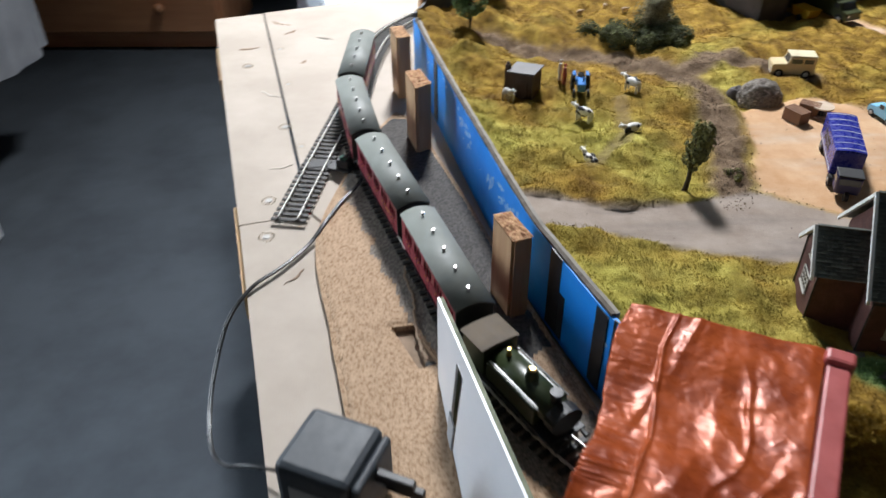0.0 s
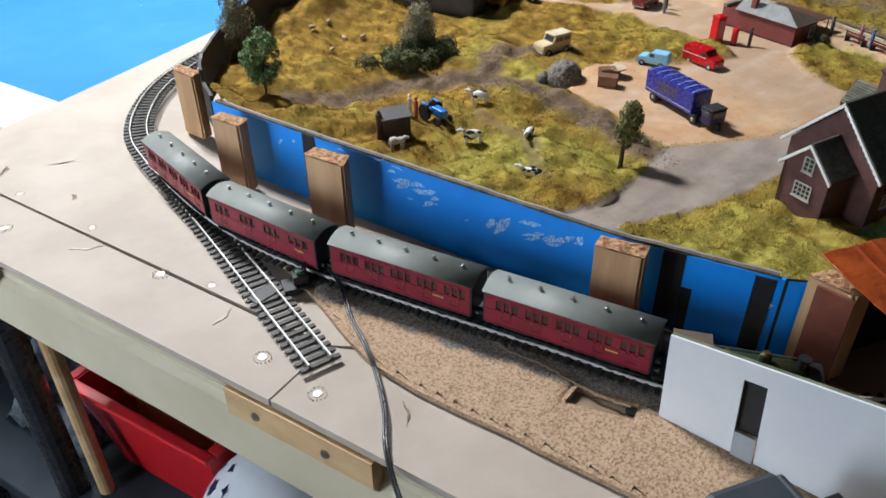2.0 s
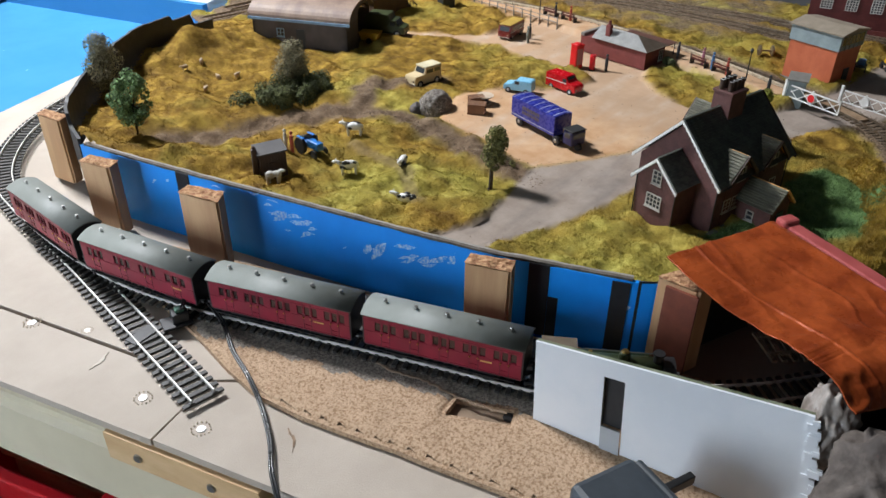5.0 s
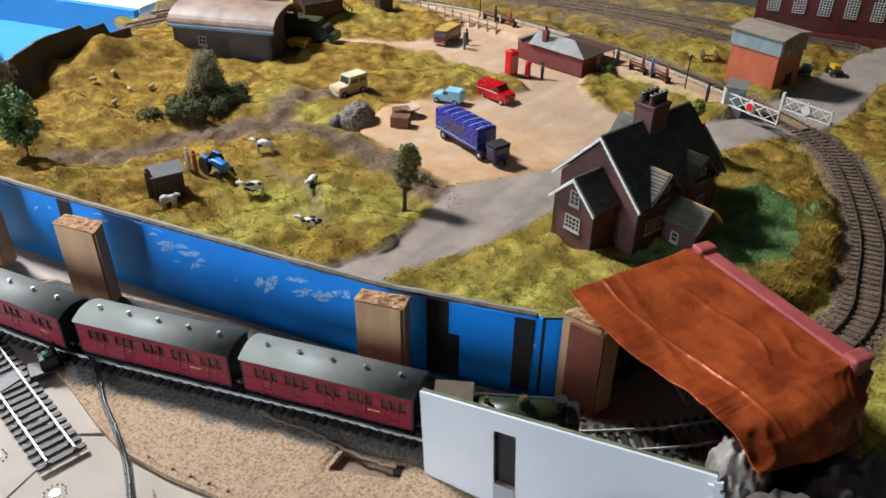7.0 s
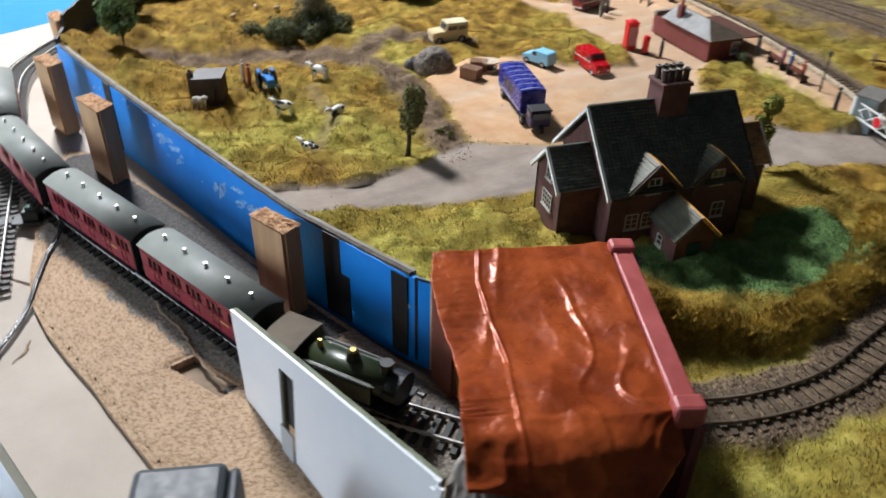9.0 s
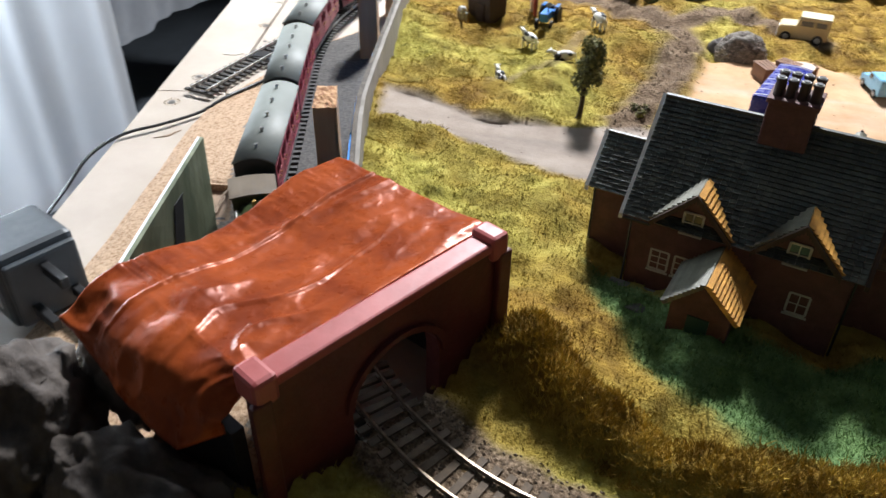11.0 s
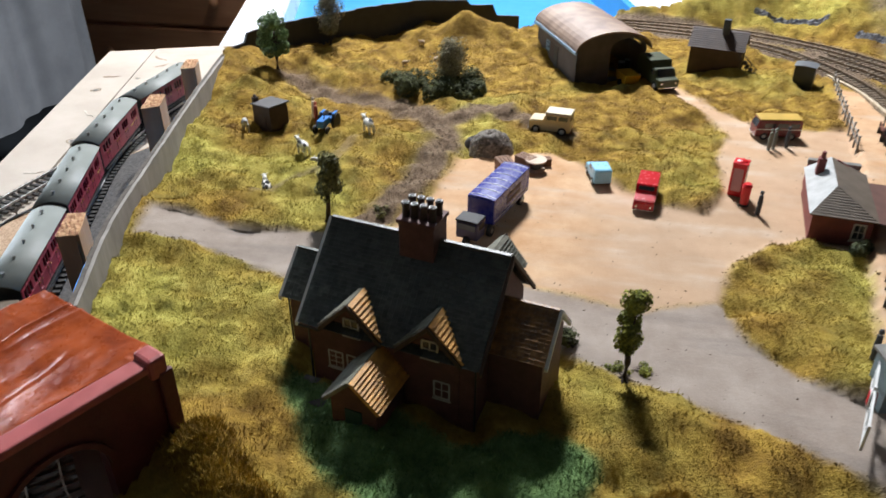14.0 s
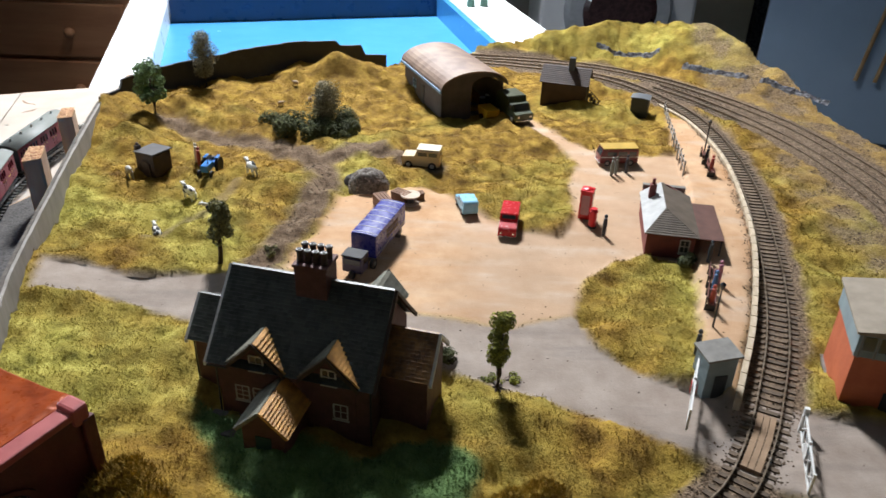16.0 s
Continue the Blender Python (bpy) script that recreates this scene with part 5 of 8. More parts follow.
p, a = place_on(LOWER, S0 + 0.247)
c_brake.matrix_basis = pose(p.x, p.y, RAIL, 0, 0, a + 180)
p, a = place_on(LOWER, S0 + 0.3705)
copy_thing(c_plain, pose(p.x, p.y, RAIL, 0, 0, a))

# tank engine
p, a = place_on(LOWER, S0 - 0.107)
en = thing("tank_engine", "small dark green tank engine with a brass-topped dome", "locomotive", p.x, p.y, RAIL, a + 180)
en.matrix_basis = en.matrix_basis @ Matrix.Diagonal((1, 1, 0.79, 1))
part("footplate", B(-0.046, 0.046, -0.0132, 0.0132, 0.0115, 0.0135, 0.0004), M_undr, en)
part("frame", B(-0.040, 0.040, -0.007, 0.007, 0.004, 0.0115), M_undr, en)
bm = bmesh.new()
rod(bm, (-0.018, 0, 0.0255), (0.036, 0, 0.0255), 0.0098, 0.0098, 24)
boiler = smooth(part("boiler", bm, M_locogreen, en))
part("smokebox", rod(bmesh.new(), (0.0365, 0, 0.0255), (0.0445, 0, 0.0255), 0.0108, 0.0108, 24), M_undr, en)
for s in (-1, 1):
    ya, yb = sorted((s * 0.0070, s * 0.0125))
    part("side_tank", B(-0.016, 0.030, ya, yb, 0.0137, 0.0300, 0.0012), M_locogreen, en)
    part("handrail", rod(bmesh.new(), (-0.014, s * 0.0110, 0.0312), (0.032, s * 0.0110, 0.0312), 0.0004, None, 6), M_steel, en)
    ya, yb = sorted((s * 0.0112, s * 0.0125))
    part("cab_side", B(-0.040, -0.018, ya, yb, 0.0137, 0.0385), M_locogreen, en)
    for x in (-0.022, 0.004, 0.026):
        bm = wheel(0.0078, 0.0026, M_undr, 20)
        bmesh.ops.translate(bm, vec=(x, s * 0.0082, 0.0078), verts=bm.verts[:])
        part("wheel", bm, M_undr, en)
    part("coupling_rod", B(-0.024, 0.028, min(s * 0.0100, s * 0.0106), max(s * 0.0100, s * 0.0106), 0.0062, 0.0080), M_steel, en)
    for x in (-0.046, 0.046):
        part("buffer", rod(bmesh.new(), (x, s * 0.0105, 0.0115), (x + (0.005 if x > 0 else -0.005), s * 0.0105, 0.0115), 0.0012, 0.0022, 10), M_undr, en)
part("cab_front", B(-0.0195, -0.018, -0.0112, 0.0112, 0.0137, 0.0385), M_locogreen, en)
part("cab_back", B(-0.040, -0.0385, -0.0112, 0.0112, 0.0137, 0.030), M_locogreen, en)
part("cab_roof", prism(bmesh.new(), arc_profile(0.0140, 0.0385, 0.0402, 10) + [(-0.0140, 0.0378), (0.0140, 0.0378)], -0.0415, -0.018, "x"), mat("tan_cab_roof", (0.13, 0.095, 0.06), (0.09, 0.066, 0.042), 60, 0.75), en, "grey-brown cab roof")
part("dome", ball(rod(bmesh.new(), (0.012, 0, 0.035), (0.012, 0, 0.040), 0.0042, 0.0036, 14), (0.012, 0, 0.040), 0.0037), M_locogreen, en)
part("dome_cap", rod(bmesh.new(), (0.012, 0, 0.0425), (0.012, 0, 0.0442), 0.0026, 0.0018, 14), M_brass, en)
bm = rod(bmesh.new(), (0.0335, 0, 0.034), (0.0335, 0, 0.0425), 0.0032, 0.0030, 16)
rod(bm, (0.0335, 0, 0.0425), (0.0335, 0, 0.0440), 0.0040, 0.0038, 16)
part("chimney", bm, M_undr, en)
part("safety_valve", rod(bmesh.new(), (-0.010, 0, 0.035), (-0.010, 0, 0.041), 0.0018, 0.0012, 10), M_brass, en)

# ---------------------------------------------------------------- buildings
M_housebrick = mat("house_brick", (0.128, 0.052, 0.046), (0.088, 0.036, 0.033), 140, 0.7, 0.3, fine=600)
M_roofdark = mat("dark_slate_tile", (0.070, 0.078, 0.064), (0.042, 0.048, 0.040), 120, 0.44, 0.2, island=0.35)
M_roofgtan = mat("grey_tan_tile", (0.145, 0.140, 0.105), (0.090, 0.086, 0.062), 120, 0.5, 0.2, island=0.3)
# orange for the east slopes: warm light on them is put into the colour
M_rooftan = mat("warm_lit_tan_tile", (0.66, 0.33, 0.065), (0.42, 0.20, 0.040), 120, 0.5, 0.2, island=0.22)
M_bargewhite = mat("white_bargeboard", (0.74, 0.74, 0.72), (0.66, 0.66, 0.64), 90, 0.5)
M_winframe = mat("cream_window_paint", (0.46, 0.44, 0.40), (0.38, 0.36, 0.32), 90, 0.6)
M_slab = mat("grey_paving", (0.13, 0.12, 0.115), (0.09, 0.085, 0.08), 80, 0.8, 0.2)
M_doorgreen = mat("dark_teal_door", (0.012, 0.05, 0.05), None, 60, 0.4)
M_orangebrick = mat("orange_brick", (0.50, 0.13, 0.055), (0.42, 0.10, 0.04), 60, 0.65, 0.15, fine=500)
M_stationred = mat("dull_red_brick", (0.19, 0.042, 0.036), (0.145, 0.032, 0.028), 80, 0.65, 0.2, fine=500)
M_maroon = mat("maroon_roof", (0.13, 0.060, 0.045), (0.09, 0.04, 0.03), 90, 0.45)
M_greyroof = mat("grey_slate_roof", (0.22, 0.21, 0.19), (0.16, 0.15, 0.135), 90, 0.4)
M_shedwall = mat("grey_brown_shed_wall", (0.075, 0.062, 0.060), (0.052, 0.043, 0.042), 70, 0.7, 0.2)
M_shedroof = mat("brown_rusted_roof", (0.26, 0.18, 0.13), (0.16, 0.10, 0.075), 40, 0.6, 0.2)
M_brownwood = mat("dark_brown_boards", (0.060, 0.032, 0.022), (0.040, 0.022, 0.015), 90, 0.65, 0.2)
M_lightblue = mat("pale_blue_trim", (0.20, 0.34, 0.50), (0.16, 0.28, 0.42), 60, 0.5)
M_cabin = mat("grey_blue_boards", (0.24, 0.30, 0.31), (0.19, 0.24, 0.25), 90, 0.6)
M_pane = mat("window_pane", (0.03, 0.035, 0.04), (0.05, 0.055, 0.06), 40, 0.08, spec=0.7)
M_darkblue = mat("near_black_blue_boards", (0.016, 0.022, 0.028), (0.022, 0.028, 0.034), 60, 0.5)


def slope(bm, e0, e1, r1, r0, rows, th=0.0006, cols=0):
    """A roof slope of overlapping tile courses between the eave e0 e1 and the ridge r0 r1 (either may shrink to a point)."""
    e0, e1, r0, r1 = map(Vector, (e0, e1, r0, r1))
    nrm = (e1 - e0).cross(r0 - e0 if (r0 - e0).length > 1e-6 else r1 - e0).normalized()
    if nrm.z < 0:
        nrm = -nrm
    for k in range(rows):
        f, g = k / rows, (k + 1) / rows
        a, b, c, d = e0.lerp(r0, f), e1.lerp(r1, f), e1.lerp(r1, g), e0.lerp(r0, g)
        m_ = max(1, int(cols * (b - a).length / max((e1 - e0).length, 1e-6))) if cols else 1
        for q in range(m_):
            s0, s1 = q / m_, (q + 1) / m_
            pa, pb, pc, pd = a.lerp(b, s0), a.lerp(b, s1), d.lerp(c, s1), d.lerp(c, s0)
            if cols:
                gap = 0.04
                pa, pb = pa.lerp(pb, gap), pb.lerp(pa, gap)
            lift = nrm * (th * (2.0 + (random.random() * 0.5 if cols else 0)))
            v = [bm.verts.new(x) for x in (pa + lift, pb + lift, pc + nrm * th * 0.6, pd + nrm * th * 0.6, pa - nrm * th, pb - nrm * th, pc - nrm * th * 1.5, pd - nrm * th * 1.5)]
            for ids in ((0, 1, 2, 3), (4, 7, 6, 5), (0, 4, 5, 1), (1, 5, 6, 2), (2, 6, 7, 3), (3, 7, 4, 0)):
                try:
                    bm.faces.new([v[i] for i in ids])
                except ValueError:
                    pass
    return bm


def window_at(parent, x, y, z, w, h, axis, nx=2, ny=3, wm=None):
    """A glazed window with white bars on a wall: axis is the way it faces (one of +x -x +y -y), x y z its middle."""
    wm = wm or M_winframe
    s = 1 if axis[0] == "+" else -1
    def flat(u0, u1, v0, v1, d0, d1):
        d0, d1 = sorted((s * d0, s * d1))
        if axis[1] == "y":
            return (x + u0, x + u1, y + d0, y + d1, z + v0, z + v1)
        return (x + d0, x + d1, y + u0, y + u1, z + v0, z + v1)
    pane = part("window", B(*flat(-w / 2, w / 2, -h / 2, h / 2, -0.0003, 0.0003)), M_pane, parent)
    bm, t = bmesh.new(), 0.0006
    for k in range(nx + 1):
        u = -w / 2 + w * k / nx
        box(bm, *flat(u - t * (0.9 if k in (0, nx) else 0.5), u + t * (0.9 if k in (0, nx) else 0.5), -h / 2, h / 2, 0.0003, 0.0009))
    for k in range(ny + 1):
        v = -h / 2 + h * k / ny
        box(bm, *flat(-w / 2, w / 2, v - t * (0.9 if k in (0, ny) else 0.5), v + t * (0.9 if k in (0, ny) else 0.5), 0.0003, 0.00085))
    part("window_frame", bm, wm, pane)
    part("sill", B(*flat(-w / 2 - 0.001, w / 2 + 0.001, -h / 2 - 0.0016, -h / 2 - 0.0006, 0.0, 0.0014)), wm, pane)
    return pane


def barge(parent, p, q, axis, material):
    """A scalloped bargeboard from the ridge p down to the eave q, on a gable facing axis x or y."""
    p, q = Vector(p), Vector(q)
    n, d = 14, q - p
    top = [p + Vector((0, 0, 0.0006)), q + Vector((0, 0, 0.0006))]
    low = []
    for k in range(n, 0, -1):
        low += [p + d * (k / n) - Vector((0, 0, 0.0019)), p + d * ((k - 0.5) / n) - Vector((0, 0, 0.0032))]
    low.append(p - Vector((0, 0, 0.0019)))
    h0 = p.x if axis == "x" else p.y
    bm = prism(bmesh.new(), [(v.y, v.z) if axis == "x" else (v.x, v.z) for v in top + low], h0 - 0.0009, h0 + 0.0009, axis)
    bmesh.ops.triangulate(bm, faces=[f for f in bm.faces if len(f.verts) > 4])
    return part("bargeboard", bm, material, parent)


hs = thing("station_house", "red brick model house with dark tiled gables and dormers", "house", 0.2545, 0.3770, 0.034, -12.6)
HL, HE, HR = 0.1044, 0.0425, 0.0865
walls = bmesh.new()
prism(walls, [(-0.040, -0.006), (0.040, -0.006), (0.040, HE), (0, HR - 0.003), (-0.040, HE)], 0.002, HL - 0.002, "x")
prism(walls, [(-0.0195, -0.006), (0.0195, -0.006), (0.0195, 0.0395), (0, 0.0580), (-0.0195, 0.0395)], -0.0255, 0.0022, "x")
prism(walls, [(-0.0195, -0.006), (0.0195, -0.006), (0.0195, 0.0395), (0, 0.0560), (-0.0195, 0.0395)], HL - 0.0022, HL + 0.029, "x")
part("wall", walls, M_housebrick, hs, "red brick walls")
bm = bmesh.new()
slope(bm, (-0.003, -0.0445, HE - 0.001), (HL + 0.002, -0.0445, HE - 0.001), (HL + 0.002, 0, HR), (-0.003, 0, HR), 26, 0.0005, 34)
slope(bm, (-0.003, 0.0445, HE - 0.001), (HL + 0.002, 0.0445, HE - 0.001), (HL + 0.002, 0, HR), (-0.003, 0, HR), 26, 0.0005, 34)
box(bm, -0.003, HL + 0.002, -0.0012, 0.0012, HR - 0.0005, HR + 0.0014)
part("roof", bm, M_roofdark, hs, "dark green-grey tiled roof")
for nm, u0, u1 in (("wing_roof", -0.029, 0.001), ("wing_roof", HL - 0.001, HL + 0.031)):
    bm = bmesh.new()
    for s in (-1, 1):
        slope(bm, (u0, s * 0.0228, 0.0380), (u1, s * 0.0228, 0.0380), (u1, 0, 0.0597), (u0, 0, 0.0597), 13, 0.0005, 10)
    box(bm, u0, u1, -0.001, 0.001, 0.0592, 0.0610)
    # east wing is browner, warm light on its tiles painted in
    part(nm, bm, M_roofdark if u0 < 0 else mat("warm_lit_brown_tile", (0.36, 0.18, 0.055), (0.16, 0.08, 0.030), 120, 0.5, 0.2, island=0.25), hs)
for s in (-1, 1):
    barge(hs, (-0.0038, 0, HR + 0.0004), (-0.0038, s * 0.0450, HE - 0.0015), "x", M_bargewhite)
    barge(hs, (-0.0300, 0, 0.0602), (-0.0300, s * 0.0232, 0.0375), "x", M_bargewhite)
    barge(hs, (HL + 0.0032, 0, HR + 0.0004), (HL + 0.0032, s * 0.0450, HE - 0.0015), "x", M_brownwood)
    barge(hs, (HL + 0.0318, 0, 0.0602), (HL + 0.0318, s * 0.0232, 0.0375), "x", M_bargewhite)


def dormer(u, v0, hw, ze, za, back, face):
    """A gabled dormer whose front stands at v = v0 and whose ridge runs into the main roof at v = back."""
    s = -1 if v0 < 0 else 1
    bm = prism(bmesh.new(), [(u - hw + 0.003, -0.006), (u + hw - 0.003, -0.006), (u + hw - 0.003, ze + 0.001), (u, za - 0.0016), (u - hw + 0.003, ze + 0.001)], min(v0 - s * 0.0015, back), max(v0 - s * 0.0015, back), "y")
    d = part("dormer", bm, M_housebrick, hs)
    for q in (-1, 1):
        bm = bmesh.new()
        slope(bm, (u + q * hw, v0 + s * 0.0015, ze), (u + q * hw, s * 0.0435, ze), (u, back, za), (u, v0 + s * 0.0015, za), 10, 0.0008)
        # east slope gets the light-tinted tile, west slope the grey one
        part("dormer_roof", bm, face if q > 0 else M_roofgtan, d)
    for q in (-1, 1):
        barge(d, (u, v0 + s * 0.0022, za + 0.0003), (u + q * hw, v0 + s * 0.0022, ze - 0.0006), "y", M_brownwood)
    return d


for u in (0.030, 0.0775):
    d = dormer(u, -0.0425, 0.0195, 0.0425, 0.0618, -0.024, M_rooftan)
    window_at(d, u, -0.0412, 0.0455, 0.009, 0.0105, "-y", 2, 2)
dormer(0.086, 0.0480, 0.014, 0.0520, 0.0690, 0.016, M_roofgtan)
# porch
pc = part("porch", prism(bmesh.new(), [(0.0335, -0.006), (0.0605, -0.006), (0.0605, 0.0235), (0.047, 0.0360), (0.0335, 0.0235)], -0.0725, -0.0395, "y"), M_housebrick, hs)
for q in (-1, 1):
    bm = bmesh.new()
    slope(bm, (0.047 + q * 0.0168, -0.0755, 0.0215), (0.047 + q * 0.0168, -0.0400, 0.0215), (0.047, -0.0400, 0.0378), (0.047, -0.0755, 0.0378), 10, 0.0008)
    # east side of the porch again carries the warm light in its tile colour
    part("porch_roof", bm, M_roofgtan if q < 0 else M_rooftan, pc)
part("door", B(0.042, 0.052, -0.0733, -0.0727, -0.002, 0.0175), M_doorgreen, pc)
window_at(pc, 0.0333, -0.055, 0.011, 0.006, 0.008, "-x", 1, 2)
part("doorstep", B(0.036, 0.068, -0.084, -0.073, -0.004, -0.0005, 0.0005), M_slab, hs)
part("side_path", B(-0.004, 0.037, -0.062, -0.041, -0.004, 0.0006, 0.0005), M_slab, hs)
for w in ((-0.0257, 0.0, 0.0420, 0.0085, 0.0115, "-x", 2, 3), (-0.0257, 0.0, 0.0200, 0.0145, 0.0115, "-x", 4, 3), (0.018, -0.0402, 0.019, 0.009, 0.011, "-y", 2, 3), (0.0840, -0.0402, 0.019, 0.009, 0.011, "-y", 2, 2), (0.030, -0.0402, 0.019, 0.009, 0.011, "-y", 2, 3)):
    window_at(hs, *w)
for u, v in ((0.001, -0.0405), (-0.026, -0.0200), (HL - 0.001, -0.0405), (-0.026, 0.0200)):
    part("drainpipe", rod(bmesh.new(), (u, v, -0.004), (u, v, 0.040), 0.0006, None, 6), M_undr, hs)
part("gutter", rod(bmesh.new(), (-0.002, -0.0455, HE - 0.002), (0.011, -0.0455, HE - 0.002), 0.0009, None, 6), M_undr, hs)
ck = part("chimney", B(0.0445, 0.0655, -0.0095, 0.0085, 0.070, 0.0985, 0.0005), M_housebrick, hs)
part("chimney_cap", B(0.0435, 0.0665, -0.0105, 0.0095, 0.0985, 0.1010, 0.0005), M_housebrick, ck)
for i in range(4):
    for j in range(2):
        bm = bmesh.new()
        px, py_ = 0.0470 + 0.0053 * i, -0.0048 + 0.0085 * j
        rod(bm, (px, py_, 0.101), (px, py_, 0.1085), 0.0021, 0.0019, 12)
        rod(bm, (px, py_, 0.1080), (px, py_, 0.1092), 0.0024, 0.0024, 12)
        pot = part("chimney_pot", bm, M_brownwood, ck)
        part("pot_rim", prism(bmesh.new(), [(px + 0.0019 * math.cos(t * math.pi / 6), py_ + 0.0019 * math.sin(t * math.pi / 6)) for t in range(12)], 0.1093, 0.1096), M_bargewhite, pot)
        # black disc on the solid pot paints the shade inside its mouth
        part("pot_bore", prism(bmesh.new(), [(px + 0.0015 * math.cos(t * math.pi / 6), py_ + 0.0015 * math.sin(t * math.pi / 6)) for t in range(12)], 0.1097, 0.1099), M_black, pot)

# booking office
st_ = thing("station_building", "small red brick station building with a hipped grey roof", "station", 0.5845, 0.5575, 0.036, -8)
part("wall", B(-0.020, 0.022, 0.0, 0.082, 0, 0.0235), M_stationred, st_)
part("wall", B(-0.018, 0.022, 0.082, 0.104, 0, 0.0205), M_stationred, st_)
part("parapet", B(-0.0185, 0.0225, 0.0985, 0.104, 0.0205, 0.0245), M_greyroof, st_)
# west slope paler than the rest: the sheen on it is in the colour
bm = bmesh.new()
slope(bm, (-0.0225, -0.003, 0.0230), (-0.0225, 0.083, 0.0230), (-0.004, 0.083, 0.0355), (-0.004, 0.026, 0.0355), 12, 0.0004)
part("west_slope", bm, mat("sheen_grey_ribbed_roof", (0.40, 0.40, 0.39), (0.30, 0.30, 0.29), 90, 0.35, 0.1), st_)
bm = bmesh.new()
slope(bm, (-0.0225, -0.003, 0.0230), (0.0245, -0.003, 0.0230), (-0.004, 0.026, 0.0355), (-0.004, 0.026, 0.0355), 12, 0.0004)
slope(bm, (0.0245, -0.003, 0.0230), (0.0245, 0.083, 0.0230), (-0.004, 0.083, 0.0355), (-0.004, 0.026, 0.0355), 12, 0.0004)
part("roof", bm, mat("olive_brown_roof", (0.13, 0.10, 0.075), (0.09, 0.07, 0.05), 90, 0.5, 0.1), st_)
part("canopy", B(0.0246, 0.046, -0.002, 0.070, 0.0215, 0.0228, 0.0004), M_maroon, st_)
part("gable_wall", prism(bmesh.new(), [(-0.020, 0.0235), (0.022, 0.0235), (0.001, 0.0350)], 0.080, 0.082, "y"), M_stationred, st_)
sc = part("chimney", B(-0.0165, -0.0105, 0.060, 0.067, 0.020, 0.0420, 0.0005), M_stationred, st_)
part("chimney_pot", rod(bmesh.new(), (-0.0135, 0.0635, 0.042), (-0.0135, 0.0635, 0.0475), 0.0018, 0.0016, 10), M_stationred, sc)
window_at(st_, 0.0135, 0.0, 0.0125, 0.008, 0.0125, "-y", 2, 2)
part("canopy_post", rod(bmesh.new(), (0.044, 0.0, 0.006), (0.044, 0.0, 0.0215), 0.0007, None, 6), M_undr, st_)
part("canopy_post", rod(bmesh.new(), (0.044, 0.066, 0.006), (0.044, 0.066, 0.0215), 0.0007, None, 6), M_undr, st_)

# engine shed
es = thing("engine_shed", "grey-brown engine shed with a curved rusty roof", "shed", 0.374, 0.893, 0.034, 24)
SD, SW = 0.135, 0.082
part("side_wall", B(-0.002, 0.002, 0, SD, -0.004, 0.038), M_shedwall, es)
part("side_wall", B(SW - 0.002, SW + 0.002, 0, SD, -0.004, 0.038), M_shedwall, es)


def arch_front(y, op0, op1, optop):
    bm = bmesh.new()
    outl = [(-0.002, -0.004), (op0, -0.004), (op0, optop - 0.012)]
    for k in range(1, 8):
        a_ = math.pi * (1 - k / 8)
        outl.append(((op0 + op1) / 2 + (op1 - op0) / 2 * math.cos(a_), optop - 0.012 + 0.012 * math.sin(a_)))
    outl += [(op1, optop - 0.012), (op1, -0.004), (SW + 0.002, -0.004), (SW + 0.002, 0.038)]
    for k in range(1, 12):
        a_ = math.pi * k / 12
        outl.append((SW / 2 + (SW / 2 + 0.002) * math.cos(a_), 0.038 + 0.019 * math.sin(a_)))
    outl.append((-0.002, 0.038))
    prism(bm, outl, y - 0.002, y + 0.002, "y")
    bmesh.ops.triangulate(bm, faces=[f for f in bm.faces if len(f.verts) > 4])
    return bm


part("end_wall", arch_front(0.002, 0.039, 0.0795, 0.050), M_shedwall, es)
part("end_wall", arch_front(SD - 0.002, 0.034, 0.074, 0.044), M_shedwall, es)
bm = bmesh.new()
n = 18
r_in = [(SW / 2 + (SW / 2 + 0.005) * math.cos(math.pi * k / n), 0.0385 + 0.0195 * math.sin(math.pi * k / n)) for k in range(n + 1)]
r_out = [(SW / 2 + (SW / 2 + 0.006) * math.cos(math.pi * k / n), 0.0390 + 0.0210 * math.sin(math.pi * k / n)) for k in range(n + 1)]
prism(bm, r_in + r_out[::-1], -0.006, SD + 0.004, "y")
part("roof", bm, M_shedroof, es, "curved brown roof worn pale along the crown")
part("eave_trim", B(-0.0070, -0.0048, -0.006, SD + 0.004, 0.036, 0.0395), M_lightblue, es, "pale blue eaves board")
part("shed_floor", B(0.003, SW - 0.003, 0.004, SD - 0.004, -0.004, 0.001), M_slab, es)
window_at(es, -0.002, 0.095, 0.020, 0.010, 0.010, "-x", 2, 2, M_lightblue)
part("side_door", B(-0.0028, -0.0018, 0.060, 0.072, -0.002, 0.026), M_darkblue, es)

# goods office with steps
go = thing("goods_office", "dark brown timber office with a chimney and steps", "office", 0.505, 0.972, 0.034, -16)
part("wall", B(0, 0.060, 0, 0.036, -0.004, 0.032), M_brownwood, go)
part("gable", prism(bmesh.new(), [(0, 0.032), (0.036, 0.032), (0.018, 0.047)], 0.001, 0.059, "x"), M_brownwood, go)
bm = bmesh.new()
for e in (-0.003, 0.039):
    slope(bm, (-0.003, e, 0.0300), (0.063, e, 0.0300), (0.063, 0.018, 0.0490), (-0.003, 0.018, 0.0490), 10, 0.0004)
part("roof", bm, M_brownwood, go)
part("chimney", B(0.032, 0.040, 0.012, 0.020, 0.040, 0.062, 0.0006), M_darkblue, go)
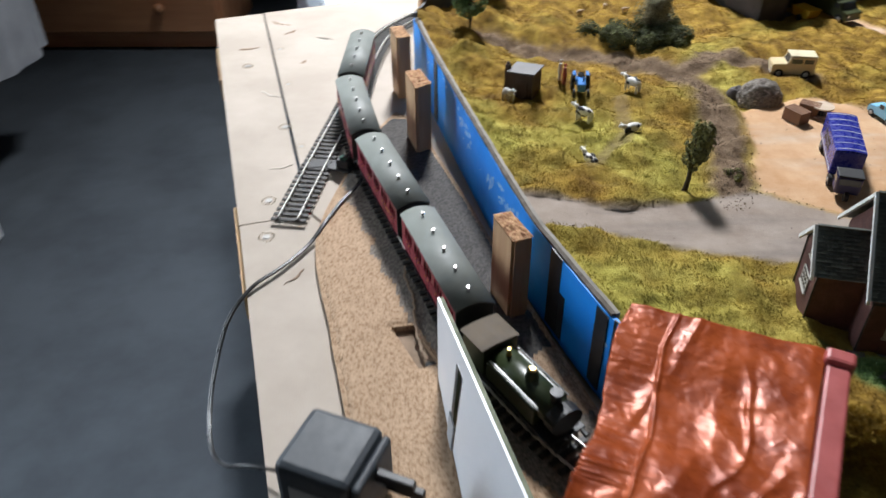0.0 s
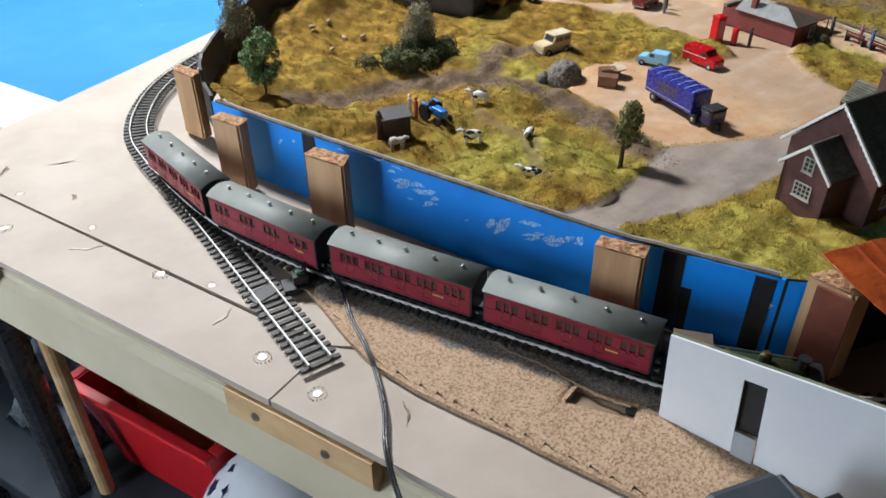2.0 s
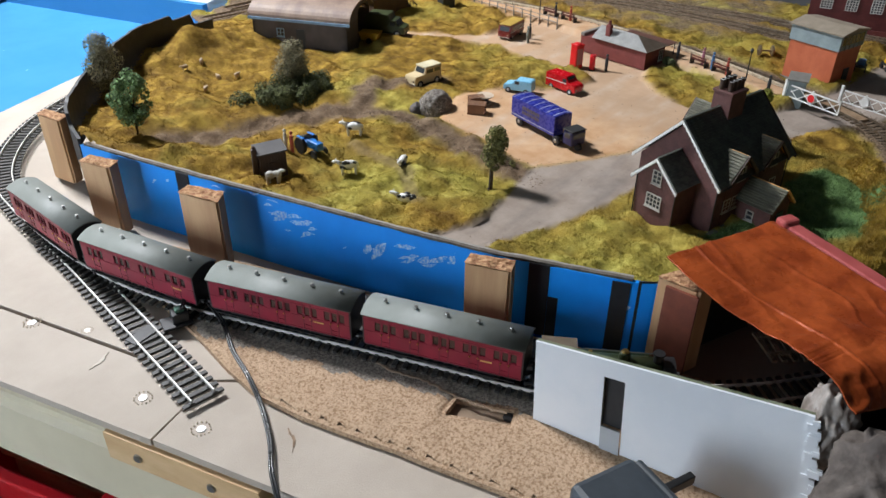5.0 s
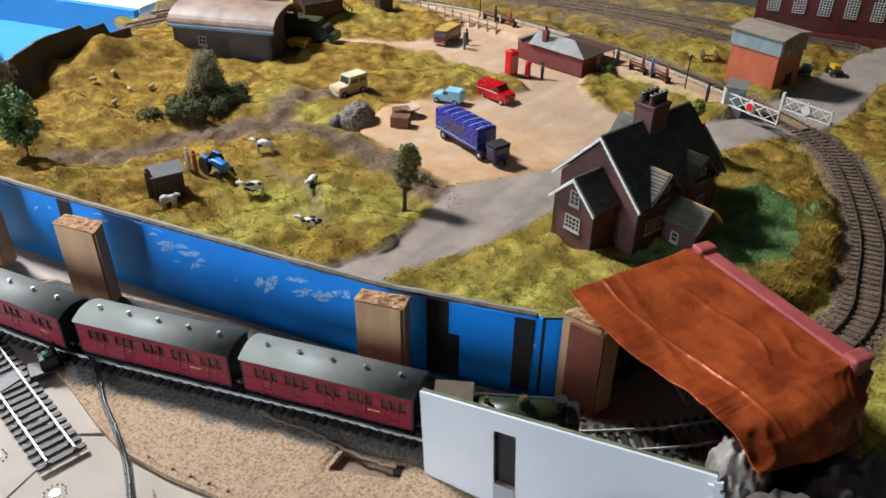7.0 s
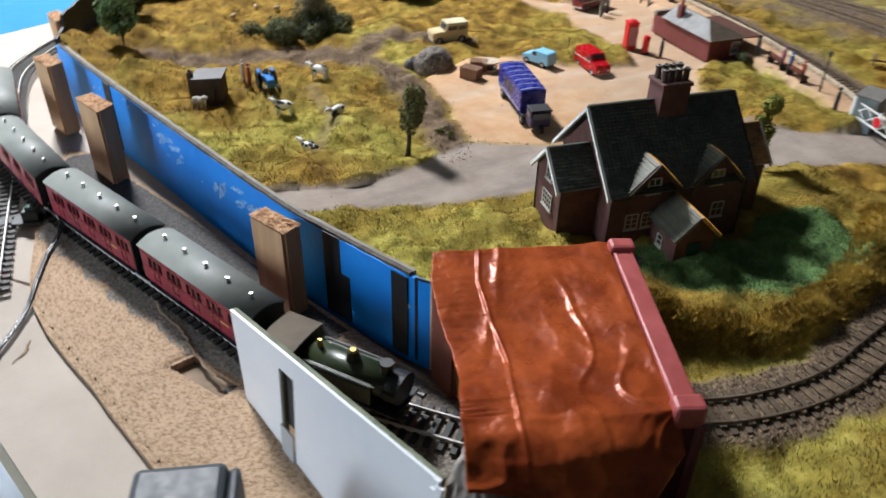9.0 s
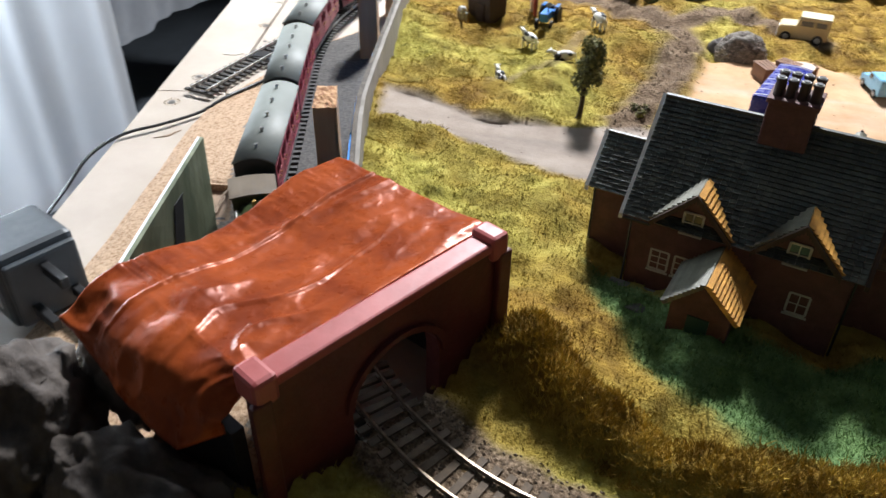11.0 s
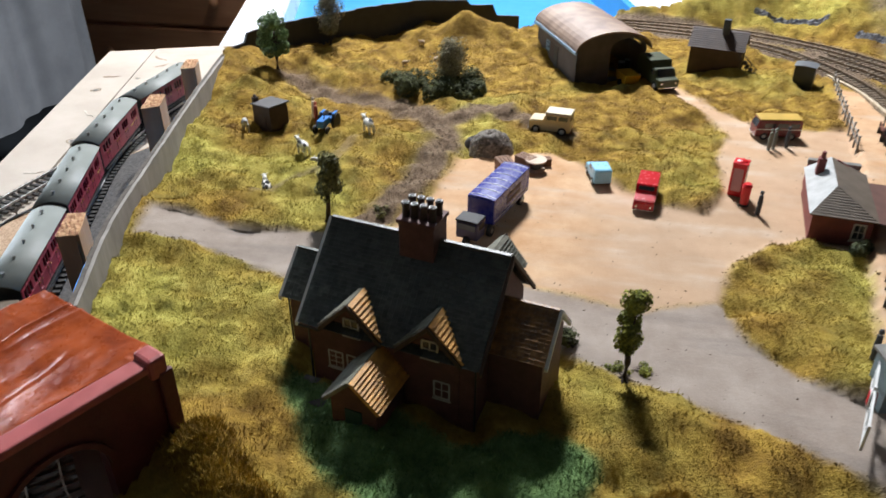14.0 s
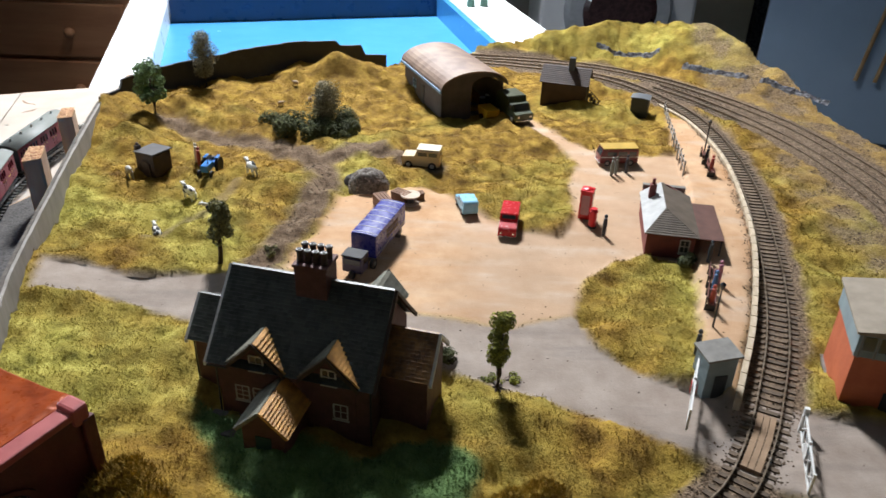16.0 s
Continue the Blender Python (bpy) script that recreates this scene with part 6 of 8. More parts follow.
for k in range(5):
    part("step", B(0.061 + 0.004 * k, 0.066 + 0.004 * k, 0.004, 0.018, 0.014 - 0.0042 * k, 0.0155 - 0.0042 * k), M_brownwood, go)
part("handrail", rod(bmesh.new(), (0.061, 0.004, 0.027), (0.080, 0.004, 0.010), 0.0007, None, 6), M_brownwood, go)
for k in range(4):
    part("baluster", rod(bmesh.new(), (0.0625 + 0.005 * k, 0.004, 0.0), (0.0625 + 0.005 * k, 0.004, 0.0255 - 0.0045 * k), 0.0006, None, 5), M_brownwood, go)

lh = thing("lamp_hut", "small near-black lineside hut with a curved roof", "hut", 0.6325, 0.9370, 0.034, -20)
part("wall", B(-0.011, 0.011, -0.009, 0.009, -0.003, 0.025, 0.0004), M_darkblue, lh)
part("roof", prism(bmesh.new(), arc_profile(0.0125, 0.025, 0.0264, 8), -0.0105, 0.0105, "y"), mat("hut_felt", (0.09, 0.10, 0.11), None, 60, 0.6), lh)

# signal box
sg = thing("signal_box", "orange brick signal box with a grey glazed top", "signal box", 0.6560, 0.3640, 0.034, -15)
SX, SY, SB, ST = 0.050, 0.062, 0.0450, 0.0635
part("brick_base", B(0, SX, 0, SY, -0.006, SB), M_orangebrick, sg)
part("cabin", B(-0.0015, SX + 0.0015, -0.0015, SY + 0.0015, SB + 0.0003, ST), M_cabin, sg, "pale grey weathered cabin boards")
part("roof", prism(bmesh.new(), [(-0.004, ST), (SX + 0.004, ST), (SX + 0.004, ST + 0.0016), (SX / 2, ST + 0.0062), (-0.004, ST + 0.0016)], -0.004, SY + 0.004, "y"), mat("tan_felt_roof", (0.30, 0.25, 0.19), (0.23, 0.19, 0.14), 60, 0.7), sg)
for k in range(6):
    part("mullion", B(0.0005 + 0.0095 * k, 0.0015 + 0.0095 * k, -0.0023, -0.0016, SB, ST), M_greyroof, sg)
for k in range(5):
    part("pane", B(0.0022 + 0.0095 * k, 0.0093 + 0.0095 * k, -0.0020, -0.0016, SB + 0.006, ST - 0.002), M_pane, sg)
part("door", B(0.024, 0.036, -0.0012, -0.0004, -0.004, 0.020), M_black, sg)
part("plinth", B(-0.002, SX + 0.002, -0.002, SY + 0.002, -0.006, -0.001), M_greyroof, sg)

# crossing keeper's hut
kh = thing("crossing_hut", "grey timber crossing keeper's hut", "hut", 0.5745, 0.3785, 0.035, 12)
part("wall", B(-0.0105, 0.0105, -0.009, 0.009, -0.003, 0.0310, 0.0003), M_cabin, kh)
part("roof", prism(bmesh.new(), [(-0.0125, 0.0310), (0.0125, 0.0330), (0.0125, 0.0345), (-0.0125, 0.0325)], -0.011, 0.011, "y"), M_greyroof, kh)
part("door", B(-0.004, 0.005, -0.0098, -0.0090, -0.002, 0.018), M_darkblue, kh)

# brick mill at the far side
ml = thing("brick_mill", "red brick mill with tall white arched windows", "mill", 0.900, 0.470, 0.034, -76)
part("wall", B(0, 0.175, 0, 0.05, -0.004, 0.12), M_redbrick, ml)
part("plinth", B(-0.001, 0.176, -0.0015, 0.05, -0.004, 0.006), M_stationred, ml)
part("roof", B(-0.004, 0.179, -0.004, 0.054, 0.12, 0.124), M_greyroof, ml)
for k in range(5):
    xk = 0.022 + 0.033 * k
    outl = [(xk - 0.0075, 0.030), (xk + 0.0075, 0.030), (xk + 0.0075, 0.054)] + [(xk + 0.0075 * math.cos(math.pi * q / 8), 0.054 + 0.0065 * math.sin(math.pi * q / 8)) for q in range(1, 8)] + [(xk - 0.0075, 0.054)]
    w = part("arched_window", prism(bmesh.new(), outl, -0.0006, 0.0002, "y"), M_pane, ml)
    bm = bmesh.new()
    for q in range(5):
        box(bm, xk - 0.0075 + 0.00375 * q - 0.0004, xk - 0.0075 + 0.00375 * q + 0.0004, -0.0012, -0.0006, 0.030, 0.0545 + (0.006 if 0 < q < 4 else 0))
    for q in range(8):
        box(bm, xk - 0.0075, xk + 0.0075, -0.0012, -0.0006, 0.030 + 0.0035 * q - 0.0003, 0.030 + 0.0035 * q + 0.0003)
    part("glazing_bars", bm, M_bargewhite, w)

for o in list(scene.objects):
    if o.type == "MESH" and o.parent and o.name.split(".")[0] in ("roof", "wing_roof", "dormer_roof", "porch_roof", "west_slope") and o.parent.name.split(".")[0] in ("station_house", "station_building", "goods_office", "dormer", "porch"):
        tagged(o, kind="stuff")
# ---------------------------------------------------------------- crossing gates and fences
def gate(x, y, rz, length, disc):
    g = thing("crossing_gate", "white level crossing gate with cross braces" + (" and a red disc" if disc else ""), "gate", x, y, gz(x, y) - 0.003, rz, "level crossing gates")
    for nm, a, b in (("top_rail", 0.0165, 0.0178), ("bottom_rail", 0.0035, 0.0048)):
        part(nm, B(0, length, -0.0006, 0.0006, a, b), M_bargewhite, g)
    part("post", B(-0.0016, 0.0016, -0.0016, 0.0016, -0.003, 0.022, 0.0004), M_bargewhite, g)
    part("end_stile", B(length - 0.0012, length, -0.0007, 0.0007, 0.003, 0.0195), M_bargewhite, g)
    n = 4
    for k in range(n):
        a, b = length * k / n, length * (k + 1) / n
        part("brace", rod(bmesh.new(), (a, 0, 0.0045), (b, 0, 0.0170), 0.0005, None, 6), M_bargewhite, g)
        part("brace", rod(bmesh.new(), (a, 0, 0.0170), (b, 0, 0.0045), 0.0005, None, 6), M_bargewhite, g)
    part("middle_stile", B(length / 2 - 0.0007, length / 2 + 0.0007, -0.0007, 0.0007, 0.003, 0.0195), M_bargewhite, g)
    for s in (-1, 1):
        part("target", rod(bmesh.new(), (length / 2, s * 0.0010, 0.0112), (length / 2, s * 0.0016, 0.0112), 0.0052, 0.0052, 20), M_bargewhite, g)
        if disc:
            part("red_disc", rod(bmesh.new(), (length / 2, s * 0.0016, 0.0112), (length / 2, s * 0.0020, 0.0112), 0.0043, 0.0043, 20), mat("signal_red", (0.65, 0.015, 0.02), None, 60, 0.4), g)
    return g


gate(0.5660, 0.3880, -109.5, 0.069, True)
gate(0.6240, 0.3410, -106.2, 0.058, False)
cr = thing("crossing_boards", "tan timber boards between the rails at the crossing", "crossing")
for q, off in enumerate((-0.0042, 0.0, 0.0042)):
    bm = bmesh.new()
    pts = [p for p in catmull(UPPER, 0.004) if 0.578 < p[0].x < 0.606 and p[0].y < 0.37]
    rings = []
    for p, h in pts:
        nrm = Vector((h.y, -h.x, 0))
        rings.append([bm.verts.new(p + nrm * (off + s * 0.0019) + Vector((0, 0, z))) for s, z in ((-1, 0.0325), (-1, 0.0358), (1, 0.0358), (1, 0.0325))])
    for r, s in zip(rings, rings[1:]):
        for k in range(4):
            bm.faces.new((r[k], r[(k + 1) % 4], s[(k + 1) % 4], s[k]))
    if rings:
        bm.faces.new(rings[0]), bm.faces.new(rings[-1][::-1])
    bmesh.ops.recalc_face_normals(bm, faces=bm.faces[:])
    part("plank", bm, mat("crossing_timber", (0.30, 0.20, 0.12), (0.22, 0.14, 0.08), 60, 0.8) if q == 0 else bpy.data.materials["crossing_timber"], cr)

# platform edging
edge_line = [(0.5895, 0.3655), (0.628, 0.456), (0.667, 0.577), (0.6895, 0.700), (0.6965, 0.800), (0.6860, 0.892), (0.664, 0.950)]
pe = thing("platform_edge", "pale stone edging of the curved station platform", "platform edge")
pts = catmull(edge_line, 0.0155)
M_edge = mat("pale_edge_stone", (0.55, 0.46, 0.34), (0.42, 0.33, 0.22), 80, 0.8, 0.2, rand=0.12)
me = bpy.data.meshes.new("edge_stone")
bm = B(-0.0074, 0.0074, -0.0028, 0.0016, -0.012, 0.0006, 0.0004)
bm.to_mesh(me), bm.free()
me.materials.append(M_edge)
for p, h in pts:
    o = new("edge_stone", me)
    o.parent = pe
    o.matrix_basis = pose(p.x, p.y, 0.0430, 0, 0, math.degrees(math.atan2(h.y, h.x)))

fe = thing("picket_fence", "rough timber post and rail fence behind the platform", "fence")
fpts = catmull([(0.664, 0.935), (0.655, 0.86), (0.649, 0.800), (0.641, 0.722)], 0.0165)
for k, (p, h) in enumerate(fpts):
    part("post", rod(bmesh.new(), (p.x, p.y, 0.035), (p.x + random.uniform(-0.001, 0.001), p.y, 0.054 + random.uniform(-0.002, 0.002)), 0.0010, 0.0008, 6), M_ply, fe)
for zr in (0.0455, 0.0510):
    for (p, h), (q, _) in zip(fpts, fpts[1:]):
        part("rail", rod(bmesh.new(), (p.x, p.y, zr), (q.x, q.y, zr + random.uniform(-0.001, 0.001)), 0.0006, None, 5), M_ply, fe)

# ---------------------------------------------------------------- vehicles
M_tyre = mat("black_tyre", (0.014, 0.014, 0.015), None, 80, 0.7)
M_hub = mat("grey_hub", (0.45, 0.45, 0.44), None, 60, 0.4)
M_chrome = mat("bright_metal", (0.7, 0.7, 0.7), None, 60, 0.25, metal=1.0)


def vehicle(name, label, category, x, y, rz, prof, W2, paint, glass, wheels, r, roof=None, stripe=None, z=None, size=1.0):
    """A small car or van: prof is the side outline over (x, z), forward along +x; glass lists side panes and windscreens."""
    v = thing(name, label, category, x, y, gz(x, y) if z is None else z, rz)
    bm = prism(bmesh.new(), prof, -W2, W2, "y")
    bmesh.ops.bevel(bm, geom=[e for e in bm.edges], offset=0.0007, segments=2, affect="EDGES", clamp_overlap=True)
    part("body", bm, paint, v)
    for kind, a, b, c, d in glass:
        if kind == "side":
            for s in (-1, 1):
                y0_, y1_ = sorted((s * (W2 - 0.0002), s * (W2 + 0.0002)))
                part("side_window", B(a, b, y0_, y1_, c, d), M_pane, v)
        else:
            bm = bmesh.new()
            dx = 0.0003 if kind == "front" else -0.0003
            q = [bm.verts.new((a + dx, -W2 * 0.8, c)), bm.verts.new((a + dx, W2 * 0.8, c)), bm.verts.new((b + dx, W2 * 0.74, d)), bm.verts.new((b + dx, -W2 * 0.74, d))]
            q2 = [bm.verts.new(w.co - Vector((dx * 2, 0, 0))) for w in q]
            bm.faces.new(q), bm.faces.new(q2)
            for i in range(4):
                bm.faces.new((q[i], q[(i + 1) % 4], q2[(i + 1) % 4], q2[i]))
            bmesh.ops.recalc_face_normals(bm, faces=bm.faces[:])
            part("windscreen" if kind == "front" else "rear_window", bm, M_pane, v)
    if roof:
        a, b, zr, mt = roof
        part("roof", B(a, b, -W2 + 0.0006, W2 - 0.0006, zr, zr + 0.0016, 0.0006), mt, v)
    if stripe:
        zs, mt, a, b = stripe
        for s in (-1, 1):
            y0_, y1_ = sorted((s * W2, s * (W2 + 0.0003)))
            part("side_stripe", B(a, b, y0_, y1_, zs, zs + 0.0009), mt, v)
    for wx in wheels:
        for s in (-1, 1):
            bm = rod(bmesh.new(), (wx, s * (W2 - 0.0028), r), (wx, s * (W2 + 0.0004), r), r, r, 16)
            w = part("wheel", bm, M_tyre, v)
            part("hub", rod(bmesh.new(), (wx, s * (W2 + 0.0004), r), (wx, s * (W2 + 0.0009), r), r * 0.55, r * 0.4, 12), M_hub, w)
    xf = max(p[0] for p in prof)
    xb = min(p[0] for p in prof)
    part("bumper", B(xf - 0.0004, xf + 0.0010, -W2 * 0.95, W2 * 0.95, r * 0.9, r * 0.9 + 0.0014, 0.0003), M_chrome, v)
    for s in (-1, 1):
        part("headlamp", rod(bmesh.new(), (xf - 0.0006, s * W2 * 0.68, r * 1.9), (xf + 0.0006, s * W2 * 0.68, r * 1.9), 0.0013, 0.0011, 10), M_chrome, v)
    v.matrix_basis = v.matrix_basis @ Matrix.Scale(size, 4)
    return v


M_cream2 = mat("cream_enamel", (0.62, 0.50, 0.30), (0.55, 0.43, 0.25), 60, 0.35)
M_vanred = mat("post_red_enamel", (0.50, 0.008, 0.014), (0.44, 0.007, 0.012), 60, 0.25)
M_skyblue = mat("sky_blue_enamel", (0.25, 0.55, 0.75), (0.22, 0.50, 0.70), 60, 0.3)
M_navy = mat("royal_blue_enamel", (0.022, 0.030, 0.24), (0.018, 0.024, 0.20), 60, 0.28)
M_navy2 = mat("dark_navy_enamel", (0.012, 0.016, 0.09), None, 60, 0.35)
M_army = mat("olive_green_enamel", (0.045, 0.055, 0.02), (0.03, 0.038, 0.014), 60, 0.4)
M_yellow = mat("golden_yellow_enamel", (0.62, 0.36, 0.02), (0.55, 0.30, 0.015), 60, 0.4)
M_busyel = mat("mustard_roof_enamel", (0.55, 0.36, 0.08), None, 60, 0.35)
M_busred = mat("dark_red_enamel", (0.18, 0.02, 0.018), None, 60, 0.3)

vehicle("off_road_car", "cream hard-topped off-road car on the grass", "car", 0.3555, 0.7455, 172,
        [(-0.023, 0.004), (-0.023, 0.0235), (-0.0215, 0.0245), (0.004, 0.0245), (0.0075, 0.0165), (0.0225, 0.0155), (0.0235, 0.0135), (0.0235, 0.004)], 0.0105, M_cream2,
        [("side", -0.020, -0.010, 0.0172, 0.0222), ("side", -0.008, 0.0035, 0.0172, 0.0222), ("front", 0.0072, 0.0044, 0.0172, 0.0235), ("rear", -0.023, -0.023, 0.0172, 0.0222)], (-0.0145, 0.0150), 0.0050, roof=(-0.0235, 0.0052, 0.0243, mat("pale_cream_roof", (0.70, 0.62, 0.42), None, 60, 0.4)), size=0.9)
vehicle("red_van", "small red delivery van with a white side stripe", "van", 0.4455, 0.6030, -98,
        [(-0.029, 0.004), (-0.0285, 0.0240), (-0.026, 0.0258), (0.010, 0.0258), (0.0155, 0.0180), (0.0270, 0.0150), (0.0285, 0.0125), (0.0285, 0.004)], 0.0107, M_vanred,
        [("side", 0.004, 0.0115, 0.0170, 0.0222), ("front", 0.0152, 0.0108, 0.0178, 0.0245), ("rear", -0.0287, -0.0285, 0.0160, 0.0225)], (-0.017, 0.0190), 0.0046, stripe=(0.0152, M_bargewhite, -0.028, 0.012), size=0.78)
vehicle("blue_car", "pale sky-blue small estate van", "van", 0.4050, 0.6400, 104,
        [(-0.0215, 0.004), (-0.021, 0.0180), (-0.019, 0.0195), (0.002, 0.0195), (0.0075, 0.0135), (0.0195, 0.0115), (0.0210, 0.0095), (0.0210, 0.004)], 0.0092, M_skyblue,
        [("side", -0.003, 0.0035, 0.0135, 0.0180), ("front", 0.0072, 0.0026, 0.0140, 0.0190)], (-0.0135, 0.0130), 0.0040, size=0.82)
vehicle("camper_bus", "mustard-roofed dark red and cream camper bus", "bus", 0.5750, 0.7715, -172,
        [(-0.0265, 0.004), (-0.0265, 0.0210), (-0.0245, 0.0245), (0.0225, 0.0245), (0.0265, 0.0150), (0.0270, 0.004)], 0.0115, M_busred,
        [("side", -0.0235, -0.0125, 0.0150, 0.0205), ("side", -0.0105, 0.0025, 0.0150, 0.0205), ("side", 0.0045, 0.0175, 0.0150, 0.0205), ("front", 0.0264, 0.0236, 0.0152, 0.0220), ("rear", -0.0265, -0.0262, 0.0150, 0.0205)], (-0.0165, 0.0165), 0.0045,
        roof=(-0.0262, 0.0240, 0.0240, M_busyel), stripe=(0.0128, M_bargewhite, -0.026, 0.0262), size=0.82)
vehicle("green_lorry", "olive green covered lorry outside the engine shed", "lorry", 0.4655, 0.9080, -66,
        [(-0.029, 0.006), (-0.029, 0.0270), (-0.024, 0.0310), (0.006, 0.0310), (0.009, 0.0240), (0.016, 0.0235), (0.020, 0.0160), (0.029, 0.0140), (0.029, 0.006)], 0.0125, M_army,
        [("side", 0.009, 0.016, 0.0170, 0.0220), ("front", 0.0203, 0.0165, 0.0165, 0.0230)], (-0.0175, 0.0190), 0.0056)

# articulated lorry
lo = thing("articulated_lorry", "royal blue articulated lorry with a ribbed box trailer", "lorry", 0.3266, 0.5580, gz(0.3266, 0.558), -106.8)
lo.matrix_basis = lo.matrix_basis @ Matrix.Scale(0.88, 4)
tl = part("trailer", B(-0.041, 0.038, -0.0132, 0.0132, 0.0092, 0.0335, 0.0010), M_navy, lo)
part("trailer_roof", prism(bmesh.new(), arc_profile(0.0130, 0.0335, 0.0347, 10), -0.0405, 0.0375, "x"), M_navy, tl)
for k in range(7):
    xk = -0.037 + 0.0118 * k
    # ribs are white because their glint is painted on
    part("roof_rib", prism(bmesh.new(), arc_profile(0.0131, 0.0336, 0.0351, 10), xk - 0.0003, xk + 0.0003, "x"), M_bargewhite, tl)
for s in (-1, 1):
    ya, yb = sorted((s * 0.0132, s * 0.0135))
    part("side_rail", B(-0.040, 0.037, ya, yb, 0.0125, 0.0132), M_hub, tl)
    for r_, (z0_, z1_, a_, b_) in enumerate(((0.0235, 0.0275, -0.020, 0.012), (0.0180, 0.0218, -0.020, 0.012))):
        n_ = 8
        for k in range(n_):
            xa = a_ + (b_ - a_) * k / n_
            part("lettering_bar", B(xa, xa + (b_ - a_) / n_ * 0.7, ya, yb, z0_, z1_), mat("dull_bronze_paint", (0.10, 0.075, 0.06), None, 90, 0.6) if "dull_bronze_paint" not in bpy.data.materials else bpy.data.materials["dull_bronze_paint"], tl)
    bm = rod(bmesh.new(), (-0.026, s * 0.0095, 0.0055), (-0.026, s * 0.0130, 0.0055), 0.0055, None, 16)
    part("wheel", bm, M_tyre, lo)
    bm = rod(bmesh.new(), (0.041, s * 0.0095, 0.0055), (0.041, s * 0.0130, 0.0055), 0.0055, None, 16)
    part("wheel", bm, M_tyre, lo)
    part("hub", rod(bmesh.new(), (0.041, s * 0.0130, 0.0055), (0.041, s * 0.0138, 0.0055), 0.0024, 0.0016, 12), M_steel, lo)
    part("hub", rod(bmesh.new(), (-0.026, s * 0.0130, 0.0055), (-0.026, s * 0.0138, 0.0055), 0.0024, 0.0016, 12), M_steel, lo)
part("chassis", B(-0.035, 0.060, -0.006, 0.006, 0.0055, 0.0092), M_undr, lo)
cab = part("cab", B(0.0500, 0.0660, -0.0105, 0.0105, 0.0060, 0.0225, 0.0018), M_navy2, lo)
part("cab_roof", B(0.0495, 0.0665, -0.0108, 0.0108, 0.0225, 0.0245, 0.0009), M_tyre, cab)
part("windscreen", B(0.0660, 0.0664, -0.0085, 0.0085, 0.0155, 0.0212), M_pane, cab)
for s in (-1, 1):
    ya, yb = sorted((s * 0.0105, s * 0.0108))
    part("side_window", B(0.053, 0.0625, ya, yb, 0.0155, 0.0212), M_pane, cab)
part("front_wheel", rod(bmesh.new(), (0.0660, -0.0018, 0.0045), (0.0660, 0.0018, 0.0045), 0.0045, None, 16), M_tyre, lo)
part("cab_band", B(0.0496, 0.0500, -0.0100, 0.0100, 0.0185, 0.0225), mat("tan_band", (0.45, 0.28, 0.14), None, 60, 0.5), cab)

# yellow tipper outside the shed
yt = thing("yellow_trailer", "golden yellow tipping trailer by the shed door", "trailer", 0.4330, 0.9080, gz(0.433, 0.908), -66)
part("tub", prism(bmesh.new(), [(-0.012, 0.004), (0.010, 0.004), (0.014, 0.014), (-0.015, 0.014)], -0.009, 0.009, "y"), M_yellow, yt)
for s in (-1, 1):
    part("wheel", rod(bmesh.new(), (0, s * 0.0090, 0.0035), (0, s * 0.0115, 0.0035), 0.0035, None, 14), M_tyre, yt)

# tractor
tr_ = thing("tractor", "bright blue farm tractor in the field", "tractor", 0.1330, 0.7000, gz(0.133, 0.700), -95)
tr_.matrix_basis = tr_.matrix_basis @ Matrix.Scale(0.92, 4)
M_tblue = mat("tractor_blue", (0.03, 0.20, 0.56), (0.025, 0.16, 0.48), 60, 0.3)
part("bonnet", B(-0.002, 0.017, -0.0042, 0.0042, 0.0075, 0.0160, 0.0010), M_tblue, tr_)
part("rear_body", B(-0.012, -0.002, -0.0050, 0.0050, 0.0070, 0.0135, 0.0008), M_tblue, tr_)
part("seat", B(-0.013, -0.008, -0.0030, 0.0030, 0.0137, 0.0170, 0.0006), M_undr, tr_)
part("steering_wheel", rod(bmesh.new(), (-0.0030, 0, 0.0185), (-0.0026, 0, 0.0190), 0.0028, None, 14), M_undr, tr_)
part("steering_column", rod(bmesh.new(), (-0.001, 0, 0.0150), (-0.0030, 0, 0.0186), 0.0005, None, 6), M_undr, tr_)
part("exhaust", rod(bmesh.new(), (0.009, 0.002, 0.016), (0.009, 0.002, 0.0235), 0.0006, None, 6), M_undr, tr_)
for s in (-1, 1):
    part("rear_wheel", rod(bmesh.new(), (-0.008, s * 0.0060, 0.0085), (-0.008, s * 0.0098, 0.0085), 0.0088, None, 20), M_tyre, tr_)
    part("front_wheel", rod(bmesh.new(), (0.0135, s * 0.0062, 0.0045), (0.0135, s * 0.0085, 0.0045), 0.0047, None, 16), M_tyre, tr_)
    part("mudguard", B(-0.014, -0.003, min(s * 0.0052, s * 0.0085), max(s * 0.0052, s * 0.0085), 0.0172, 0.0182, 0.0004), M_tblue, tr_)

# ---------------------------------------------------------------- telephone box, post box, lamps, benches
M_gpo = mat("bright_red_paint", (0.62, 0.010, 0.016), (0.55, 0.008, 0.013), 60, 0.35)
tb_ = thing("telephone_box", "bright red telephone box at the road edge", "telephone box", 0.5215, 0.6330, gz(0.5215, 0.633), -20)
part("box", B(-0.0058, 0.0058, -0.0058, 0.0058, 0, 0.0285, 0.0006), M_gpo, tb_)
part("crown", ball(B(-0.0062, 0.0062, -0.0062, 0.0062, 0.0285, 0.0305, 0.0006), (0, 0, 0.0300), 0.0054, 1, 1, 0.45), M_gpo, tb_)
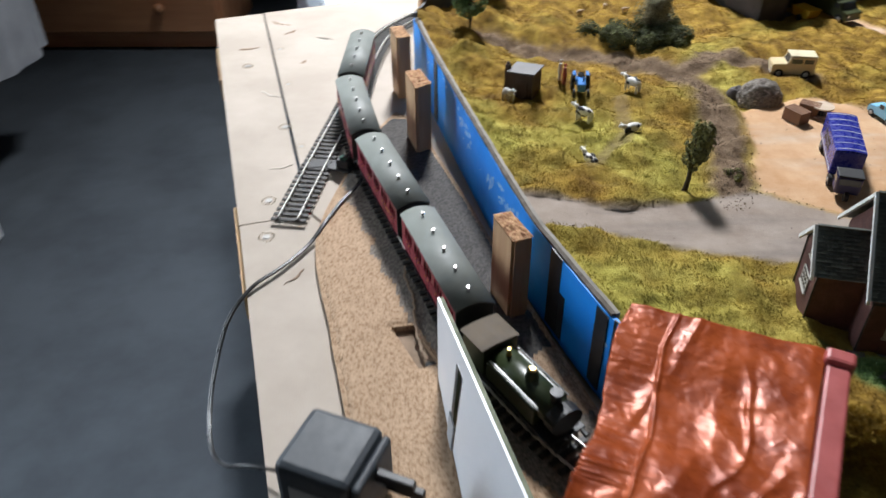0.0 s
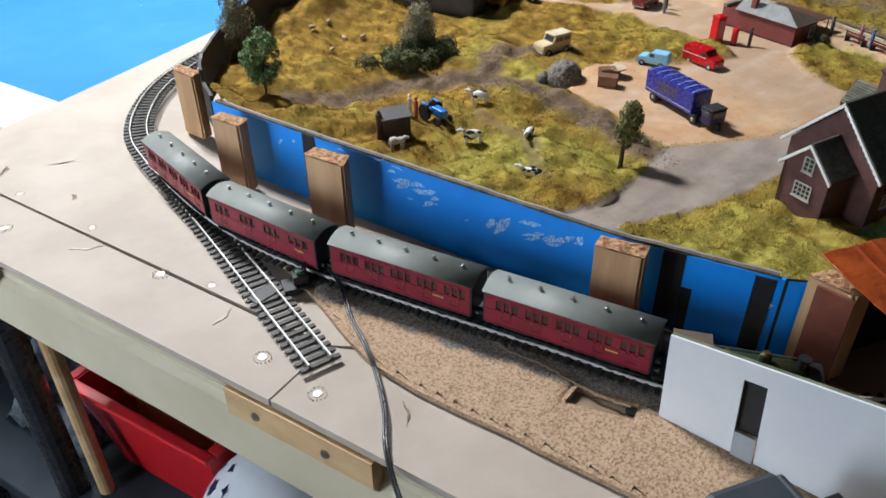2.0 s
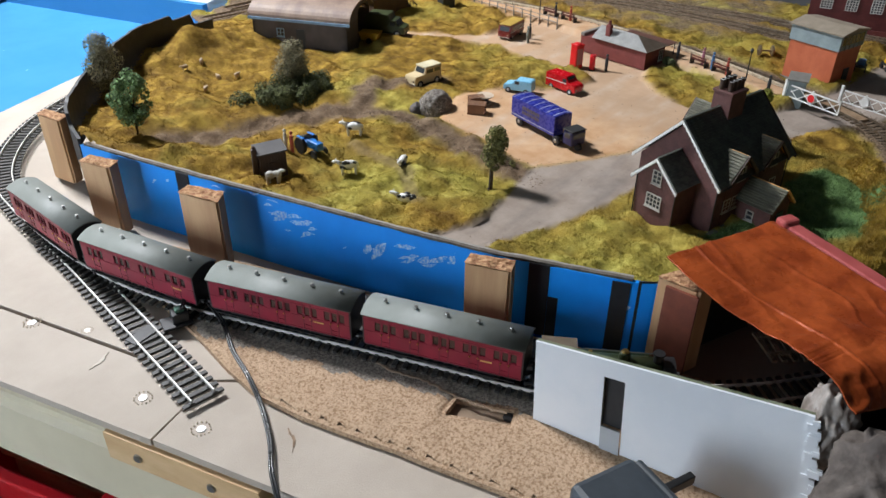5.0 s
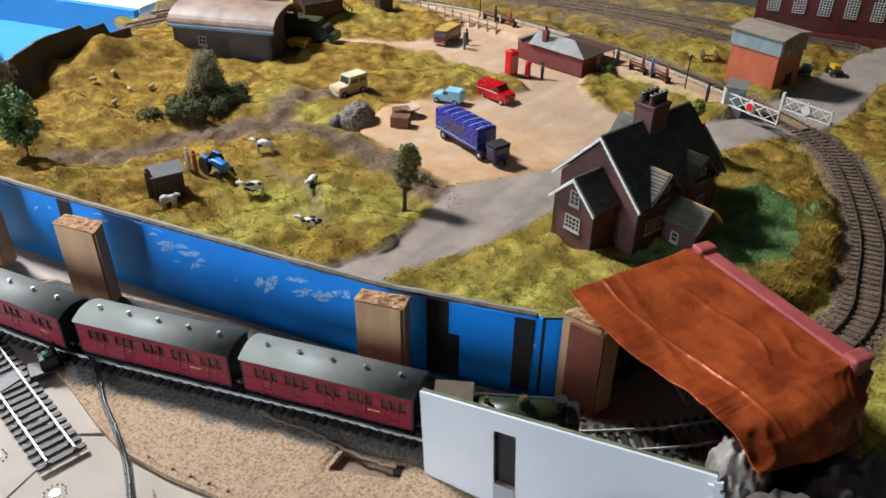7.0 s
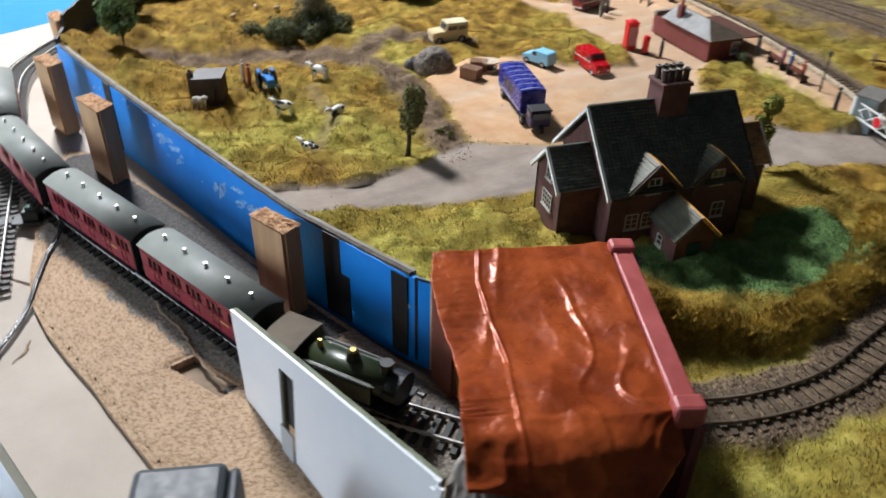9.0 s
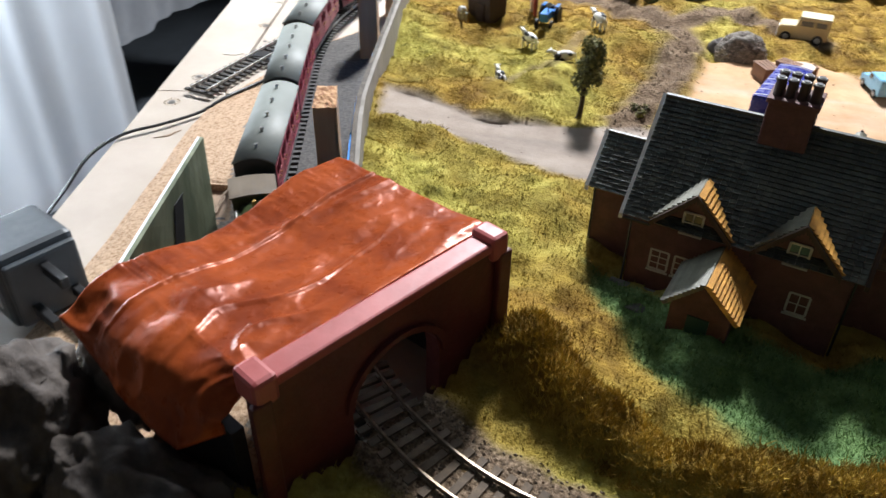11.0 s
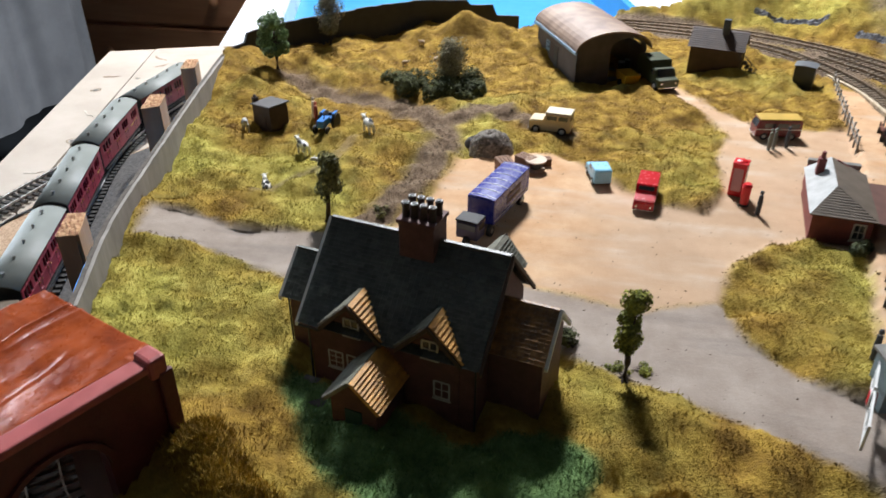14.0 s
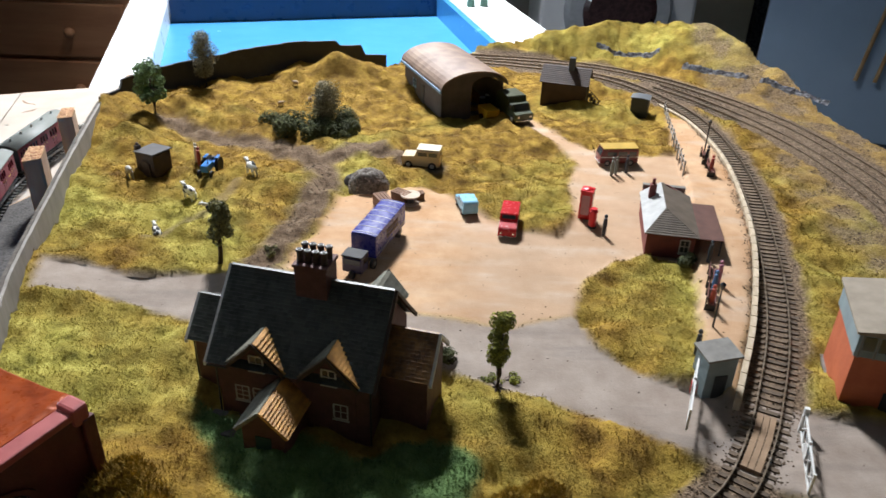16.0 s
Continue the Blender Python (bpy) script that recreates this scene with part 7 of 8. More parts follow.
for s, ax in ((-1, "y"), (1, "x")):
    d0, d1 = sorted((s * 0.0057, s * 0.0061))
    part("glazing", B(-0.0040, 0.0040, d0, d1, 0.005, 0.0255) if ax == "y" else B(d0, d1, -0.0040, 0.0040, 0.005, 0.0255), mat("pink_glazing", (0.55, 0.25, 0.25), None, 60, 0.2), tb_)
pbx = thing("post_box", "red pillar post box beside the telephone box", "post box", 0.5255, 0.6120, gz(0.5255, 0.612))
part("pillar", rod(bmesh.new(), (0, 0, 0), (0, 0, 0.0175), 0.0036, 0.0036, 18), M_gpo, pbx)
part("cap", rod(bmesh.new(), (0, 0, 0.0175), (0, 0, 0.0200), 0.0043, 0.0030, 18), M_gpo, pbx)
part("base", rod(bmesh.new(), (0, 0, -0.001), (0, 0, 0.0020), 0.0042, None, 18), M_undr, pbx)


def lamp_post(x, y):
    l = thing("platform_lamp", "dark cast platform lamp post", "lamp post", x, y, gz(x, y), 0, "platform lamps")
    part("column", rod(bmesh.new(), (0, 0, 0), (0, 0, 0.034), 0.0009, 0.0006, 8), M_undr, l)
    part("lantern", rod(bmesh.new(), (0, 0, 0.034), (0, 0, 0.038), 0.0012, 0.0022, 8), M_pane, l)
    part("cap", rod(bmesh.new(), (0, 0, 0.038), (0, 0, 0.040), 0.0024, 0.0005, 8), M_undr, l)


lamp_post(0.6790, 0.7920)
lamp_post(0.5930, 0.4420)
M_benchred = mat("red_brown_bench", (0.14, 0.035, 0.025), (0.10, 0.025, 0.018), 60, 0.6)


def bench(x, y, rz):
    b = thing("platform_bench", "red-brown slatted platform bench", "bench", x, y, gz(x, y), rz, "platform benches")
    for k in range(3):
        part("seat_slat", B(-0.013, 0.013, -0.0035 + 0.0022 * k, -0.0019 + 0.0022 * k, 0.0056, 0.0062), M_benchred, b)
    for k in range(2):
        part("back_slat", B(-0.013, 0.013, 0.0030, 0.0036, 0.0075 + 0.0026 * k, 0.0092 + 0.0026 * k), M_benchred, b)
    for xk in (-0.0115, 0.0115):
        part("leg", B(xk - 0.0005, xk + 0.0005, -0.0035, 0.0036, 0, 0.0056), M_undr, b)
        part("back_post", B(xk - 0.0005, xk + 0.0005, 0.0036, 0.0044, 0, 0.0118), M_undr, b)


bench(0.6000, 0.475, 72)
bench(0.6100, 0.508, 72)
bench(0.6700, 0.735, 80)
bench(0.6730, 0.768, 80)


# painted model figures: plain peg shapes
def figure(x, y, material, lean=0, z=None):
    bm = bmesh.new()
    rod(bm, (0, 0, 0), (0, 0, 0.0095), 0.0017, 0.0020, 10)
    rod(bm, (0, 0, 0.0095), (0, 0, 0.0175), 0.0022, 0.0016, 10)
    ball(bm, (0, 0, 0.0200), 0.0017, 1, 1, 1.15, 2)
    o = solid("model_figure", bm, material, "small painted model figure standing on the layout", "figurine", x, y, gz(x, y) if z is None else z, 0, "model figures")
    return o


F_dark = mat("figure_dark", (0.025, 0.028, 0.035), None, 90, 0.6)
F_grey = mat("figure_grey", (0.16, 0.17, 0.14), None, 90, 0.6)
F_pink = mat("figure_pink", (0.42, 0.16, 0.22), None, 90, 0.6)
F_blue = mat("figure_blue", (0.08, 0.20, 0.42), None, 90, 0.6)
F_red = mat("figure_red", (0.42, 0.07, 0.04), None, 90, 0.6)
F_white = mat("figure_white", (0.62, 0.56, 0.48), None, 90, 0.6)
for x, y, m_ in ((0.5345, 0.597, F_dark), (0.5640, 0.7350, F_grey), (0.5690, 0.7390, F_grey), (0.5815, 0.7440, F_dark), (0.6145, 0.506, F_pink), (0.6060, 0.490, F_blue), (0.5980, 0.468, F_red), (0.6160, 0.540, F_dark), (0.5715, 0.408, F_dark), (0.672, 0.760, F_dark), (0.670, 0.733, F_red), (0.1145, 0.7160, F_white), (0.1185, 0.7115, F_red)):
    figure(x, y, m_)

# ---------------------------------------------------------------- animals of the farm, as painted miniatures
M_cow = mat("white_cow_enamel", (0.72, 0.70, 0.66), (0.62, 0.60, 0.56), 60, 0.5)
M_cowblack = mat("black_cow_patch", (0.02, 0.02, 0.022), None, 60, 0.5)
M_fleece = mat("pale_fleece", (0.50, 0.38, 0.26), (0.38, 0.27, 0.17), 90, 0.9)


def cow(x, y, rz, lying=False, size=0.86):
    c = thing("model_cow", "black and white model cow " + ("lying" if lying else "standing") + " in the field", "model cow", x, y, gz(x, y), rz, "farm animals")
    c.matrix_basis = c.matrix_basis @ Matrix.Scale(size, 4)
    zb = 0.0052 if lying else 0.0108
    bm = bmesh.new()
    ball(bm, (0, 0, zb), 0.0052, 2.0, 0.85, 0.95, 3)
    smooth(part("body", bm, M_cow, c))
    bm = bmesh.new()
    rod(bm, (0.0085, 0, zb + 0.002), (0.0135, 0, zb + 0.0050), 0.0026, 0.0018, 8)
    ball(bm, (0.0148, 0, zb + 0.0048), 0.0021, 1.5, 0.85, 0.9, 2)
    for s in (-1, 1):
        rod(bm, (0.0135, s * 0.001, zb + 0.006), (0.0132, s * 0.0032, zb + 0.0072), 0.0006, 0.0003, 5)
    smooth(part("head", bm, M_cow, c))
    if not lying:
        for xx in (-0.0075, 0.0070):
            for s in (-1, 1):
                part("leg", rod(bmesh.new(), (xx, s * 0.0026, zb - 0.002), (xx, s * 0.0027, -0.0004), 0.0018, 0.0011, 7), M_cow, c)
    part("tail", rod(bmesh.new(), (-0.0102, 0, zb + 0.002), (-0.0112, 0.0006, zb - 0.005), 0.0005, 0.0003, 5), M_cow, c)
    rr = random.Random(int(x * 1000))
    for k in range(7):
        a, u = rr.uniform(0, 6.28), rr.uniform(-0.75, 0.75)
        ux, rad = u * 0.0104, math.sqrt(1 - u * u)
        cy_, cz_ = 0.0044 * rad * math.cos(a), 0.0050 * rad * math.sin(a)
        ball_bm = ball(bmesh.new(), (ux, cy_ * 0.78, zb + cz_ * 0.78), 0.0030 * rr.uniform(0.75, 1.15), 1.25, 0.66, 0.85, 2)
        smooth(part("black_patch", ball_bm, M_cowblack, c))


cow(0.1290, 0.6440, 140)
cow(0.1810, 0.6880, 130)
cow(0.1655, 0.6080, 205, True)
cow(0.1230, 0.5660, 118, True)
pony = thing("model_pony", "pale grey model pony standing on the bank beside the shed", "model pony", 0.0605, 0.6680, gz(0.0605, 0.668), -60, "farm animals")
bm = bmesh.new()
ball(bm, (-0.0035, 0, 0.0092), 0.0040, 1.15, 0.8, 0.95, 3)
ball(bm, (0.0025, 0, 0.0105), 0.0034, 1.3, 0.8, 0.95, 3)
rod(bm, (0.004, 0, 0.011), (0.0072, 0, 0.0150), 0.0024, 0.0016, 8)
ball(bm, (0.0086, 0, 0.0144), 0.0017, 1.5, 0.8, 0.9, 2)
M_pony = mat("grey_white_enamel", (0.50, 0.48, 0.44), (0.36, 0.34, 0.31), 120, 0.6)
smooth(part("body", bm, M_pony, pony))
for xx in (-0.0055, 0.0042):
    for s in (-1, 1):
        part("leg", rod(bmesh.new(), (xx, s * 0.0020, 0.009), (xx - 0.0006, s * 0.0022, -0.0005), 0.0015, 0.0010, 7), M_pony, pony)
part("tail", rod(bmesh.new(), (-0.0078, 0, 0.0105), (-0.0090, 0, 0.0040), 0.0008, 0.0005, 6), M_pony, pony)
for x, y, rz in ((0.163, 0.913, 30), (0.197, 0.935, 80), (0.221, 0.931, 10), (0.173, 0.965, 160), (0.205, 0.978, 50)):
    s = thing("model_sheep", "pale model sheep on the far bank", "model sheep", x, y, gz(x, y), rz, "farm animals")
    s.matrix_basis = s.matrix_basis @ Matrix.Scale(0.8, 4)
    smooth(part("body", ball(bmesh.new(), (0, 0, 0.0055), 0.0034, 1.6, 0.9, 0.95, 2), M_fleece, s))
    smooth(part("head", ball(bmesh.new(), (0.0062, 0, 0.0068), 0.0015, 1.4, 0.8, 0.9, 2), M_fleece, s))
    for xx in (-0.003, 0.003):
        for q in (-1, 1):
            part("leg", rod(bmesh.new(), (xx, q * 0.0014, 0.003), (xx, q * 0.0014, -0.0005), 0.0006, None, 5), M_fleece, s)

# ---------------------------------------------------------------- field shed, spool, crates, ash heap
fs = thing("field_shed", "dark brown field shed with a tall stovepipe", "shed", 0.0775, 0.6935, gz(0.0775, 0.6935), -27)
part("wall", B(-0.0125, 0.0125, -0.0115, 0.0115, -0.004, 0.0260, 0.0003), M_brownwood, fs)
for k in range(9):
    part("board", B(-0.0125 + 0.0028 * k, -0.0102 + 0.0028 * k, -0.0120, -0.0115, -0.004, 0.0258), M_brownwood, fs)
part("roof", prism(bmesh.new(), [(-0.0140, 0.0260), (0.0140, 0.0275), (0.0140, 0.0288), (-0.0140, 0.0273)], -0.0132, 0.0132, "y"), mat("shed_felt", (0.085, 0.080, 0.080), (0.06, 0.056, 0.056), 60, 0.5), fs)
part("stovepipe", B(-0.0178, -0.0128, -0.0085, -0.0030, -0.003, 0.0315, 0.0008), M_brownwood, fs)
part("door", B(-0.004, 0.006, -0.0128, -0.0120, -0.002, 0.018), M_brownwood, fs)
part("pipe_cap", ball(bmesh.new(), (-0.0153, -0.0058, 0.0325), 0.0018), M_brownwood, fs)

ah = thing("ash_heap", "grey heap of ash and small stones beside the yard", "heap", 0.3035, 0.6830, gz(0.3035, 0.683))
bm = bmesh.new()
bmesh.ops.create_icosphere(bm, subdivisions=5, radius=1)
for v in bm.verts:
    d = v.co.copy()
    k = 1 + 0.09 * noise.noise(d * 3) + 0.015 * noise.noise(d * 16)
    v.co = Vector((d.x * 0.021 * k, d.y * 0.018 * k, max(d.z, -0.2) * 0.0215 * k))
part("ash_mound", bm, mat("ash_grey", (0.24, 0.21, 0.18), (0.10, 0.085, 0.07), 420, 0.95, 1.0, fine=700, detail=3), ah)
ra = random.Random(6)
bm = bmesh.new()
for k in range(900):
    f, a_ = ra.random() ** 0.6, ra.uniform(0, 6.283)
    r_ = ra.uniform(0.0004, 0.0011)
    zz = math.sqrt(max(0, 1 - f * f))
    ball(bm, (0.0212 * f * math.cos(a_), 0.0182 * f * math.sin(a_), 0.0212 * zz), r_, 1, ra.uniform(0.7, 1.2), 0.8, 1)
tagged(part("loose_stone", bm, mat("ash_stone", (0.34, 0.29, 0.25), (0.12, 0.10, 0.085), 200, 0.95, island=0.5), ah), kind="stuff")
bm = bmesh.new()
bmesh.ops.create_icosphere(bm, subdivisions=3, radius=1)
for v in bm.verts:
    v.co = Vector((-0.018 + v.co.x * 0.010, 0.012 + v.co.y * 0.008, max(v.co.z, -0.2) * 0.010 * (1 + 0.2 * noise.noise(v.co * 4))))
part("dark_stone", bm, M_shedwall, ah)

sp = thing("cable_drum", "empty wooden cable drum standing on end", "cable drum", 0.3490, 0.6480, gz(0.349, 0.648))
part("flange", rod(bmesh.new(), (0, 0, 0.0), (0, 0, 0.0014), 0.0085, None, 24), mat("pale_drum_wood", (0.52, 0.42, 0.32), (0.44, 0.34, 0.25), 60, 0.7), sp)
part("core", rod(bmesh.new(), (0, 0, 0.0014), (0, 0, 0.0090), 0.0040, None, 18), M_darkblue, sp)
part("flange", rod(bmesh.new(), (0, 0, 0.0090), (0, 0, 0.0104), 0.0098, None, 24), bpy.data.materials["pale_drum_wood"], sp)
M_crate = mat("brown_crate_wood", (0.20, 0.095, 0.045), (0.13, 0.06, 0.03), 60, 0.8, 0.2)
for x, y, rz, s in ((0.3220, 0.6390, -62, 1.0), (0.3395, 0.6530, -35, 0.9), (0.3560, 0.6600, 20, 0.6)):
    c = thing("wooden_crate", "brown slatted wooden crate in the yard", "crate", x, y, gz(x, y), rz, "crates in the yard")
    part("box", B(-0.0095 * s, 0.0095 * s, -0.0065 * s, 0.0065 * s, 0, 0.0105 * s), M_crate, c)
    for k in range(4):
        part("lid_slat", B(-0.0100 * s, 0.0100 * s, (-0.0066 + 0.0034 * k) * s, (-0.0038 + 0.0034 * k) * s, 0.0105 * s, 0.0114 * s), M_crate, c)

# oil drums and stores inside the shed mouth, track machines and bogies by the line
for x, y in ((0.4250, 0.9450), (0.4330, 0.9560), (0.4420, 0.9500)):
    dd = thing("oil_drum", "dark oil drum with a pale lid inside the shed", "drum", x, y, 0.0355, 0, "drums in the shed")
    part("barrel", rod(bmesh.new(), (0, 0, 0), (0, 0, 0.0115), 0.0040, None, 16), M_darkblue, dd)
    part("lid", rod(bmesh.new(), (0, 0, 0.0115), (0, 0, 0.0125), 0.0042, None, 16), M_greycard, dd)
for x, y, rz, mt, nm, lb in ((0.775, 0.325, 40, M_yellow, "yellow_crane", "yellow lineside crane on dark wheels"), (0.735, 0.350, 10, F_blue, "blue_machine", "blue lineside machine among scrap")):
    t_ = thing(nm, lb, "trolley", x, y, gz(x, y), rz)
    t_.matrix_basis = t_.matrix_basis @ Matrix.Scale(0.8, 4)
    part("deck", B(-0.014, 0.014, -0.007, 0.007, 0.007, 0.0095, 0.0005), M_undr, t_)
    part("body", B(-0.007, 0.009, -0.0055, 0.0055, 0.0095, 0.0160, 0.0010), mt, t_)
    for sx in (-0.009, 0.009):
        for s in (-1, 1):
            part("wheel", rod(bmesh.new(), (sx, s * 0.0065, 0.0042), (sx, s * 0.0085, 0.0042), 0.0045, None, 14), M_undr, t_)
bw = thing("wagon_wheelset", "rusty spare wheelset lying by the line", "wheelset", 0.715, 0.462, gz(0.715, 0.462) + 0.0065, 35)
for s in (-1, 1):
    part("wheel", rod(bmesh.new(), (0, s * 0.007, 0), (0, s * 0.009, 0), 0.0068, None, 18), M_rust, bw)
part("axle", rod(bmesh.new(), (0, -0.0115, 0), (0, 0.0115, 0), 0.0012, None, 8), M_rust, bw)

# crumpled netting along the foot of the far hill
M_net = mat("blue_grey_netting", (0.30, 0.30, 0.33), (0.10, 0.10, 0.115), 260, 0.7)
for x, y, L_, rz in ((0.66, 1.188, 0.10, -22), (0.775, 1.100, 0.10, -38), (0.865, 1.020, 0.10, -42)):
    bm = bmesh.new()
    n = 40
    ca, sa = math.cos(math.radians(rz)), math.sin(math.radians(rz))
    g = []
    for i in range(n + 1):
        row = []
        for j in range(9):
            u = -L_ / 2 + L_ * i / n
            v = (-0.008 + 0.016 * j / 8) * (0.6 + 0.7 * abs(noise.noise((i * 0.3, x * 9, 5))))
            px, py_ = x + u * ca - v * sa, y + u * sa + v * ca
            e = 1 - abs(j - 4) / 4
            row.append(bm.verts.new((px, py_, gz(px, py_) - 0.0008 + e * (0.003 + 0.007 * abs(noise.noise((i * 0.6 + x * 50, j * 0.7, 0)))))))
        g.append(row)
    for i in range(n):
        for j in range(8):
            bm.faces.new((g[i][j], g[i + 1][j], g[i + 1][j + 1], g[i][j + 1]))
    bmesh.ops.solidify(bm, geom=bm.faces[:], thickness=0.0008)
    solid("netting", bm, M_net, "crumpled blue-grey netting at the foot of the hill", "netting", group="netting along the hill")

# ---------------------------------------------------------------- trees and bushes
M_bark = mat("dark_bark", (0.055, 0.038, 0.026), (0.03, 0.02, 0.014), 200, 0.9, 0.5)
L_green = mat("mid_green_foliage", (0.17, 0.27, 0.10), (0.09, 0.15, 0.055), 60, 0.8, island=0.45)
L_olive = mat("olive_foliage", (0.19, 0.18, 0.05), (0.10, 0.10, 0.028), 60, 0.8, island=0.45)
L_yellow = mat("yellow_green_foliage", (0.30, 0.30, 0.045), (0.16, 0.18, 0.025), 60, 0.8, island=0.45)
L_grey = mat("grey_green_foliage", (0.26, 0.235, 0.14), (0.14, 0.125, 0.07), 60, 0.85, island=0.45)
L_dark = mat("dark_bush_foliage", (0.10, 0.11, 0.034), (0.045, 0.055, 0.018), 60, 0.85, island=0.45)


def leaves(bm, centres, count, size, rng):
    """Small folded leaf clumps scattered through balls (x, y, z, radius)."""
    wts = [c[3] ** 2 for c in centres]
    for _ in range(count):
        cx, cy, cz, r = rng.choices(centres, wts)[0]
        while True:
            d = Vector((rng.uniform(-1, 1), rng.uniform(-1, 1), rng.uniform(-1, 1)))
            if 0.1 < d.length < 1:
                break
        d = d.normalized() * (d.length ** 0.4)
        p = Vector((cx, cy, cz)) + d * r
        n = (d + Vector((rng.uniform(-0.6, 0.6), rng.uniform(-0.6, 0.6), rng.uniform(-0.2, 0.8)))).normalized()
        t = n.orthogonal().normalized()
        t.rotate(Matrix.Rotation(rng.uniform(0, 6.28), 3, n))
        b = n.cross(t)
        s = size * rng.uniform(0.6, 1.3)
        v = [bm.verts.new(p + t * s), bm.verts.new(p + b * s * 0.7 + n * s * 0.3), bm.verts.new(p - t * s), bm.verts.new(p - b * s * 0.7 + n * s * 0.3)]
        bm.faces.new((v[0], v[1], v[2])), bm.faces.new((v[0], v[2], v[3]))


def tree(x, y, height, label, crown, leaf, count=1800, size=0.0011, trunk=0.0022, lean=(0, 0), z=None, roots=False):
    rng = random.Random(int(x * 1e4))
    t = thing("model_tree", label, "tree", x, y, (gz(x, y) if z is None else z) - 0.001, 0, "model trees")
    bm = bmesh.new()
    top = Vector((lean[0], lean[1], height * 0.62))
    tube(bm, [(0, 0, 0), (lean[0] * 0.2 + 0.0006, lean[1] * 0.2, height * 0.2), (lean[0] * 0.6 - 0.0004, lean[1] * 0.6, height * 0.42), tuple(top)], trunk * 0.8, 8)
    for v in bm.verts:
        f = 1 - 0.55 * min(1, v.co.z / (height * 0.62))
        c = Vector((lean[0] * v.co.z / (height * 0.62), lean[1] * v.co.z / (height * 0.62), v.co.z))
        v.co = c + (v.co - c) * (f + 0.25)
    for cx, cy, cz, r in crown[:7]:
        rod(bm, tuple(top * rng.uniform(0.55, 0.95)), (cx, cy, cz), trunk * 0.35, trunk * 0.12, 5)
    for k in range(6 if roots else 4):
        a = k * 1.05 + rng.uniform(-0.2, 0.2)
        rr_ = 0.008 if roots else 0.004
        rod(bm, (0, 0, 0.002), (rr_ * math.cos(a), rr_ * math.sin(a), -0.0002), trunk * 0.6, trunk * 0.2, 5)
    part("trunk", bm, M_bark, t)
    bm = bmesh.new()
    leaves(bm, crown, count, size, rng)
    part("crown", bm, leaf, t)
    return t


def crown_of(seed, n, rx, ry, z0, z1, r, ox=0, oy=0):
    rng = random.Random(seed)
    out = []
    for _ in range(n):
        f = rng.random()
        w = math.sin(math.pi * (0.15 + 0.75 * f))
        a, q = rng.uniform(0, 6.28), rng.uniform(0.2, 1.0)
        out.append((ox * f + rx * w * q * math.cos(a), oy * f + ry * w * q * math.sin(a), z0 + (z1 - z0) * f, r * rng.uniform(0.7, 1.2)))
    return out


tree(0.0285, 0.8345, 0.072, "bushy mid-green model tree with a dark trunk", crown_of(1, 30, 0.019, 0.019, 0.022, 0.066, 0.0070), L_green, 4200, 0.0014)
tree(0.0600, 0.9370, 0.075, "dense grey-green egg-shaped model tree", crown_of(2, 40, 0.012, 0.012, 0.022, 0.068, 0.0100), L_grey, 5200, 0.0011)
tree(0.1925, 0.5245, 0.064, "slim olive model tree leaning over the verge", crown_of(3, 22, 0.0085, 0.0085, 0.022, 0.060, 0.0058, 0.004, -0.002), L_olive, 2800, 0.0013, lean=(0.003, 0.001))
tree(0.4270, 0.3690, 0.066, "slim yellow-green model tree on splayed roots", crown_of(4, 20, 0.0062, 0.0062, 0.024, 0.062, 0.0054), L_yellow, 2500, 0.0013, roots=True)


def bush(x, y, balls, leaf, count, size, label, cat="bush"):
    rng = random.Random(int(y * 1e4))
    b = thing("bush", label, cat, x, y, gz(x, y) - 0.001, 0, "bushes")
    bm = bmesh.new()
    for cx, cy, cz, r in balls:
        rod(bm, (cx * 0.4, cy * 0.4, 0), (cx, cy, cz), 0.0012, 0.0005, 5)
    part("stems", bm, M_bark, b)
    bm = bmesh.new()
    leaves(bm, balls, count, size, rng)
    part("foliage", bm, leaf, b)


rb = random.Random(3)
bush(0.2150, 0.8330, [(rb.uniform(-0.056, 0.056), rb.uniform(-0.028, 0.024), rb.uniform(0.005, 0.021), rb.uniform(0.009, 0.014)) for _ in range(38)], L_dark, 15000, 0.0014, "low dark green thicket in the middle of the field")
tree(0.2310, 0.8400, 0.056, "grey-green rounded tree standing in the thicket", crown_of(5, 40, 0.015, 0.015, 0.026, 0.054, 0.0120, 0.004, 0), L_grey, 5200, 0.0011)
bush(0.4290, 0.3800, [(rb.uniform(-0.016, 0.016), rb.uniform(-0.006, 0.006), 0.0012, 0.003) for _ in range(14)], L_yellow, 700, 0.0009, "flat patch of yellow-green weeds round the tree")
bush(0.5980, 0.5430, [(rb.uniform(-0.007, 0.007), rb.uniform(-0.006, 0.006), rb.uniform(0.003, 0.008), 0.005) for _ in range(7)], L_dark, 900, 0.0011, "small dark bush by the station wall")
bush(0.2340, 0.5350, [(rb.uniform(-0.006, 0.006), rb.uniform(-0.006, 0.006), 0.002, 0.003) for _ in range(6)], L_olive, 300, 0.0009, "small tuft of olive weeds beside the track")
bush(0.3990, 0.3950, [(rb.uniform(-0.012, 0.004), rb.uniform(-0.004, 0.006), rb.uniform(0.002, 0.008), 0.005) for _ in range(6)], L_dark, 600, 0.0011, "low dark hedge at the end of the house")
# ---------------------------------------------------------------- adapter, wire, and things under the board
pg = thing("plug_adapter", "black plug-in power adapter lying on the trackbed", "adapter", -0.0560, 0.2520, 0.0072, -22)
part("case", B(-0.024, 0.018, -0.021, 0.021, 0.0, 0.044, 0.004), M_plug, pg)
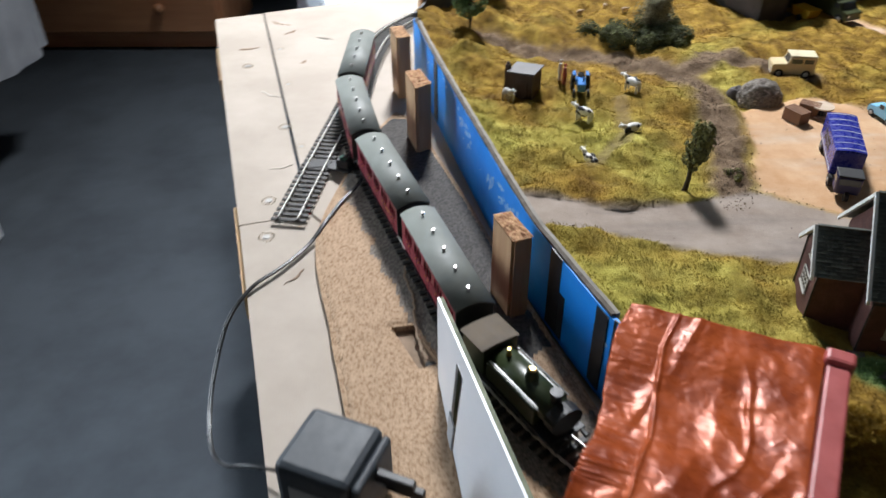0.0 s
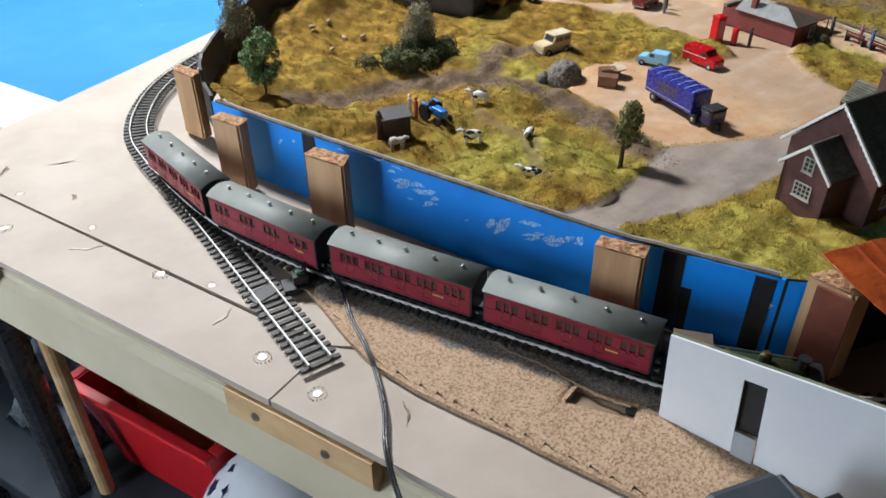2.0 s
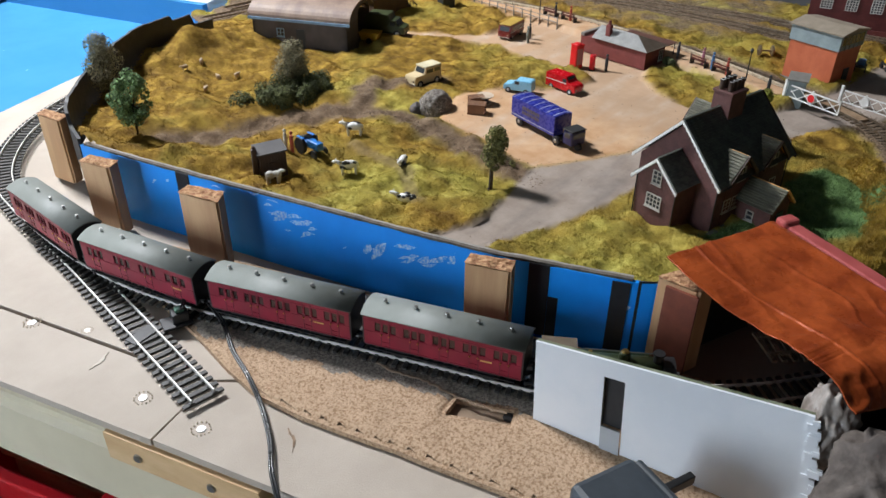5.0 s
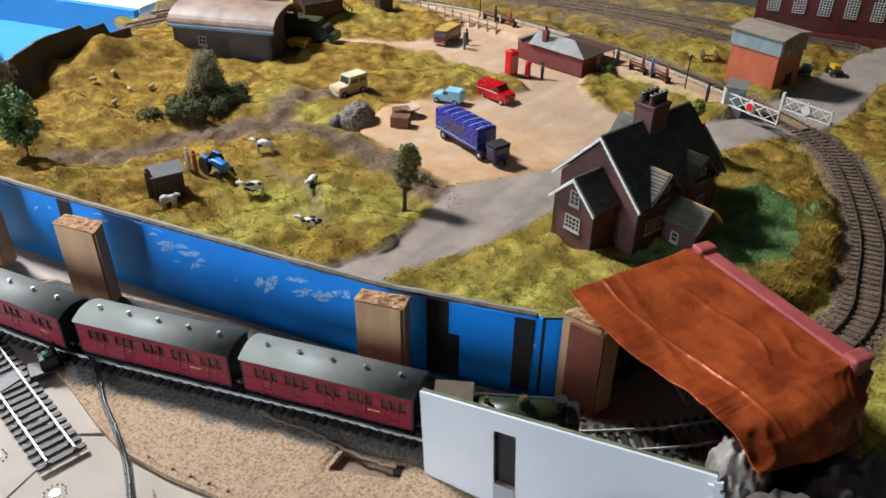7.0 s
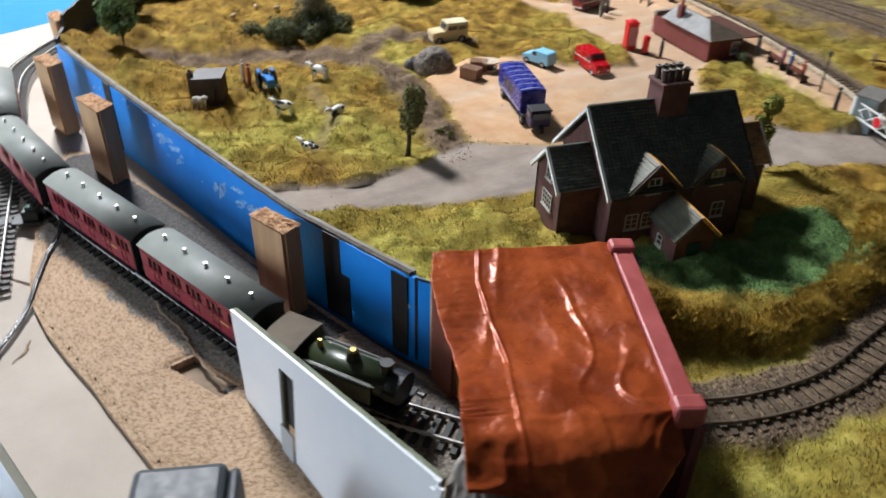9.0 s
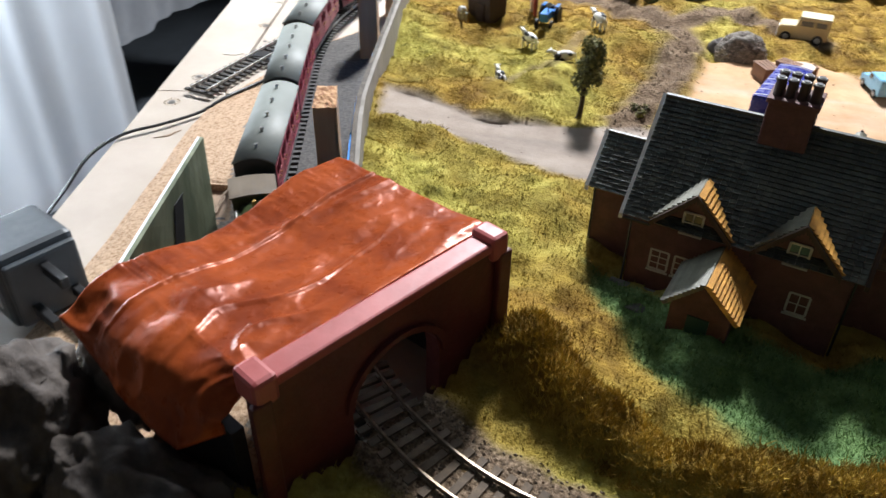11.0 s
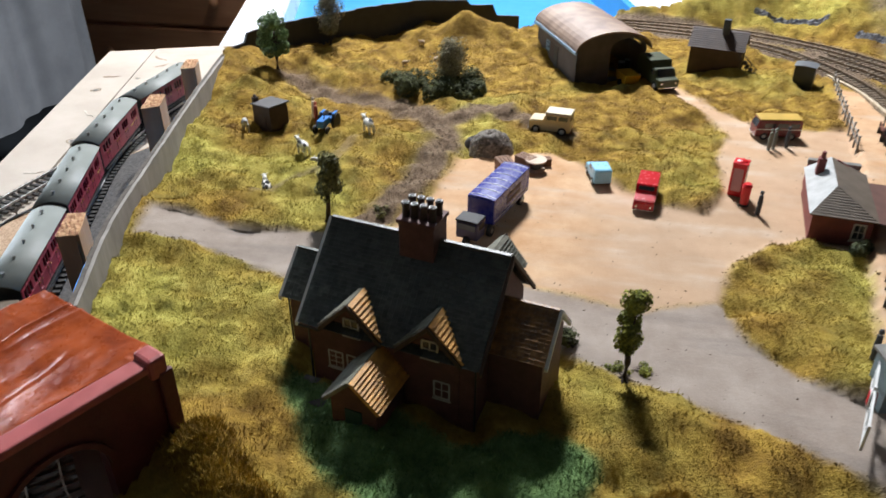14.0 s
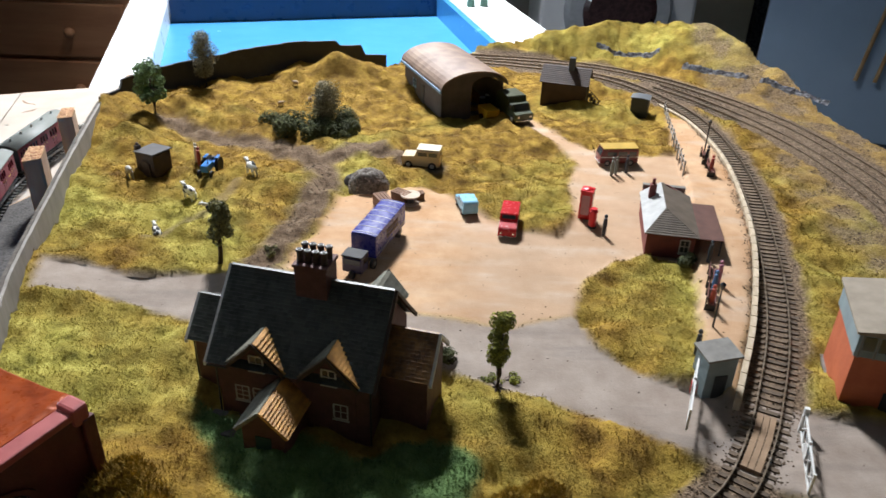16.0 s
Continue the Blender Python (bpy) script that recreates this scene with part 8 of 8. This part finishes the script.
part("face_plate", B(0.018, 0.023, -0.019, 0.019, 0.003, 0.041, 0.002), M_plug, pg)
for y, z in ((-0.010, 0.012), (0.011, 0.012), (0.0, 0.033)):
    part("pin", B(0.023, 0.044, y - 0.0022, y + 0.0022, z - 0.0032, z + 0.0032, 0.0006), M_undr, pg)
part("rating_label", B(-0.016, 0.008, -0.0214, -0.0210, 0.010, 0.030), M_greycard, pg)

wp = [(-0.0905, 0.600, 0.019), (-0.080, 0.607, 0.023), (-0.071, 0.602, 0.0185), (-0.074, 0.575, 0.0105), (-0.088, 0.545, 0.0080), (-0.098, 0.515, 0.0075), (-0.108, 0.490, 0.0035), (-0.124, 0.462, 0.0035), (-0.142, 0.438, 0.0032), (-0.1545, 0.412, -0.004), (-0.160, 0.385, -0.020), (-0.158, 0.350, -0.030), (-0.148, 0.315, -0.028), (-0.132, 0.292, -0.014), (-0.112, 0.278, 0.0025), (-0.088, 0.268, 0.010), (-0.076, 0.262, 0.014)]
wf = [tuple(p) for p, h in catmull(wp, 0.004)]
wi = thing("cable", "twin black cable trailing from the point motor", "cable")
smooth(part("wire", tube(bmesh.new(), wf, 0.0010, 8), M_cable, wi))
smooth(part("wire", tube(bmesh.new(), [(x + 0.0015, y - 0.0006, z + 0.0003) for x, y, z in wf], 0.0010, 8), M_cable, wi))

# red crate with offcuts, ball, cloth, dark stand
rc = thing("storage_crate", "red plastic storage crate holding timber offcuts", "crate", -0.082, 0.872, -0.400, 17)
bm = bmesh.new()
o_, i_ = [], []
for z, sx, sy in ((0.0, 0.085, 0.085), (0.14, 0.105, 0.108)):
    o_.append([bm.verts.new((x * sx, y * sy, z)) for x, y in ((-1, -1), (1, -1), (1, 1), (-1, 1))])
    i_.append([bm.verts.new((x * (sx - 0.006), y * (sy - 0.006), max(z, 0.006))) for x, y in ((-1, -1), (1, -1), (1, 1), (-1, 1))])
bm.faces.new(o_[0]), bm.faces.new(i_[0])
for k in range(4):
    q = (k + 1) % 4
    bm.faces.new((o_[0][k], o_[0][q], o_[1][q], o_[1][k]))
    bm.faces.new((i_[0][k], i_[0][q], i_[1][q], i_[1][k]))
    bm.faces.new((o_[1][k], o_[1][q], i_[1][q], i_[1][k]))
bmesh.ops.recalc_face_normals(bm, faces=bm.faces[:])
part("tub", bm, M_red, rc)
for s in (-1, 1):
    part("rim", B(min(s * 0.100, s * 0.113), max(s * 0.100, s * 0.113), -0.114, 0.114, 0.134, 0.142, 0.002), M_red, rc)
    part("rim", B(-0.100, 0.100, min(s * 0.103, s * 0.116), max(s * 0.103, s * 0.116), 0.134, 0.142, 0.002), M_red, rc)
for k, (x, rz_) in enumerate(((-0.03, 3), (0.035, -4))):
    o = solid("timber_offcut", B(-0.022, 0.022, -0.088, 0.088, 0, 0.03, 0.002), M_pine, "pale pine offcut lying in the red crate", "offcut", -0.082 + x, 0.872, -0.392 + 0.075 + 0.0 * k, 17 + rz_, "timber offcuts")
for k, x in enumerate((-0.03, 0.035)):
    solid("timber_offcut", B(-0.022, 0.022, -0.075, 0.075, 0, 0.068, 0.002), M_pine, "pale pine offcut lying in the red crate", "offcut", -0.082 + x, 0.872, -0.3935, 17, "timber offcuts")
us = thing("under_shelf", "dark low shelf standing on the carpet", "shelf", -0.05, 0.86, zf, 17)
part("board", B(-0.21, 0.36, -0.34, 0.36, 0.315, 0.339, 0.003), mat("matt_slate_board", (0.030, 0.036, 0.044), (0.020, 0.025, 0.031), 12, 0.9, 0.2, spec=0.1), us)
for sx in (-0.19, 0.34):
    for sy in (-0.32, 0.34):
        part("leg", B(sx - 0.015, sx + 0.015, sy - 0.015, sy + 0.015, 0, 0.315), M_metalblack, us)
fb = thing("football", "white football with blue and dark panels", "ball", -0.119, 0.657, -0.401 + 0.085)
smooth(part("skin", ball(bmesh.new(), (0, 0, 0), 0.085, 1, 1, 1, 4), M_card, fb))
rb = random.Random(2)
for k in range(9):
    d = Vector((math.cos(k * 2.4) * math.sqrt(1 - (1 - 2 * (k + 0.5) / 9) ** 2), math.sin(k * 2.4) * math.sqrt(1 - (1 - 2 * (k + 0.5) / 9) ** 2), 1 - 2 * (k + 0.5) / 9))
    bm = bmesh.new()
    t_ = d.orthogonal().normalized()
    b_ = d.cross(t_)
    ctr = bm.verts.new(d * 0.0862)
    rim = [bm.verts.new(((d * 0.92 + (t_ * math.cos(a) + b_ * math.sin(a)) * 0.36).normalized()) * 0.0860) for a in [i * 2 * math.pi / 6 for i in range(6)]]
    for i in range(6):
        bm.faces.new((ctr, rim[i], rim[(i + 1) % 6]))
    part("panel", bm, M_navy2 if k % 2 else M_skyblue, fb)
bm = bmesh.new()
n = 24
g = [[bm.verts.new((-0.10 + 0.20 * i / n, -0.10 + 0.20 * j / n, 0.05 + 0.045 * noise.noise((i * 0.16, j * 0.16, 3)) + 0.015 * noise.noise((i * 0.5, j * 0.5, 1)) - 0.05 * (((i - 12) / 12) ** 4 + ((j - 12) / 12) ** 4))) for j in range(n + 1)] for i in range(n + 1)]
for i in range(n):
    for j in range(n):
        bm.faces.new((g[i][j], g[i + 1][j], g[i + 1][j + 1], g[i][j + 1]))
bmesh.ops.solidify(bm, geom=bm.faces[:], thickness=0.008)
smooth(solid("folded_cloth", bm, M_fabric, "crumpled blue-grey checked cloth beside the crate", "cloth", -0.165, 1.080, -0.395, 17))
ms = thing("metal_stand", "black tubular metal stand beneath the board", "stand")
for s_, w_, r_ in ((0.935, 0.030, 0.017), (0.900, 0.050, 0.009)):
    q = along(s_, w_)
    part("tube", rod(bmesh.new(), (q.x, q.y, -0.088), (q.x, q.y, zf), r_, None, 14), M_metalblack if r_ > 0.01 else M_pine, ms)
